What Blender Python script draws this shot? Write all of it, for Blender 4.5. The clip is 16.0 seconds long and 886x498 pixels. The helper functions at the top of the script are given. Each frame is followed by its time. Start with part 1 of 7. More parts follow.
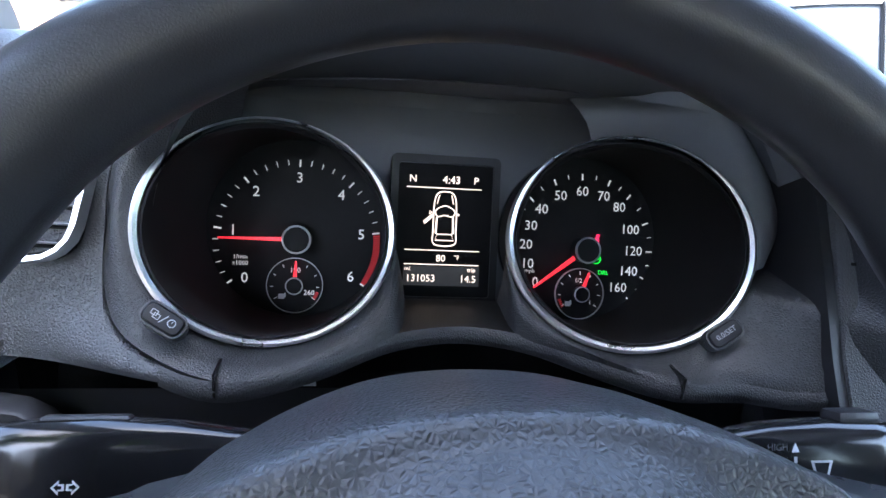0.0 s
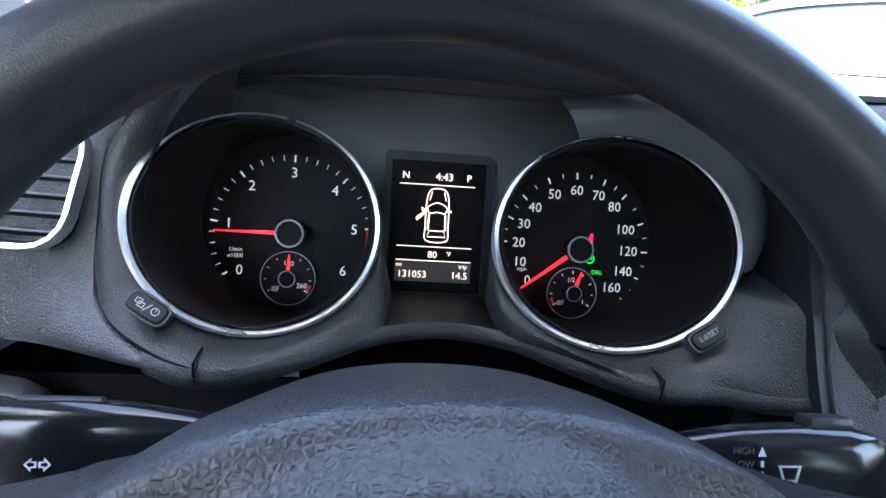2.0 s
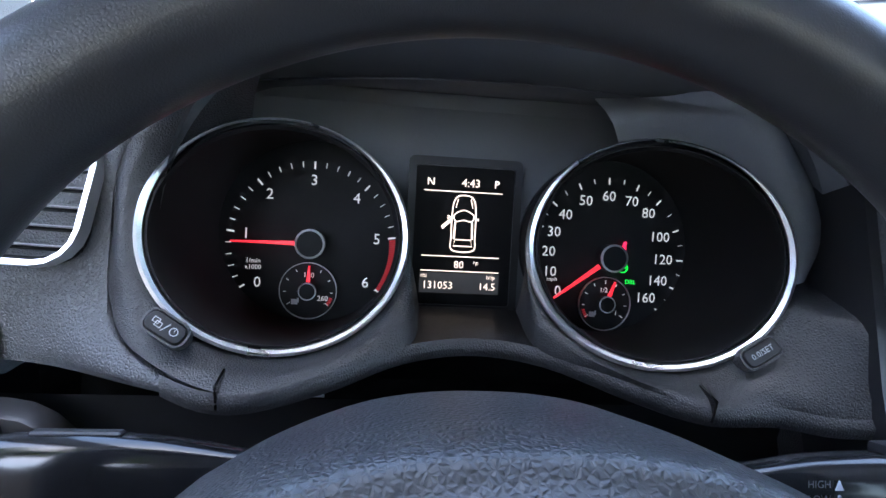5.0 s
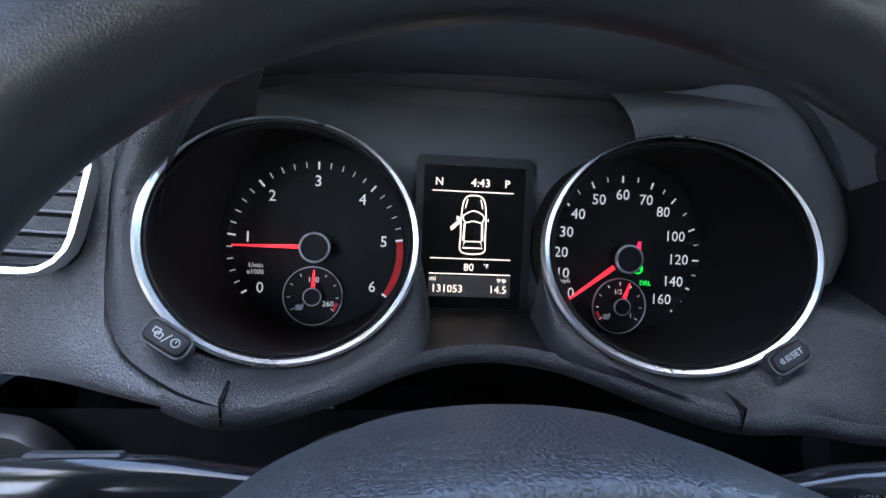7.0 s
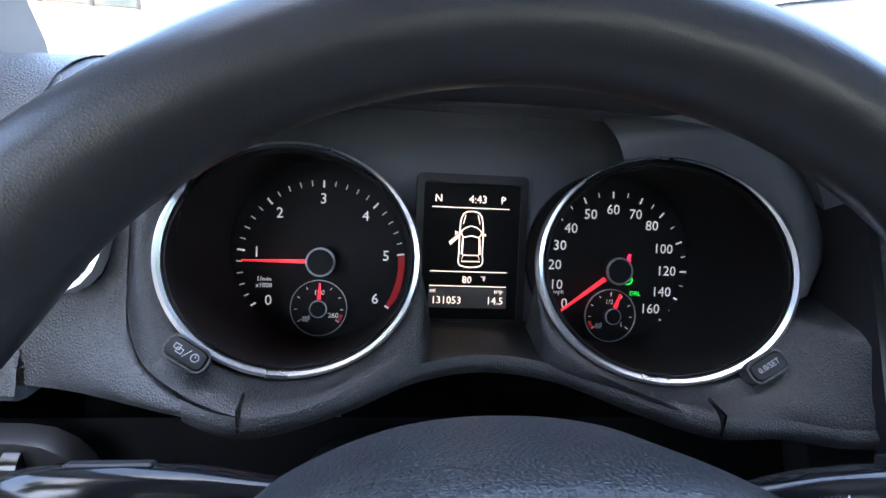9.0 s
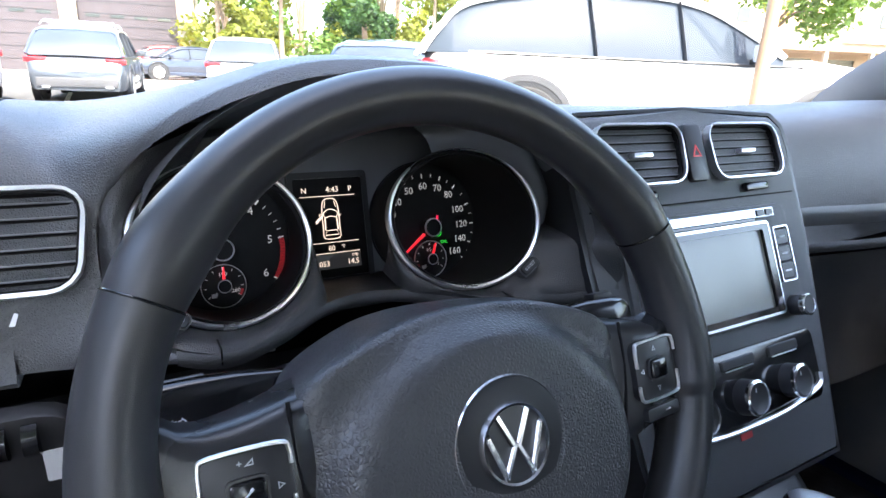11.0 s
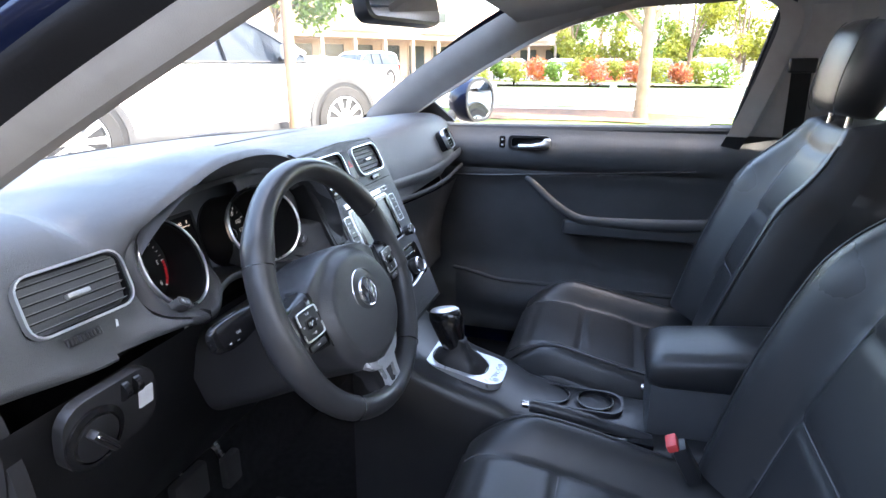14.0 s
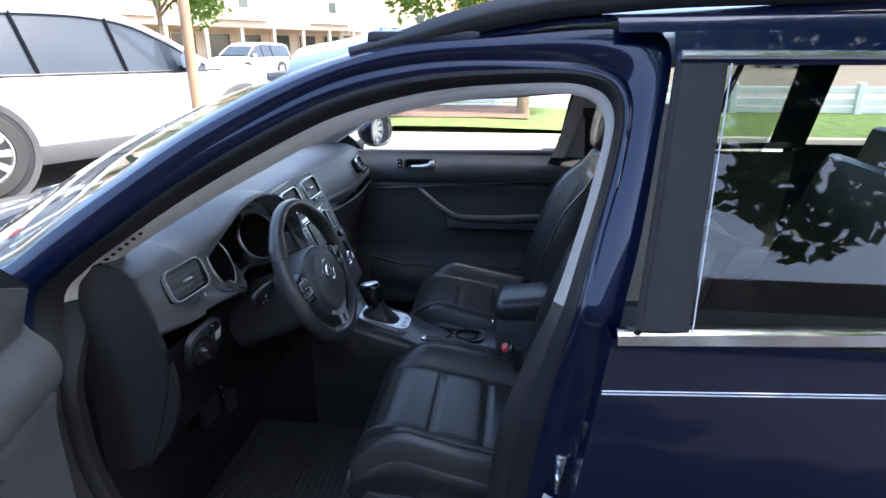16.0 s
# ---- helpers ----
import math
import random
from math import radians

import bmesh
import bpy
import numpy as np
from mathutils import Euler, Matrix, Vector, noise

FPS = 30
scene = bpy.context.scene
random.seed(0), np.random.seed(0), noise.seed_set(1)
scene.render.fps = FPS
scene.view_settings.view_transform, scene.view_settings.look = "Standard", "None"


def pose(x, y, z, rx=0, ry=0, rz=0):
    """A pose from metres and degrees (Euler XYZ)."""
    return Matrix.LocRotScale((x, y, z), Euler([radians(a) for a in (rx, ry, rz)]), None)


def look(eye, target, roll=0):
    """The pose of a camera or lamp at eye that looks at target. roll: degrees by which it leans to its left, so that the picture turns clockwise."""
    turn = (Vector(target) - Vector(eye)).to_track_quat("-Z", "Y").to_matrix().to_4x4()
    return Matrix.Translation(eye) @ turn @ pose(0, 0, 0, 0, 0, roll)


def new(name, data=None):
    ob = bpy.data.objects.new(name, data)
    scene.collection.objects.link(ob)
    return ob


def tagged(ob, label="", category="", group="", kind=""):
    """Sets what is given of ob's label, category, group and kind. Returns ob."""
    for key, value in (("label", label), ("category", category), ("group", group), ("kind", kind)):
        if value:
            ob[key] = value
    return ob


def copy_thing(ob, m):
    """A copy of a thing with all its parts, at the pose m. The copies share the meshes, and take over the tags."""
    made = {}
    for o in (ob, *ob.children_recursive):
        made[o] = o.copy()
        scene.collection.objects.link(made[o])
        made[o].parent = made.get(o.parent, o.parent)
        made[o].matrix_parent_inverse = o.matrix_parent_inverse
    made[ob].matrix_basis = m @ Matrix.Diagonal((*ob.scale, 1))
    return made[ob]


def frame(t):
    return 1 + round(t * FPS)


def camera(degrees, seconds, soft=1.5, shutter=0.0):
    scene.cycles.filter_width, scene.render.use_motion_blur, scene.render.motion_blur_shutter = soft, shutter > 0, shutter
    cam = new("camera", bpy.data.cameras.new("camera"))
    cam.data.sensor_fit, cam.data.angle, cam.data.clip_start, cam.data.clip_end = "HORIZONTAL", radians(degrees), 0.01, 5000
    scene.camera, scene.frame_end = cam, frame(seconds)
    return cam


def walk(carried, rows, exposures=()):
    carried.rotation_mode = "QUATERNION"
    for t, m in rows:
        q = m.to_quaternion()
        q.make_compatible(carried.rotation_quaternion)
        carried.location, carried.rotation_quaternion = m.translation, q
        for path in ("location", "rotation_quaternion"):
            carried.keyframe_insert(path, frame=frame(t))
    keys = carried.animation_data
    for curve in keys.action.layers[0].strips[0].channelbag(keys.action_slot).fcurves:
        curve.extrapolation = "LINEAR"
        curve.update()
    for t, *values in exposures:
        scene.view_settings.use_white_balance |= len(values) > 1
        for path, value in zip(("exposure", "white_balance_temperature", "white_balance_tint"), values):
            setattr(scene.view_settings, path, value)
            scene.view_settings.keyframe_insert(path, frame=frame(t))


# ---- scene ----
cam = camera(74.7, 16.0)
PATH = [
    (0, (-0.064, 0.031, 1.063), (0.251, 1.913, 0.464), 4.9),
    (0.5, (-0.06, 0.028, 1.059), (0.242, 1.913, 0.463), 4.9),
    (1, (-0.053, 0.028, 1.056), (0.213, 1.915, 0.449), 5.0),
    (1.5, (-0.047, 0.026, 1.066), (0.198, 1.918, 0.464), 5.3),
    (2, (-0.041, 0.025, 1.065), (0.187, 1.915, 0.452), 5.2),
    (2.5, (-0.041, 0.025, 1.067), (0.191, 1.917, 0.461), 5.3),
    (3, (-0.044, 0.026, 1.069), (0.183, 1.92, 0.466), 5.2),
    (3.5, (-0.05, 0.027, 1.067), (0.189, 1.918, 0.462), 5.3),
    (4, (-0.053, 0.034, 1.066), (0.17, 1.926, 0.46), 5.0),
    (6.5, (-0.059, 0.057, 1.06), (0.164, 1.947, 0.445), 4.4),
    (7, (-0.062, 0.06, 1.06), (0.169, 1.951, 0.451), 4.3),
    (7.5, (-0.061, 0.059, 1.064), (0.153, 1.947, 0.441), 4.1),
    (8, (-0.062, 0.059, 1.062), (0.157, 1.952, 0.455), 3.9),
    (8.2, (-0.063, 0.058, 1.063), (0.158, 1.95, 0.454), 4.0),
    (10.3, (-0.089, -0.038, 1.094), (0.379, 1.809, 0.482), 3.8),
    (10.5, (-0.11, -0.06, 1.095), (0.482, 1.748, 0.477), 3.5),
    (11, (-0.176, -0.086, 1.102), (0.799, 1.554, 0.502), 2.7),
    (11.5, (-0.252, -0.09, 1.08), (1.108, 1.249, 0.483), 1.5),
    (11.8, (-0.277, -0.1, 1.114), (1.199, 1.051, 0.409), 0.9),
    (12, (-0.28, -0.1, 1.053), (1.327, 0.924, 0.447), 0.7),
    (12.5, (-0.321, -0.111, 1.072), (1.395, 0.713, 0.46), 0.3),
    (13, (-0.422, -0.122, 1.179), (1.342, 0.597, 0.566), 0.2),
    (13.5, (-0.524, -0.158, 1.213), (1.27, 0.477, 0.599), -0.0),
    (14, (-0.695, -0.208, 1.222), (1.128, 0.344, 0.612), -0.1),
    (14.5, (-0.973, -0.219, 1.281), (0.875, 0.231, 0.66), -0.2),
    (15, (-1.324, -0.216, 1.363), (0.545, 0.113, 0.731), 0.0),
    (15.5, (-1.416, -0.253, 1.403), (0.459, 0.008, 0.758), -0.0),
    (16, (-1.311, -0.329, 1.439), (0.568, -0.105, 0.793), -0.1),
]
walk(cam, [(t, look(eye, target, roll)) for t, eye, target, roll in PATH], [(0, 4.35, 6300, 10), (8.2, 4.3, 6250, 10), (10.5, 3.85, 6700, 10), (11.5, 3.85, 6750, 11), (12.5, 4.08, 7000, 12), (13.5, 4.15, 7050, 12), (14.5, 3.98, 6750, 12), (15.2, 3.3, 6500, 11), (16, 3.0, 6350, 11)])

# ---- world, sun, exposure ----
SUN_AZ, SUN_EL = radians(187), radians(58)   # azimuth from +y, clockwise seen from above
world = bpy.data.worlds.new("sky")
scene.world = world
world.use_nodes = True
wn = world.node_tree
sky = wn.nodes.new("ShaderNodeTexSky")
sky.sky_type, sky.sun_disc = "NISHITA", False
sky.sun_elevation, sky.sun_rotation = SUN_EL, SUN_AZ
sky.air_density, sky.dust_density, sky.ozone_density = 1.0, 2.5, 0.8
wn.links.new(sky.outputs[0], wn.nodes["Background"].inputs[0])
wn.nodes["Background"].inputs[1].default_value = 0.15
sun = new("sun", bpy.data.lights.new("sun", "SUN"))
sun.data.energy, sun.data.angle, sun.data.color = 2.0, radians(0.6), (1.0, 0.95, 0.86)
sun_from = Vector((math.sin(SUN_AZ) * math.cos(SUN_EL), math.cos(SUN_AZ) * math.cos(SUN_EL), math.sin(SUN_EL)))
sun.matrix_basis = look(sun_from * 40, (0, 0, 0))

# ---- geometry helpers ----
TEXTS = {}


def facing(x, y, z, tilt, turn=0):
    """A frame whose z looks out of a panel tilted back by so many degrees, whose y runs up it."""
    return pose(x, y, z, 90 - tilt, 0, turn)


def words(key, body, size, align="CENTER"):
    """Lays out a word; all are turned into meshes at once by set_words()."""
    cu = bpy.data.curves.new("word", "FONT")
    cu.body, cu.size, cu.align_x, cu.align_y, cu.resolution_u = body, size, align, "CENTER", 2
    TEXTS[key] = new("word", cu)


def set_words():
    bpy.context.view_layer.update()
    dg = bpy.context.evaluated_depsgraph_get()
    for key, ob in list(TEXTS.items()):
        me = bpy.data.meshes.new_from_object(ob.evaluated_get(dg))
        cu = ob.data
        bpy.data.objects.remove(ob)
        bpy.data.curves.remove(cu)
        TEXTS[key] = me


def word(key, m):
    bm = bmesh.new()
    bm.from_mesh(TEXTS[key])
    bm.transform(m)
    return bm


def thing(name, label, category, m=None, group="", kind=""):
    ob = new(name)
    ob.empty_display_size = 0.05
    ob.matrix_basis = m if m is not None else Matrix()
    return tagged(ob, label, category, group, kind)


def finish(me, bm, material, angle=35):
    bmesh.ops.recalc_face_normals(bm, faces=bm.faces)
    bm.to_mesh(me)
    bm.free()
    me.materials.append(material)
    me.polygons.foreach_set("use_smooth", [True] * len(me.polygons))
    me.set_sharp_from_angle(angle=radians(angle))


def root_of(ob):
    while ob.parent:
        ob = ob.parent
    return ob


def part(name, bm, material, parent, label="", world_space=False, angle=35):
    """One mesh under a thing or a part, in the frame of its thing."""
    if world_space:
        bm.transform(root_of(parent).matrix_basis.inverted())
    me = bpy.data.meshes.new(name)
    finish(me, bm, material, angle)
    ob = new(name, me)
    ob.parent = parent
    return tagged(ob, label)


def solid(name, bm, material, label, category, group="", kind="", m=None, angle=35):
    """A thing of one mesh."""
    me = bpy.data.meshes.new(name)
    finish(me, bm, material, angle)
    ob = new(name, me)
    if m is not None:
        ob.matrix_basis = m
    return tagged(ob, label, category, group, kind)


def join(*bms):
    out = bms[0]
    for b in bms[1:]:
        me = bpy.data.meshes.new("tmp")
        b.to_mesh(me)
        b.free()
        out.from_mesh(me)
        bpy.data.meshes.remove(me)
    return out


def box(c, s, bevel=0.0, seg=2, m=None):
    bm = bmesh.new()
    bmesh.ops.create_cube(bm, size=1.0)
    bm.transform(Matrix.Translation(c) @ Matrix.Diagonal((*s, 1)))
    if bevel:
        bmesh.ops.bevel(bm, geom=bm.edges[:], offset=bevel, segments=seg, profile=0.6, affect="EDGES")
    if m is not None:
        bm.transform(m)
    return bm


def prism(pts, z0, z1, bevel=0.0, seg=2, m=None):
    """A polygon in x and y, raised from z0 to z1, its upper rim rounded."""
    bm = bmesh.new()
    lo, hi = [bm.verts.new((x, y, z0)) for x, y in pts], [bm.verts.new((x, y, z1)) for x, y in pts]
    n = len(pts)
    bm.faces.new(lo[::-1])
    top = bm.faces.new(hi)
    for i in range(n):
        bm.faces.new((lo[i], lo[(i + 1) % n], hi[(i + 1) % n], hi[i]))
    if bevel:
        bmesh.ops.bevel(bm, geom=list(top.edges), offset=bevel, segments=seg, profile=0.6, affect="EDGES")
    if m is not None:
        bm.transform(m)
    return bm


def rrect(cx, cy, w, h, r, n=4):
    """A rectangle with round corners, counter-clockwise."""
    out = []
    for k, (sx, sy) in enumerate(((1, 1), (-1, 1), (-1, -1), (1, -1))):
        for i in range(n + 1):
            a = radians(90 * k + 90 * i / n)
            out.append((cx + sx * (w / 2 - r) + r * math.cos(a), cy + sy * (h / 2 - r) + r * math.sin(a)))
    return out


def frame_of(outer, inner, z0, z1, m=None, bevel=0.0):
    """A flat frame between two outlines of as many points, from z0 to z1."""
    bm = bmesh.new()
    n = len(outer)
    a = [bm.verts.new((x, y, z0)) for x, y in outer]
    b = [bm.verts.new((x, y, z1)) for x, y in outer]
    c = [bm.verts.new((x, y, z1)) for x, y in inner]
    d = [bm.verts.new((x, y, z0)) for x, y in inner]
    for i in range(n):
        j = (i + 1) % n
        for p, q in ((a, b), (b, c), (c, d), (d, a)):
            bm.faces.new((p[i], p[j], q[j], q[i]))
    if bevel:
        ed = [e for e in bm.edges if e.verts[0].co.z > (z0 + z1) / 2 and e.verts[1].co.z > (z0 + z1) / 2 and e.calc_face_angle(0) > 0.8]
        bmesh.ops.bevel(bm, geom=ed, offset=bevel, segments=2, profile=0.6, affect="EDGES")
    if m is not None:
        bm.transform(m)
    return bm


def loft(rings, closed=True, cap=True, wrap=False, m=None):
    """Skins rings of as many points each."""
    bm = bmesh.new()
    vs = [[bm.verts.new(p) for p in ring] for ring in rings]
    n = len(rings[0])
    pairs = list(zip(vs, vs[1:])) + ([(vs[-1], vs[0])] if wrap else [])
    for a, b in pairs:
        for i in range(n if closed else n - 1):
            j = (i + 1) % n
            bm.faces.new((a[i], a[j], b[j], b[i]))
    if cap and closed and not wrap:
        bm.faces.new(vs[0][::-1])
        bm.faces.new(vs[-1])
    if m is not None:
        bm.transform(m)
    return bm


def curve(pts, n=8, closed=False):
    """A smooth line through points (Catmull-Rom), n steps from each to the next."""
    p = [Vector(q) for q in pts]
    out = []
    k = len(p)
    for i in range(k if closed else k - 1):
        a = p[i - 1] if closed or i else p[0] * 2 - p[1]
        b, c = p[i], p[(i + 1) % k]
        d = p[(i + 2) % k] if closed or i + 2 < k else p[-1] * 2 - p[-2]
        for s in range(n):
            t = s / n
            out.append(0.5 * (2 * b + (c - a) * t + (2 * a - 5 * b + 4 * c - d) * t * t + (3 * b - a - 3 * c + d) * t ** 3))
    return out if closed else out + [p[-1]]


def tube(path, r, n=10, closed=False, flat=1.0, up=None, m=None):
    """A round bar along a path; r: a radius, or one for each point. flat: its height for its width."""
    path = [Vector(p) for p in path]
    k = len(path)
    rings, last = [], Vector(up) if up else None
    for i, p in enumerate(path):
        a, b = path[i - 1] if closed or i else p, path[(i + 1) % k] if closed or i < k - 1 else p
        t = (b - a).normalized()
        if last is None:
            last = Vector((0, 0, 1)) if abs(t.z) < 0.9 else Vector((1, 0, 0))
        side = t.cross(last).normalized()
        v = side.cross(t)
        if up is None:
            last = v
        rr = r[i] if isinstance(r, (list, tuple)) else r
        rings.append([p + side * (rr * math.cos(2 * math.pi * s / n)) + v * (rr * flat * math.sin(2 * math.pi * s / n)) for s in range(n)])
    return loft(rings, True, True, closed, m)


def lathe(profile, n=32, m=None):
    """Turns (radius, height) pairs round z."""
    rings = [[(r * math.cos(2 * math.pi * i / n), r * math.sin(2 * math.pi * i / n), z) for i in range(n)] for r, z in profile]
    bm = loft(rings, True, False)
    bmesh.ops.remove_doubles(bm, verts=bm.verts, dist=1e-6)
    if m is not None:
        bm.transform(m)
    return bm


def sheet(f, nu, nv, thick=0.0, m=None):
    """A surface f(u, v) over the unit square; thick: given thickness along its normals."""
    bm = bmesh.new()
    g = [[bm.verts.new(f(i / nu, j / nv)) for j in range(nv + 1)] for i in range(nu + 1)]
    for i in range(nu):
        for j in range(nv):
            bm.faces.new((g[i][j], g[i + 1][j], g[i + 1][j + 1], g[i][j + 1]))
    if thick:
        bmesh.ops.solidify(bm, geom=bm.faces[:], thickness=thick)
    if m is not None:
        bm.transform(m)
    return bm


def mirrored(bm, at):
    """The same mesh on the other side of the plane x = at."""
    out = bm.copy()
    for v in out.verts:
        v.co.x = 2 * at - v.co.x
    bmesh.ops.reverse_faces(out, faces=out.faces)
    return out


def smooth(a, b, x):
    t = min(1.0, max(0.0, (x - a) / (b - a)))
    return t * t * (3 - 2 * t)


# ---- materials ----
def mat(name, color, rough=0.5, metal=0.0, grain=None, bump=0.0, vary=0.0, vscale=6.0, coat=0.0, spec=0.5, glow=0.0, cells=False, rvary=0.0, flakes=0.0, island=0.0):
    """A surface with fine grain (grain: cells a metre, bump: depth) and soft uneven colour and gloss."""
    ma = bpy.data.materials.new(name)
    ma.use_nodes = True
    nt = ma.node_tree
    b = nt.nodes["Principled BSDF"]
    b.inputs["Base Color"].default_value = (*color, 1)
    b.inputs["Roughness"].default_value, b.inputs["Metallic"].default_value = rough, metal
    b.inputs["Specular IOR Level"].default_value = spec
    b.inputs["Coat Weight"].default_value, b.inputs["Coat Roughness"].default_value = coat, 0.03
    if glow:
        b.inputs["Emission Color"].default_value, b.inputs["Emission Strength"].default_value = (*color, 1), glow
    co = nt.nodes.new("ShaderNodeTexCoord")
    if vary or rvary:
        ns = nt.nodes.new("ShaderNodeTexNoise")
        ns.inputs["Scale"].default_value, ns.inputs["Detail"].default_value = vscale, 6
        nt.links.new(co.outputs["Object"], ns.inputs["Vector"])
        if vary:
            ra = nt.nodes.new("ShaderNodeMapRange")
            ra.inputs["From Min"].default_value, ra.inputs["From Max"].default_value = 0.3, 0.7
            ra.inputs["To Min"].default_value, ra.inputs["To Max"].default_value = 1 - vary, 1 + vary
            mx = nt.nodes.new("ShaderNodeMix")
            mx.data_type, mx.blend_type = "RGBA", "MULTIPLY"
            mx.inputs["Factor"].default_value = 1
            mx.inputs["A"].default_value = (*color, 1)
            nt.links.new(ns.outputs["Fac"], ra.inputs["Value"])
            src = ra.outputs[0]
            if island:
                gi = nt.nodes.new("ShaderNodeNewGeometry")
                im = nt.nodes.new("ShaderNodeMapRange")
                im.inputs["To Min"].default_value, im.inputs["To Max"].default_value = 1 - island, 1 + island
                mu = nt.nodes.new("ShaderNodeMath")
                mu.operation = "MULTIPLY"
                nt.links.new(gi.outputs["Random Per Island"], im.inputs["Value"])
                nt.links.new(im.outputs[0], mu.inputs[0])
                nt.links.new(src, mu.inputs[1])
                src = mu.outputs[0]
            nt.links.new(src, mx.inputs["B"])
            nt.links.new(mx.outputs["Result"], b.inputs["Base Color"])
        if rvary:
            rr = nt.nodes.new("ShaderNodeMapRange")
            rr.inputs["From Min"].default_value, rr.inputs["From Max"].default_value = 0.3, 0.7
            rr.inputs["To Min"].default_value, rr.inputs["To Max"].default_value = max(0.02, rough - rvary), rough + rvary
            nt.links.new(ns.outputs["Fac"], rr.inputs["Value"])
            nt.links.new(rr.outputs[0], b.inputs["Roughness"])
    if grain and bump:
        bp = nt.nodes.new("ShaderNodeBump")
        bp.inputs["Distance"].default_value, bp.inputs["Strength"].default_value = bump, 1.0
        if cells:
            vo = nt.nodes.new("ShaderNodeTexVoronoi")
            vo.feature = "DISTANCE_TO_EDGE"
            vo.inputs["Scale"].default_value = grain
            wa = nt.nodes.new("ShaderNodeTexNoise")
            wa.inputs["Scale"].default_value = grain * 0.8
            ad = nt.nodes.new("ShaderNodeVectorMath")
            ad.operation = "MULTIPLY_ADD"
            ad.inputs[1].default_value = (0.4 / grain,) * 3
            nt.links.new(co.outputs["Object"], wa.inputs["Vector"])
            nt.links.new(wa.outputs["Color"], ad.inputs[0])
            nt.links.new(co.outputs["Object"], ad.inputs[2])
            nt.links.new(ad.outputs[0], vo.inputs["Vector"])
            cr = nt.nodes.new("ShaderNodeMapRange")
            cr.interpolation_type = "SMOOTHSTEP"
            cr.inputs["From Max"].default_value = 0.35
            nt.links.new(vo.outputs["Distance"], cr.inputs["Value"])
            nt.links.new(cr.outputs[0], bp.inputs["Height"])
        else:
            n2 = nt.nodes.new("ShaderNodeTexNoise")
            n2.inputs["Scale"].default_value, n2.inputs["Detail"].default_value = grain, 4
            nt.links.new(co.outputs["Object"], n2.inputs["Vector"])
            nt.links.new(n2.outputs["Fac"], bp.inputs["Height"])
        nt.links.new(bp.outputs["Normal"], b.inputs["Normal"])
    return ma


def glass(name, tint=(1, 1, 1), base=0.05):
    """A thin pane: clear or tinted, mirror-like at glancing angles."""
    ma = bpy.data.materials.new(name)
    ma.use_nodes = True
    nt = ma.node_tree
    nt.nodes.remove(nt.nodes["Principled BSDF"])
    tr, gl, lw, mx = (nt.nodes.new("ShaderNode" + k) for k in ("BsdfTransparent", "BsdfGlossy", "LayerWeight", "MixShader"))
    tr.inputs[0].default_value = (*tint, 1)
    gl.inputs["Roughness"].default_value = 0.01
    pw, sc = nt.nodes.new("ShaderNodeMath"), nt.nodes.new("ShaderNodeMath")
    pw.operation, sc.operation = "POWER", "MULTIPLY_ADD"
    pw.inputs[1].default_value = 5.0
    sc.inputs[1].default_value, sc.inputs[2].default_value = 0.9, base
    lw.inputs[0].default_value = 0.5
    nt.links.new(lw.outputs["Facing"], pw.inputs[0])
    nt.links.new(pw.outputs[0], sc.inputs[0])
    nt.links.new(sc.outputs[0], mx.inputs[0])
    nt.links.new(tr.outputs[0], mx.inputs[1])
    nt.links.new(gl.outputs[0], mx.inputs[2])
    nt.links.new(mx.outputs[0], nt.nodes["Material Output"].inputs[0])
    return ma


M_DASH = mat("soft dash plastic", (0.054, 0.057, 0.063), 0.40, grain=520, bump=0.00025, cells=True, vary=0.12, vscale=9, rvary=0.05)
M_PANEL = mat("moulded black plastic", (0.060, 0.062, 0.066), 0.42, grain=600, bump=0.0002, cells=True, vary=0.12, vscale=12, rvary=0.06)
M_SMOOTH = mat("smooth black plastic", (0.018, 0.018, 0.020), 0.36, vary=0.15, vscale=14, rvary=0.06)
M_GLOSS = mat("gloss black plastic", (0.010, 0.010, 0.011), 0.12, vary=0.1, vscale=20, rvary=0.03)
M_PAD = mat("grained airbag plastic", (0.046, 0.046, 0.049), 0.31, grain=430, bump=0.00022, cells=True, vary=0.08, vscale=10, rvary=0.02)
M_FASCIA = mat("grained fascia plastic", (0.030, 0.031, 0.034), 0.42, grain=620, bump=0.00018, cells=True, vary=0.12, vscale=12, rvary=0.06)
M_LINING = mat("matt hood lining", (0.115, 0.122, 0.135), 0.55, grain=900, bump=0.0001, vary=0.08, vscale=10, rvary=0.05)
M_SPOKE = mat("satin black spoke", (0.022, 0.022, 0.024), 0.26, grain=900, bump=0.00004, vary=0.12, vscale=14, rvary=0.06)
# near-black: recess shade put into the colour; slots and seams use it too
M_VOID = mat("near black for recess shade and gaps", (0.006, 0.006, 0.007), 0.8, vary=0.2, vscale=20, spec=0.2)
M_WHEELHIDE = mat("worn wheel leather", (0.031, 0.031, 0.033), 0.34, grain=1100, bump=0.000018, cells=True, vary=0.10, vscale=12, rvary=0.05)
M_HIDE = mat("black seat leather", (0.025, 0.025, 0.026), 0.30, grain=900, bump=0.00007, cells=True, vary=0.06, vscale=5, rvary=0.03)
M_STRIP = mat("grey trim strip", (0.16, 0.165, 0.175), 0.35, 0.3, grain=300, bump=0.00003, vary=0.06, vscale=10, rvary=0.05)
# thread lightened so that the seams' sheen sits in its colour
M_STITCH = mat("grey thread with seam sheen", (0.085, 0.085, 0.09), 0.6, grain=900, bump=0.0002)
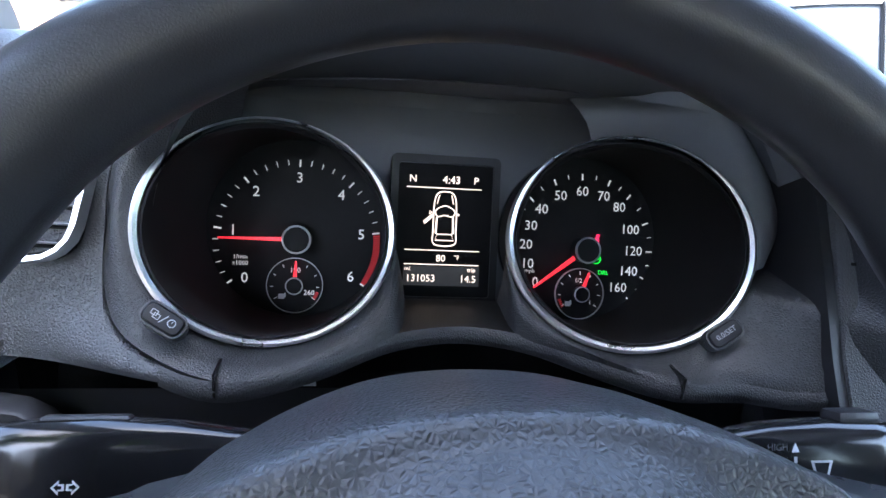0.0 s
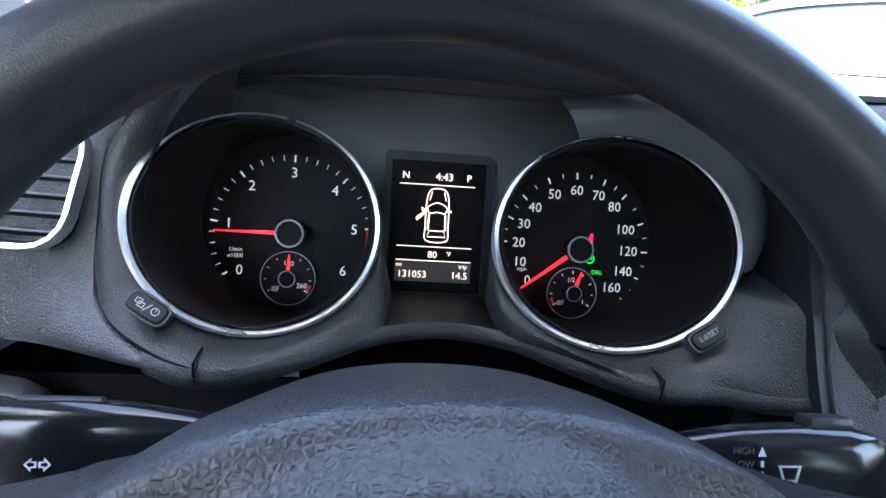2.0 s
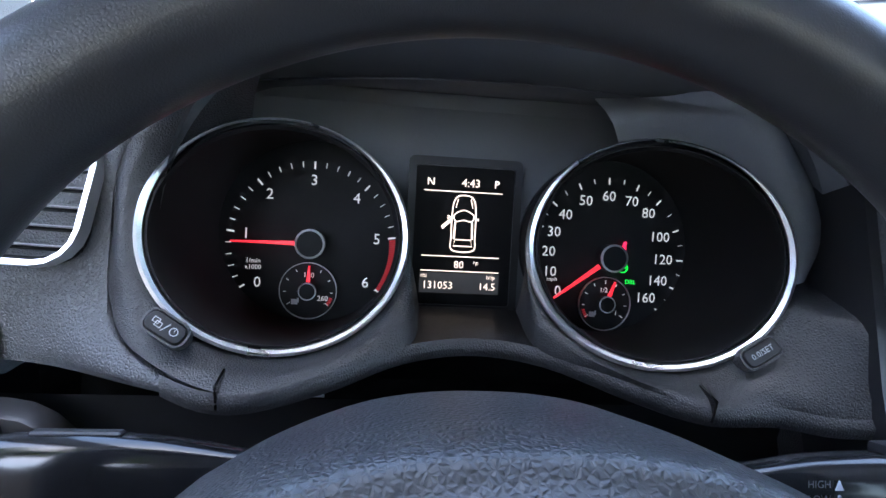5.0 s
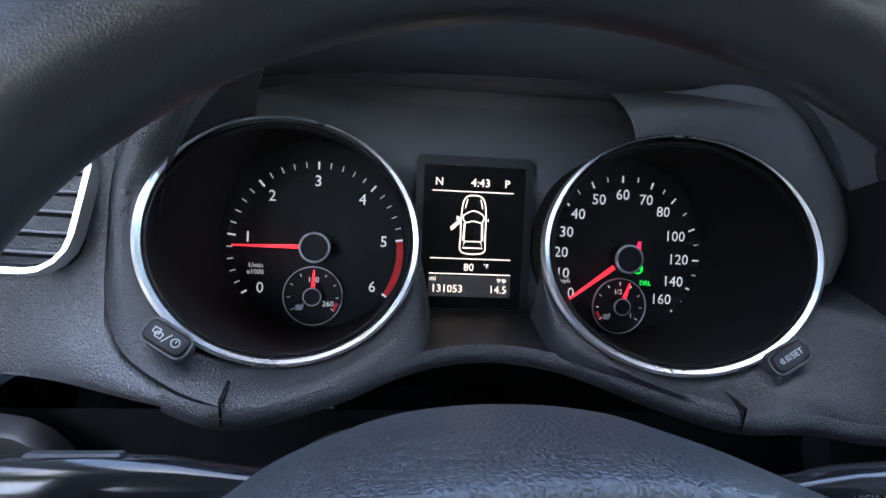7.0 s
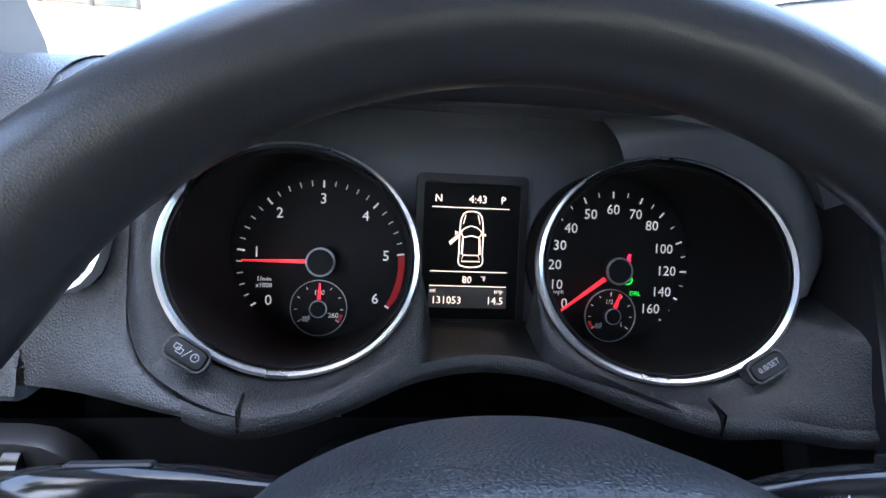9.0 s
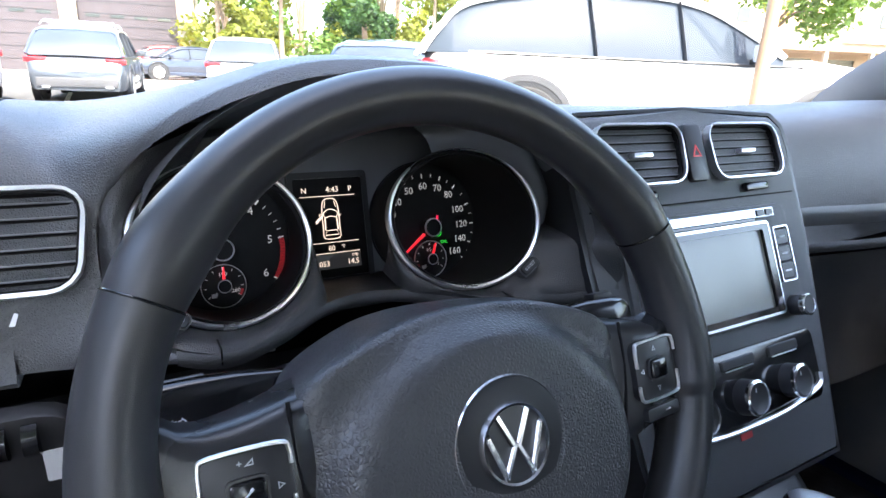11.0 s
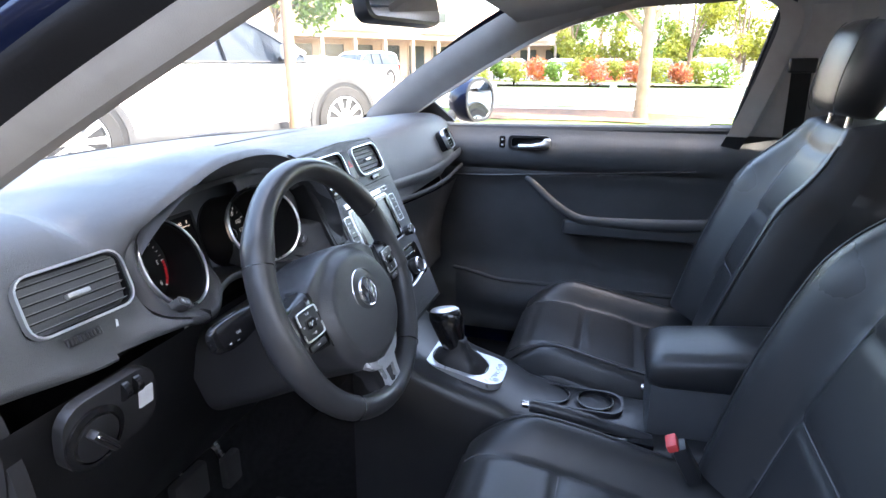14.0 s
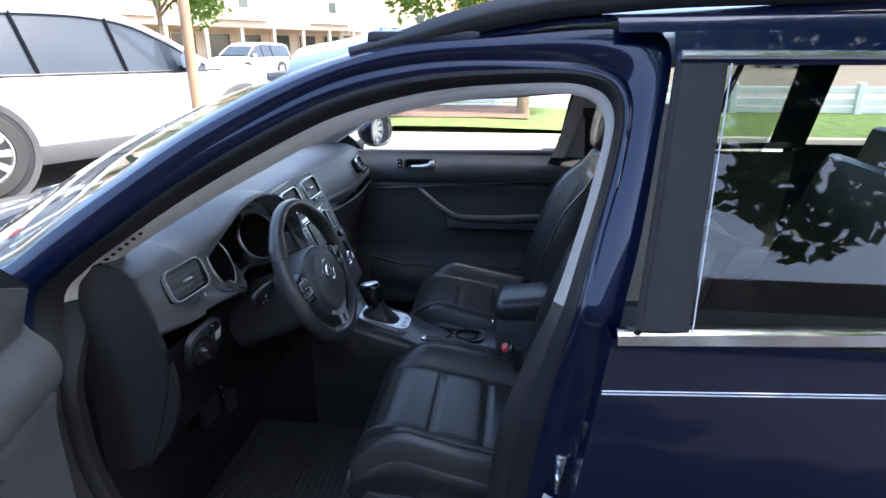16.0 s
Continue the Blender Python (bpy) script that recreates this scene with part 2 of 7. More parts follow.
M_CHROME = mat("chrome", (0.86, 0.86, 0.88), 0.16, 1.0, rvary=0.04, vscale=25)
M_RING = mat("bright dial ring", (0.90, 0.90, 0.92), 0.30, 1.0, rvary=0.05, vscale=25)
M_SATIN = mat("satin aluminium", (0.74, 0.75, 0.77), 0.32, 1.0, grain=300, bump=0.00003, rvary=0.06, vscale=18)
M_CARPET = mat("black carpet", (0.012, 0.012, 0.013), 0.95, grain=900, bump=0.002, vary=0.3, vscale=60, spec=0.1)
M_RUBBER = mat("rubber seal", (0.012, 0.012, 0.014), 0.6, grain=300, bump=0.0002, vary=0.2, vscale=12, rvary=0.1, spec=0.3)
M_MAT = mat("ribbed rubber", (0.014, 0.014, 0.015), 0.75, grain=200, bump=0.0005, vary=0.25, vscale=10)
M_PALE = mat("pale grey pillar cloth", (0.36, 0.335, 0.31), 0.9, grain=900, bump=0.0004, vary=0.05, vscale=30, spec=0.2)
M_GREYTRIM = mat("grey pillar trim", (0.34, 0.33, 0.315), 0.8, grain=800, bump=0.0002, vary=0.06, vscale=20)
M_DIAL = mat("dial black", (0.009, 0.0095, 0.011), 0.7, vary=0.15, vscale=30, spec=0.25)
M_MARK = mat("dial white print", (0.74, 0.74, 0.74), 0.5, glow=0.036)
M_NEEDLE = mat("needle red", (0.85, 0.02, 0.035), 0.4, glow=0.09)
M_REDZONE = mat("dial red print", (0.48, 0.015, 0.02), 0.5, glow=0.022)
M_LCD = mat("display glass", (0.005, 0.005, 0.006), 0.6, vary=0.1, vscale=40, spec=0.15)
M_INSERT = mat("silver painted insert", (0.54, 0.55, 0.57), 0.30, 0.45, grain=300, bump=0.00003, rvary=0.05, vscale=18)
M_LCDMARK = mat("display amber white", (1.0, 0.80, 0.66), 0.5, glow=0.11)
M_GREENLAMP = mat("green tell-tale", (0.02, 0.75, 0.06), 0.5, glow=0.10)
M_REDLAMP = mat("red tell-tale", (0.9, 0.02, 0.08), 0.5, glow=0.10)
M_PRINT = mat("grey switch print", (0.55, 0.56, 0.58), 0.6)
M_DIMPRINT = mat("dim grey print", (0.10, 0.10, 0.105), 0.6)
# pale colour paints the sky's glint on the vent slats' front edges
M_SLATGLINT = mat("slat edge with painted glint", (0.13, 0.133, 0.14), 0.45, rvary=0.05)
M_SCREEN = mat("unlit radio screen", (0.17, 0.18, 0.155), 0.22, vary=0.06, vscale=12, rvary=0.05)
M_PAINT = mat("dark blue metallic paint", (0.002, 0.0065, 0.029), 0.28, 0.35, coat=0.7, spec=0.15, vary=0.06, vscale=3, grain=2500, bump=0.00001)
M_BPOST = mat("textured black applique", (0.045, 0.045, 0.047), 0.55, grain=700, bump=0.0002, vary=0.1, vscale=10)
M_PINSTRIPE = mat("pale pinstripe", (0.62, 0.64, 0.70), 0.4, rvary=0.05)
M_RED = mat("red plastic", (0.62, 0.06, 0.06), 0.45, vary=0.1, vscale=60)
M_LABELW = mat("white label", (0.72, 0.72, 0.70), 0.6, vary=0.05, vscale=40)
M_LABELY = mat("yellow label", (0.75, 0.52, 0.05), 0.6)
M_BLIND = mat("pale blind cloth", (0.55, 0.53, 0.50), 0.9, grain=900, bump=0.0003, vary=0.05, vscale=20)
_bl = M_BLIND.node_tree
_tl, _mx = _bl.nodes.new("ShaderNodeBsdfTranslucent"), _bl.nodes.new("ShaderNodeMixShader")
_tl.inputs[0].default_value, _mx.inputs[0].default_value = (0.66, 0.66, 0.67, 1), 0.22
_bl.links.new(_bl.nodes["Principled BSDF"].outputs[0], _mx.inputs[1])
_bl.links.new(_tl.outputs[0], _mx.inputs[2])
_bl.links.new(_mx.outputs[0], _bl.nodes["Material Output"].inputs[0])
M_MIRROR = mat("mirror", (0.86, 0.87, 0.88), 0.02, 1.0)
G_CLEAR = glass("clear pane", (0.96, 0.98, 0.97))
G_TINT = glass("tinted pane", (0.42, 0.46, 0.45))
M_STEEL = mat("bright steel", (0.6, 0.6, 0.6), 0.25, 1.0, rvary=0.08, vscale=40)

# ---- the car's shell ----
XC = 0.355   # the car's middle; the driver sits about x = 0


def side_x(z):
    """The outer skin of the driver's side at a height."""
    return -0.505 + 0.46 * (z - 1.04) if z > 1.04 else -0.505 - 0.035 * math.sin(math.pi * min(1.0, (1.04 - z) / 0.62))


TRIM = [(.40, .45), (.49, .62), (.50, .82), (.497, .985), (.452, 1.045), (.375, 1.100), (.285, 1.157), (.160, 1.228), (-.005, 1.310), (-.165, 1.356), (-.319, 1.375),
        (-.440, 1.376), (-.487, 1.335), (-.473, 1.235), (-.443, 1.12), (-.417, 1.030), (-.383, .933), (-.342, .793), (-.32, .62), (-.30, .46), (-.10, .405), (.20, .40)]
SEAL = [(.43, .40), (.545, .60), (.56, .82), (.555, .99), (.482, 1.073), (.395, 1.140), (.288, 1.222), (.167, 1.298), (.0, 1.381), (-.15, 1.417), (-.317, 1.426),
        (-.465, 1.418), (-.519, 1.375), (-.513, 1.277), (-.479, 1.152), (-.455, 1.04), (-.441, .936), (-.425, .80), (-.40, .62), (-.37, .42), (-.10, .355), (.22, .35)]
RIM = [(.50, .36), (.64, .60), (.67, .82), (.66, 1.0), (.545, 1.085), (.46, 1.150), (.375, 1.208), (.225, 1.305), (.04, 1.395), (-.12, 1.443), (-.30, 1.460),
       (-.48, 1.472), (-.575, 1.45), (-.56, 1.30), (-.535, 1.15), (-.51, 1.04), (-.50, .936), (-.49, .80), (-.47, .62), (-.43, .36), (-.10, .31), (.24, .31)]


def trim_x(y, z):
    return -.372 + .28 * max(0, z - 1.0) - .025 * smooth(-.2, -.45, y) - .05 * smooth(.98, .8, z) * smooth(-.1, .2, y) - .02 * smooth(1.0, .8, z)


def seal_x(y, z):
    return -.455 + .46 * (z - 1.04) if z > 1.04 else -.455 - .012 * smooth(1.04, .7, z)


def rim_x(y, z):
    return -.455 + .43 * (z - 1.04) if z > 1.04 else -.455 - .03 * smooth(1.04, .8, z)


def loop3(loop, fx, n=6):
    return [Vector((fx(p.x, p.y), p.x, p.y)) for p in curve([(y, z, 0) for y, z in loop], n, True)]


LT, LS, LP = loop3(TRIM, trim_x), loop3(SEAL, seal_x), loop3(RIM, rim_x)
A0, B0, N1 = 3 * 6, 15 * 6, len(LT)   # from the foot of the pale trim to its end on the middle pillar


def band(a, b, lo, hi, bulge=0.0, steps=3, out=(-1, 0, 0.3)):
    """A strip between two loops, from point lo to hi, swelling between."""
    n = len(a)
    rows = []
    for s in range(steps + 1):
        t = s / steps
        rows.append([a[i % n].lerp(b[i % n], t) + Vector(out) * bulge * math.sin(math.pi * t) for i in range(lo, hi + 1)])
    return loft(rows, False)


car = thing("station_wagon", "dark blue metallic station wagon with its front door open", "car", Matrix.Translation((XC, 0, 0)))


def shell(name, bm, material, label="", both=True, parent=None, back=0.0):
    """A part of the shell; both: and its twin on the passenger's side, where the closed door's frame lies further back."""
    if both:
        tw = mirrored(bm, XC)
        for v in tw.verts:
            v.co.x += .07 * smooth(1.0, .93, v.co.z) * smooth(.36, .44, v.co.z) * smooth(0, -.2, v.co.y) * (back > 0)
            v.co.y -= back * smooth(-.22, -.36, v.co.y) * smooth(.70, .95, v.co.z)
        part(name, tw, material, parent or car, label, True)
    return part(name, bm, material, parent or car, label, True)


# door aperture: pale trim, dark lower trim, weatherstrip, painted flange
inner = [p.lerp(q, -.20) + Vector((.004, 0, 0)) for p, q in zip(LT, LS)]
lip = [p.lerp(q, 0.20) for p, q in zip(LT, LS)]
deep = [p + (Vector((.020, 0, 0)) if p.y > -.25 else Vector((.012, -.05, 0))) for p in inner]
shell("pillar_trim", band(inner, lip, A0, B0, 0.004), M_PALE, "pale grey cloth-covered pillar trim", back=.078)
shell("lower_pillar_trim", band(inner, lip, B0, 19 * 6, 0.004), M_SMOOTH, "black plastic lower pillar trim", back=.078)
shell("sill_trim", band(inner, lip, 19 * 6, N1 + A0, 0.006), M_RUBBER, "black sill trim")
shell("aperture_return", band(inner, deep, B0, N1 + A0), M_RUBBER, back=.078)
shell("pillar_return", band(inner, deep, A0, B0), M_PALE, back=.078)
seam = [p.lerp(q, .52) + Vector((-.010, 0, .003)) for p, q in zip(lip, LS)]
shell("weatherstrip", band(lip, seam, 0, N1, 0.010, 5), M_RUBBER, "black rubber door seal", back=.078)
shell("aperture_flange", band(seam, LS, 0, N1, 0.004, 3), M_PAINT, back=.078)
shell("door_aperture", band(LS, LP, 0, N1, 0.006, 4), M_PAINT, back=.06)

# side demister louvres in the foot of the driver's pillar trim
for k in range(7):
    a = Vector((-.3605, .440, 1.056)).lerp(Vector((-.3475, .356, 1.1155)), k / 6)
    part("louvre", box((0, 0, 0), (.026, .0065, .004), .001, 1, Matrix.Translation(a) @ Matrix.Rotation(radians(-34), 4, "X") @ Matrix.Rotation(radians(35), 4, "Z")), M_VOID, car, "", True)
# middle pillar's and front pillar's inner faces
def pillar_inner(lo, hi, depth, start=(0.035, 0, 0)):
    rows = [[LT[i] + Vector(start) for i in range(lo, hi)], [LT[i] + Vector(depth) for i in range(lo, hi)]]
    return loft(rows, False)


part("front_pillar_trim", pillar_inner(A0, 9 * 6, (0.050, 0.060, 0.046), (.022, 0, 0)), M_GREYTRIM, car, "grey front pillar trim", True)
part("front_pillar_trim", mirrored(loft([[LT[i] + Vector(d) for i in range(A0, 9 * 6)] for d in ((.006, -.004, 0), (.034, .020, .022), (.050, .052, .044), (.046, .078, .060))], False), XC), M_GREYTRIM, car, "grey front pillar trim", True)
shell("middle_pillar_cover", pillar_inner(12 * 6 - 2, B0 + 1, (0.03, -0.14, 0.0), (.010, -.035, 0)), M_PALE, "pale grey middle pillar cover", back=.078)
shell("lower_pillar_cover", pillar_inner(B0, 19 * 6, (-0.01, -0.14, 0.0), (.010, -.035, 0)), M_SMOOTH, back=.078)

part("rear_pillar_cover", mirrored(loft([[LT[70] + Vector((dx + .035, dy - .078, .12))] + [LT[i] + Vector((dx, dy - .078, 0)) for i in range(12 * 6 - 2, B0 + 1)] for dx, dy in ((.012, -.03), (.020, -.12), (.012, -.25))], False), XC), M_GREYTRIM, car, "grey middle pillar cover", True)

part("pillar_foot", box((1.128, -.665, .90), (.04, .26, .30), .012), M_PANEL, car, "", True)
# outer front pillar and cant rail up to the windscreen and roof
edge = [LP[i] for i in range(A0 - 2, 12 * 6)]
def up_over(p):
    return p + Vector((.06, .03 * smooth(-.1, .1, p.y), .012))


rows = [[p.lerp(up_over(p), t) + Vector((-.004, 0, .004)) * math.sin(math.pi * t) for p in edge] for t in (0, .2, .45, .7, 1)]
part("front_pillar", loft(rows, False), M_PAINT, car, "", True)
part("front_pillar", mirrored(loft([[p.lerp(up_over(p), t) for p in edge] for t in (0, .15, .30, .45)], False), XC), M_PAINT, car, "", True)

# roof panel and headliner
ROOF_EDGE = lambda y: 1.480 + 0.020 * smooth(-.3, -1.0, y) - 0.03 * smooth(-1.5, -2.6, y) - .100 * smooth(-.48, .22, y)
def roof_f(drop, inset):
    def f(u, v):
        y = .075 - 2.6 * v
        x0 = -.275 + inset
        x = x0 + (2 * (XC - x0)) * u
        s = 2 * u - 1
        return Vector((x, y + .10 * (1 - s * s) * (1 - v), ROOF_EDGE(y) - drop + .045 * (1 - s ** 4) + .02 * (1 - s * s)))
    return f



def opened(bm, hole):
    """Leaves out the faces over the roof window."""
    x0, x1, y0, y1 = hole
    bmesh.ops.delete(bm, geom=[f for f in bm.faces if x0 < f.calc_center_median().x < x1 and y0 < f.calc_center_median().y < y1], context="FACES")
    return bm


SUNROOF = (-.03, .74, -.80, -.06)
part("headliner", opened(sheet(roof_f(.075, .0), 32, 52), SUNROOF), M_GREYTRIM, car, "grey cloth headliner", True)
part("roof", opened(sheet(roof_f(0, 0), 32, 52), SUNROOF), M_PAINT, car, "", True)
def cover(drop):
    x0, x1, y0, y1 = SUNROOF[0] - .06, SUNROOF[1] + .06, SUNROOF[2] - .07, SUNROOF[3] + .06
    def f(u, v):
        x, y = x0 + (x1 - x0) * u, y0 + (y1 - y0) * v
        s = (x - XC) / (XC + .275)
        return Vector((x, y, ROOF_EDGE(y) - drop + .045 * (1 - s ** 4) + .02 * (1 - s * s)))
    return sheet(f, 12, 12)


part("roof_window", cover(-.006), glass("smoked roof glass", (.74, .80, .82)), car, "smoked glass roof window", True)
part("roof_blind", cover(.072), M_BLIND, car, "pale translucent roof blind", True)
for sgn in (0, 1):
    rail = curve([(-.262, -.04, 1.434), (-.25, -.16, 1.462), (-.245, -.285, 1.495), (-.24, -.45, 1.518), (-.235, -.80, 1.532), (-.225, -1.9, 1.53), (-.23, -2.15, 1.49)], 8)
    bm = tube(rail, [.010 + .010 * smooth(0, 12, i) for i in range(len(rail))], 10, flat=1.2)
    foot = box((-.25, -.17, 1.458), (.03, .20, .03), .012)
    part("roof_rail", mirrored(join(bm, foot), XC) if sgn else join(bm, foot), M_SMOOTH, car, "black roof rail", True)

# windscreen
def screen(u, v):
    s = 2 * u - 1
    low = Vector((XC + s * .80, 1.02 - .38 * s * s * abs(s) ** .5, 1.015))
    high = Vector((XC + s * .585, .17 - .13 * s * s, 1.418 - .022 * s * s))
    return low.lerp(high, v) + Vector((0, .03, .03)) * math.sin(math.pi * v)


pane = part("windscreen", sheet(screen, 16, 12), G_CLEAR, car, "clear windscreen", True)
pane.visible_shadow = False
part("windscreen_seal", tube([screen(u / 24, 0) for u in range(25)], .008, 6), M_RUBBER, car, "", True)

# bonnet, wings, front end
def bonnet(u, v):
    s = 2 * u - 1
    y0 = 1.04 - .36 * abs(s) ** 2.4
    return Vector((XC + s * (.80 - .06 * v), y0 + (1.78 - y0) * v, 1.0 - .17 * v ** 1.6 - .035 * abs(s) ** 3 - .05 * smooth(.85, 1, v)))


part("bonnet", sheet(bonnet, 20, 16), M_PAINT, car, "", True)
def wing(u, v):
    top = bonnet(0, u)
    return Vector((top.x - .06 * math.sin(v * 1.5), top.y, top.z - (top.z - .35) * v))


shell("wing", sheet(wing, 14, 8), M_PAINT)
part("front_bumper", sheet(lambda u, v: Vector((XC + (2 * u - 1) * .79, 1.78 + .12 * (1 - (2 * u - 1) ** 2) + .05 * v, .78 - .5 * v)), 12, 6), M_PAINT, car, "", True)
part("cowl", sheet(lambda u, v: Vector((XC + (2 * u - 1) * .78, 1.05 - .36 * abs(2 * u - 1) ** 2.4 - .04 * v, .995 + .006 * math.sin(40 * v))), 16, 8), M_SMOOTH, car, "black plastic cowl below the windscreen", True)
for k in (0, 1):
    arm = curve([(-.05 + .62 * k, 1.03, .995), (.15 + .62 * k, 1.05, 1.004), (.45 + .52 * k, 1.04, 1.002)], 6)
    part("wiper", tube(arm, .007, 6), M_SMOOTH, car, "black wiper", True)

# rear door, its frame, glass, bright strips and twin pinstripe
def door_skin(y0, y1, z0, z1, off=0.0, nu=10, nv=10, gap=0.0):
    def f(u, v):
        z = z0 + (z1 - z0) * v
        lean = -.155 * (z - 1.04) + (-.12 * (.95 - z) if z < .95 else 0) * 0
        y = y0 + (y1 - y0) * u + (lean * (1 - u) if gap else 0)
        return Vector((side_x(z) - off, y, z))
    return sheet(f, nu, nv)


BELT = lambda y: 1.032 - .05 * (y + .497)
def belt_strip(y0, y1, z0, z1, off, n=12):
    rings = []
    for i in range(n + 1):
        y = y0 + (y1 - y0) * i / n
        rings.append([Vector((side_x(BELT(y) + dz) - o, y, BELT(y) + dz)) for dz, o in ((z0, off * .3), (z0 + .2 * (z1 - z0), off), (z1 - .2 * (z1 - z0), off), (z1, off * .3), (z1, -.01), (z0, -.01))])
    return loft(rings)


rear = shell("rear_door", door_skin(-.49, -1.42, .36, 1.03, 0, 16, 14, 1), M_PAINT)
shell("rear_door_edge", sheet(lambda u, v: Vector((side_x(.36 + .67 * v) + .05 * u, -.49 - .155 * (.36 + .67 * v - 1.04), .36 + .67 * v)), 2, 12), M_PAINT)
shell("belt_strip", belt_strip(-.495, -1.45, -.012, .012, .010), M_CHROME, "bright chrome belt strip")
for dz in (-.083, -.0875):
    shell("pinstripe", belt_strip(-.478, -1.44, dz, dz + .0011, .003), M_PINSTRIPE, "pale pinstripe")
def applique(u, v):
    z = 1.048 + .372 * v
    y = -.527 - .150 * (z - 1.04) - .068 * u
    return Vector((side_x(z) - .006 - .002 * math.sin(math.pi * u), y, z))


shell("door_post_cover", sheet(applique, 4, 10, .004), M_BPOST, "textured black door post cover")
shell("post_seal", tube([applique(-.06, i / 8) for i in range(9)], .006, 6), M_RUBBER)
shell("post_strip", tube([applique(1.06, i / 8) + Vector((-.004, 0, 0)) for i in range(9)], .0013, 6), M_INSERT, "thin bright strip")
top_strip = [Vector((side_x(1.432) - .004, -.583 - .75 * i / 12, 1.432 - .01 * (i / 12) ** 3)) for i in range(13)]
shell("roof_strip", tube(top_strip, .0075, 8, flat=1.0), M_CHROME, "bright chrome strip over the window")
shell("window_frame_top", sheet(lambda u, v: Vector((side_x(1.418 + .05 * v) + .0, -.575 - .86 * u, 1.418 + .05 * v)), 10, 3), M_PAINT)
rear_pane = sheet(lambda u, v: Vector((side_x(1.045 + .38 * v) + .012, -.60 - .150 * (.38 * v) - (.74 - .0 * v) * u, 1.045 + .38 * v)), 8, 6)
for ob in (part("rear_window", mirrored(rear_pane, XC), G_TINT, car, "tinted rear door window", True), part("rear_window", rear_pane, G_TINT, car, "tinted rear door window", True)):
    ob.visible_shadow = False
shell("window_divider", tube([Vector((side_x(z) + .01, -1.10 - .16 * (z - 1.04), z)) for z in (1.04, 1.2, 1.42)], .012, 6), M_RUBBER)
shell("cant_rail", sheet(lambda u, v: Vector((side_x(1.466) + (-.27 - side_x(1.466)) * v, -.49 - 2.0 * u, 1.466 + .028 * v + .006 * math.sin(math.pi * v) + .012 * u * v)), 16, 5), M_PAINT)
shell("rear_door_lining", sheet(lambda u, v: Vector((side_x(.36 + .70 * v) + .055 + .02 * math.exp(-((v - .8) / .08) ** 2), -.452 - 1.0 * u, .34 + .715 * v)), 10, 14), M_PANEL, "black rear door lining")
# rear quarter: panel below, pillar and tail above
shell("quarter_panel", sheet(lambda u, v: Vector((side_x(.36 + .72 * v) + .04 * u * u, -1.425 - 1.1 * u, .36 + .72 * v)), 8, 10), M_PAINT)
shell("rear_pillar", sheet(lambda u, v: Vector((side_x(1.06 + .37 * v) + .004, -1.36 - .14 * u, 1.06 + .37 * v)), 3, 6), M_PAINT)
shell("tail_pillar", sheet(lambda u, v: Vector((side_x(1.06 + .37 * v) + .03, -2.2 - .32 * u, 1.06 + .37 * v)), 3, 6), M_PAINT)
part("tailgate", sheet(lambda u, v: Vector((XC + (2 * u - 1) * .82 * (1 - .18 * v), -2.53 + .06 * v, .45 + .62 * v)), 8, 6), M_PAINT, car, "", True)
part("underbody", box((XC, -.35, .24), (1.62, 4.2, .08), .02), M_CARPET, car, "", True)
shell("rocker", sheet(lambda u, v: Vector((-.49 + .02 * v - .02 * math.sin(math.pi * v), .62 - 2.0 * u, .36 - .16 * v)), 8, 5), M_PAINT)

# door striker, hinge check and warning sticker on the middle pillar
st = part("striker_plate", box((-.470, -.437, .748), (.010, .030, .075), .004), M_STEEL, car, "", True)
part("striker_loop", tube(curve([(-.470, -.428, .772), (-.505, -.424, .772), (-.512, -.424, .758), (-.505, -.424, .742), (-.470, -.428, .742)], 5), .005, 8), M_STEEL, st, "bright steel striker loop", True)
sk = part("safety_label", sheet(lambda u, v: Vector((-.478 - .004 * v, -.405 - .05 * u - .02 * v + .02, .60 + .085 * v + .03 * (1 - u))), 3, 3), M_LABELW, car, "white and yellow safety label", True)
part("label_panel", sheet(lambda u, v: Vector((-.4805 - .003 * v, -.418 - .022 * u - .008 * v, .628 + .03 * v + .01 * (1 - u))), 1, 1), M_LABELY, sk, "yellow label panel", True)
part("door_switch", join(box((-.50, -.468, .86), (.012, .02, .03), .003), box((-.515, -.468, .86), (.02, .008, .008), .002)), M_SMOOTH, car, "", True)

# road wheels, rear screen, lamps
for wx in (-.385, 2 * XC + .385):
    for wy in (1.16, -1.44):
        s_out = -1 if wx < XC else 1
        M = pose(wx, wy, .318, 0, 90 * s_out, 0)
        wl = part("wheel", lathe([(.205, -.10), (.30, -.105), (.318, -.085), (.318, .085), (.30, .105), (.205, .10)], 40, M), M_RUBBER, car, "black tyre on an alloy rim", True)
        part("rim", join(lathe([(.206, .085), (.200, .06), (.190, .03), (.06, .05), (0, .055)], 40, M), *[box((.125, 0, .062), (.15, .045, .02), .006, 1, M @ pose(0, 0, 0, 0, 0, 72 * i)) for i in range(5)]), M_SATIN, wl, "silver alloy rim", True)
rs = part("rear_screen", sheet(lambda u, v: Vector((XC + (2 * u - 1) * (.66 - .12 * v), -2.47 + .17 * v, 1.06 + .37 * v)), 6, 5), G_TINT, car, "tinted rear screen", True)
rs.visible_shadow = False
for sx in (0, 1):
    lamp = prism(rrect(-.385, .80, .22, .12, .04), 1.70, 1.76, .01, 2, Matrix(((1, 0, 0, 0), (0, 0, 1, 0), (0, 1, 0, 0), (0, 0, 0, 1))))
    part("headlamp", mirrored(lamp, XC) if sx else lamp, M_GLOSS, car, "", True)
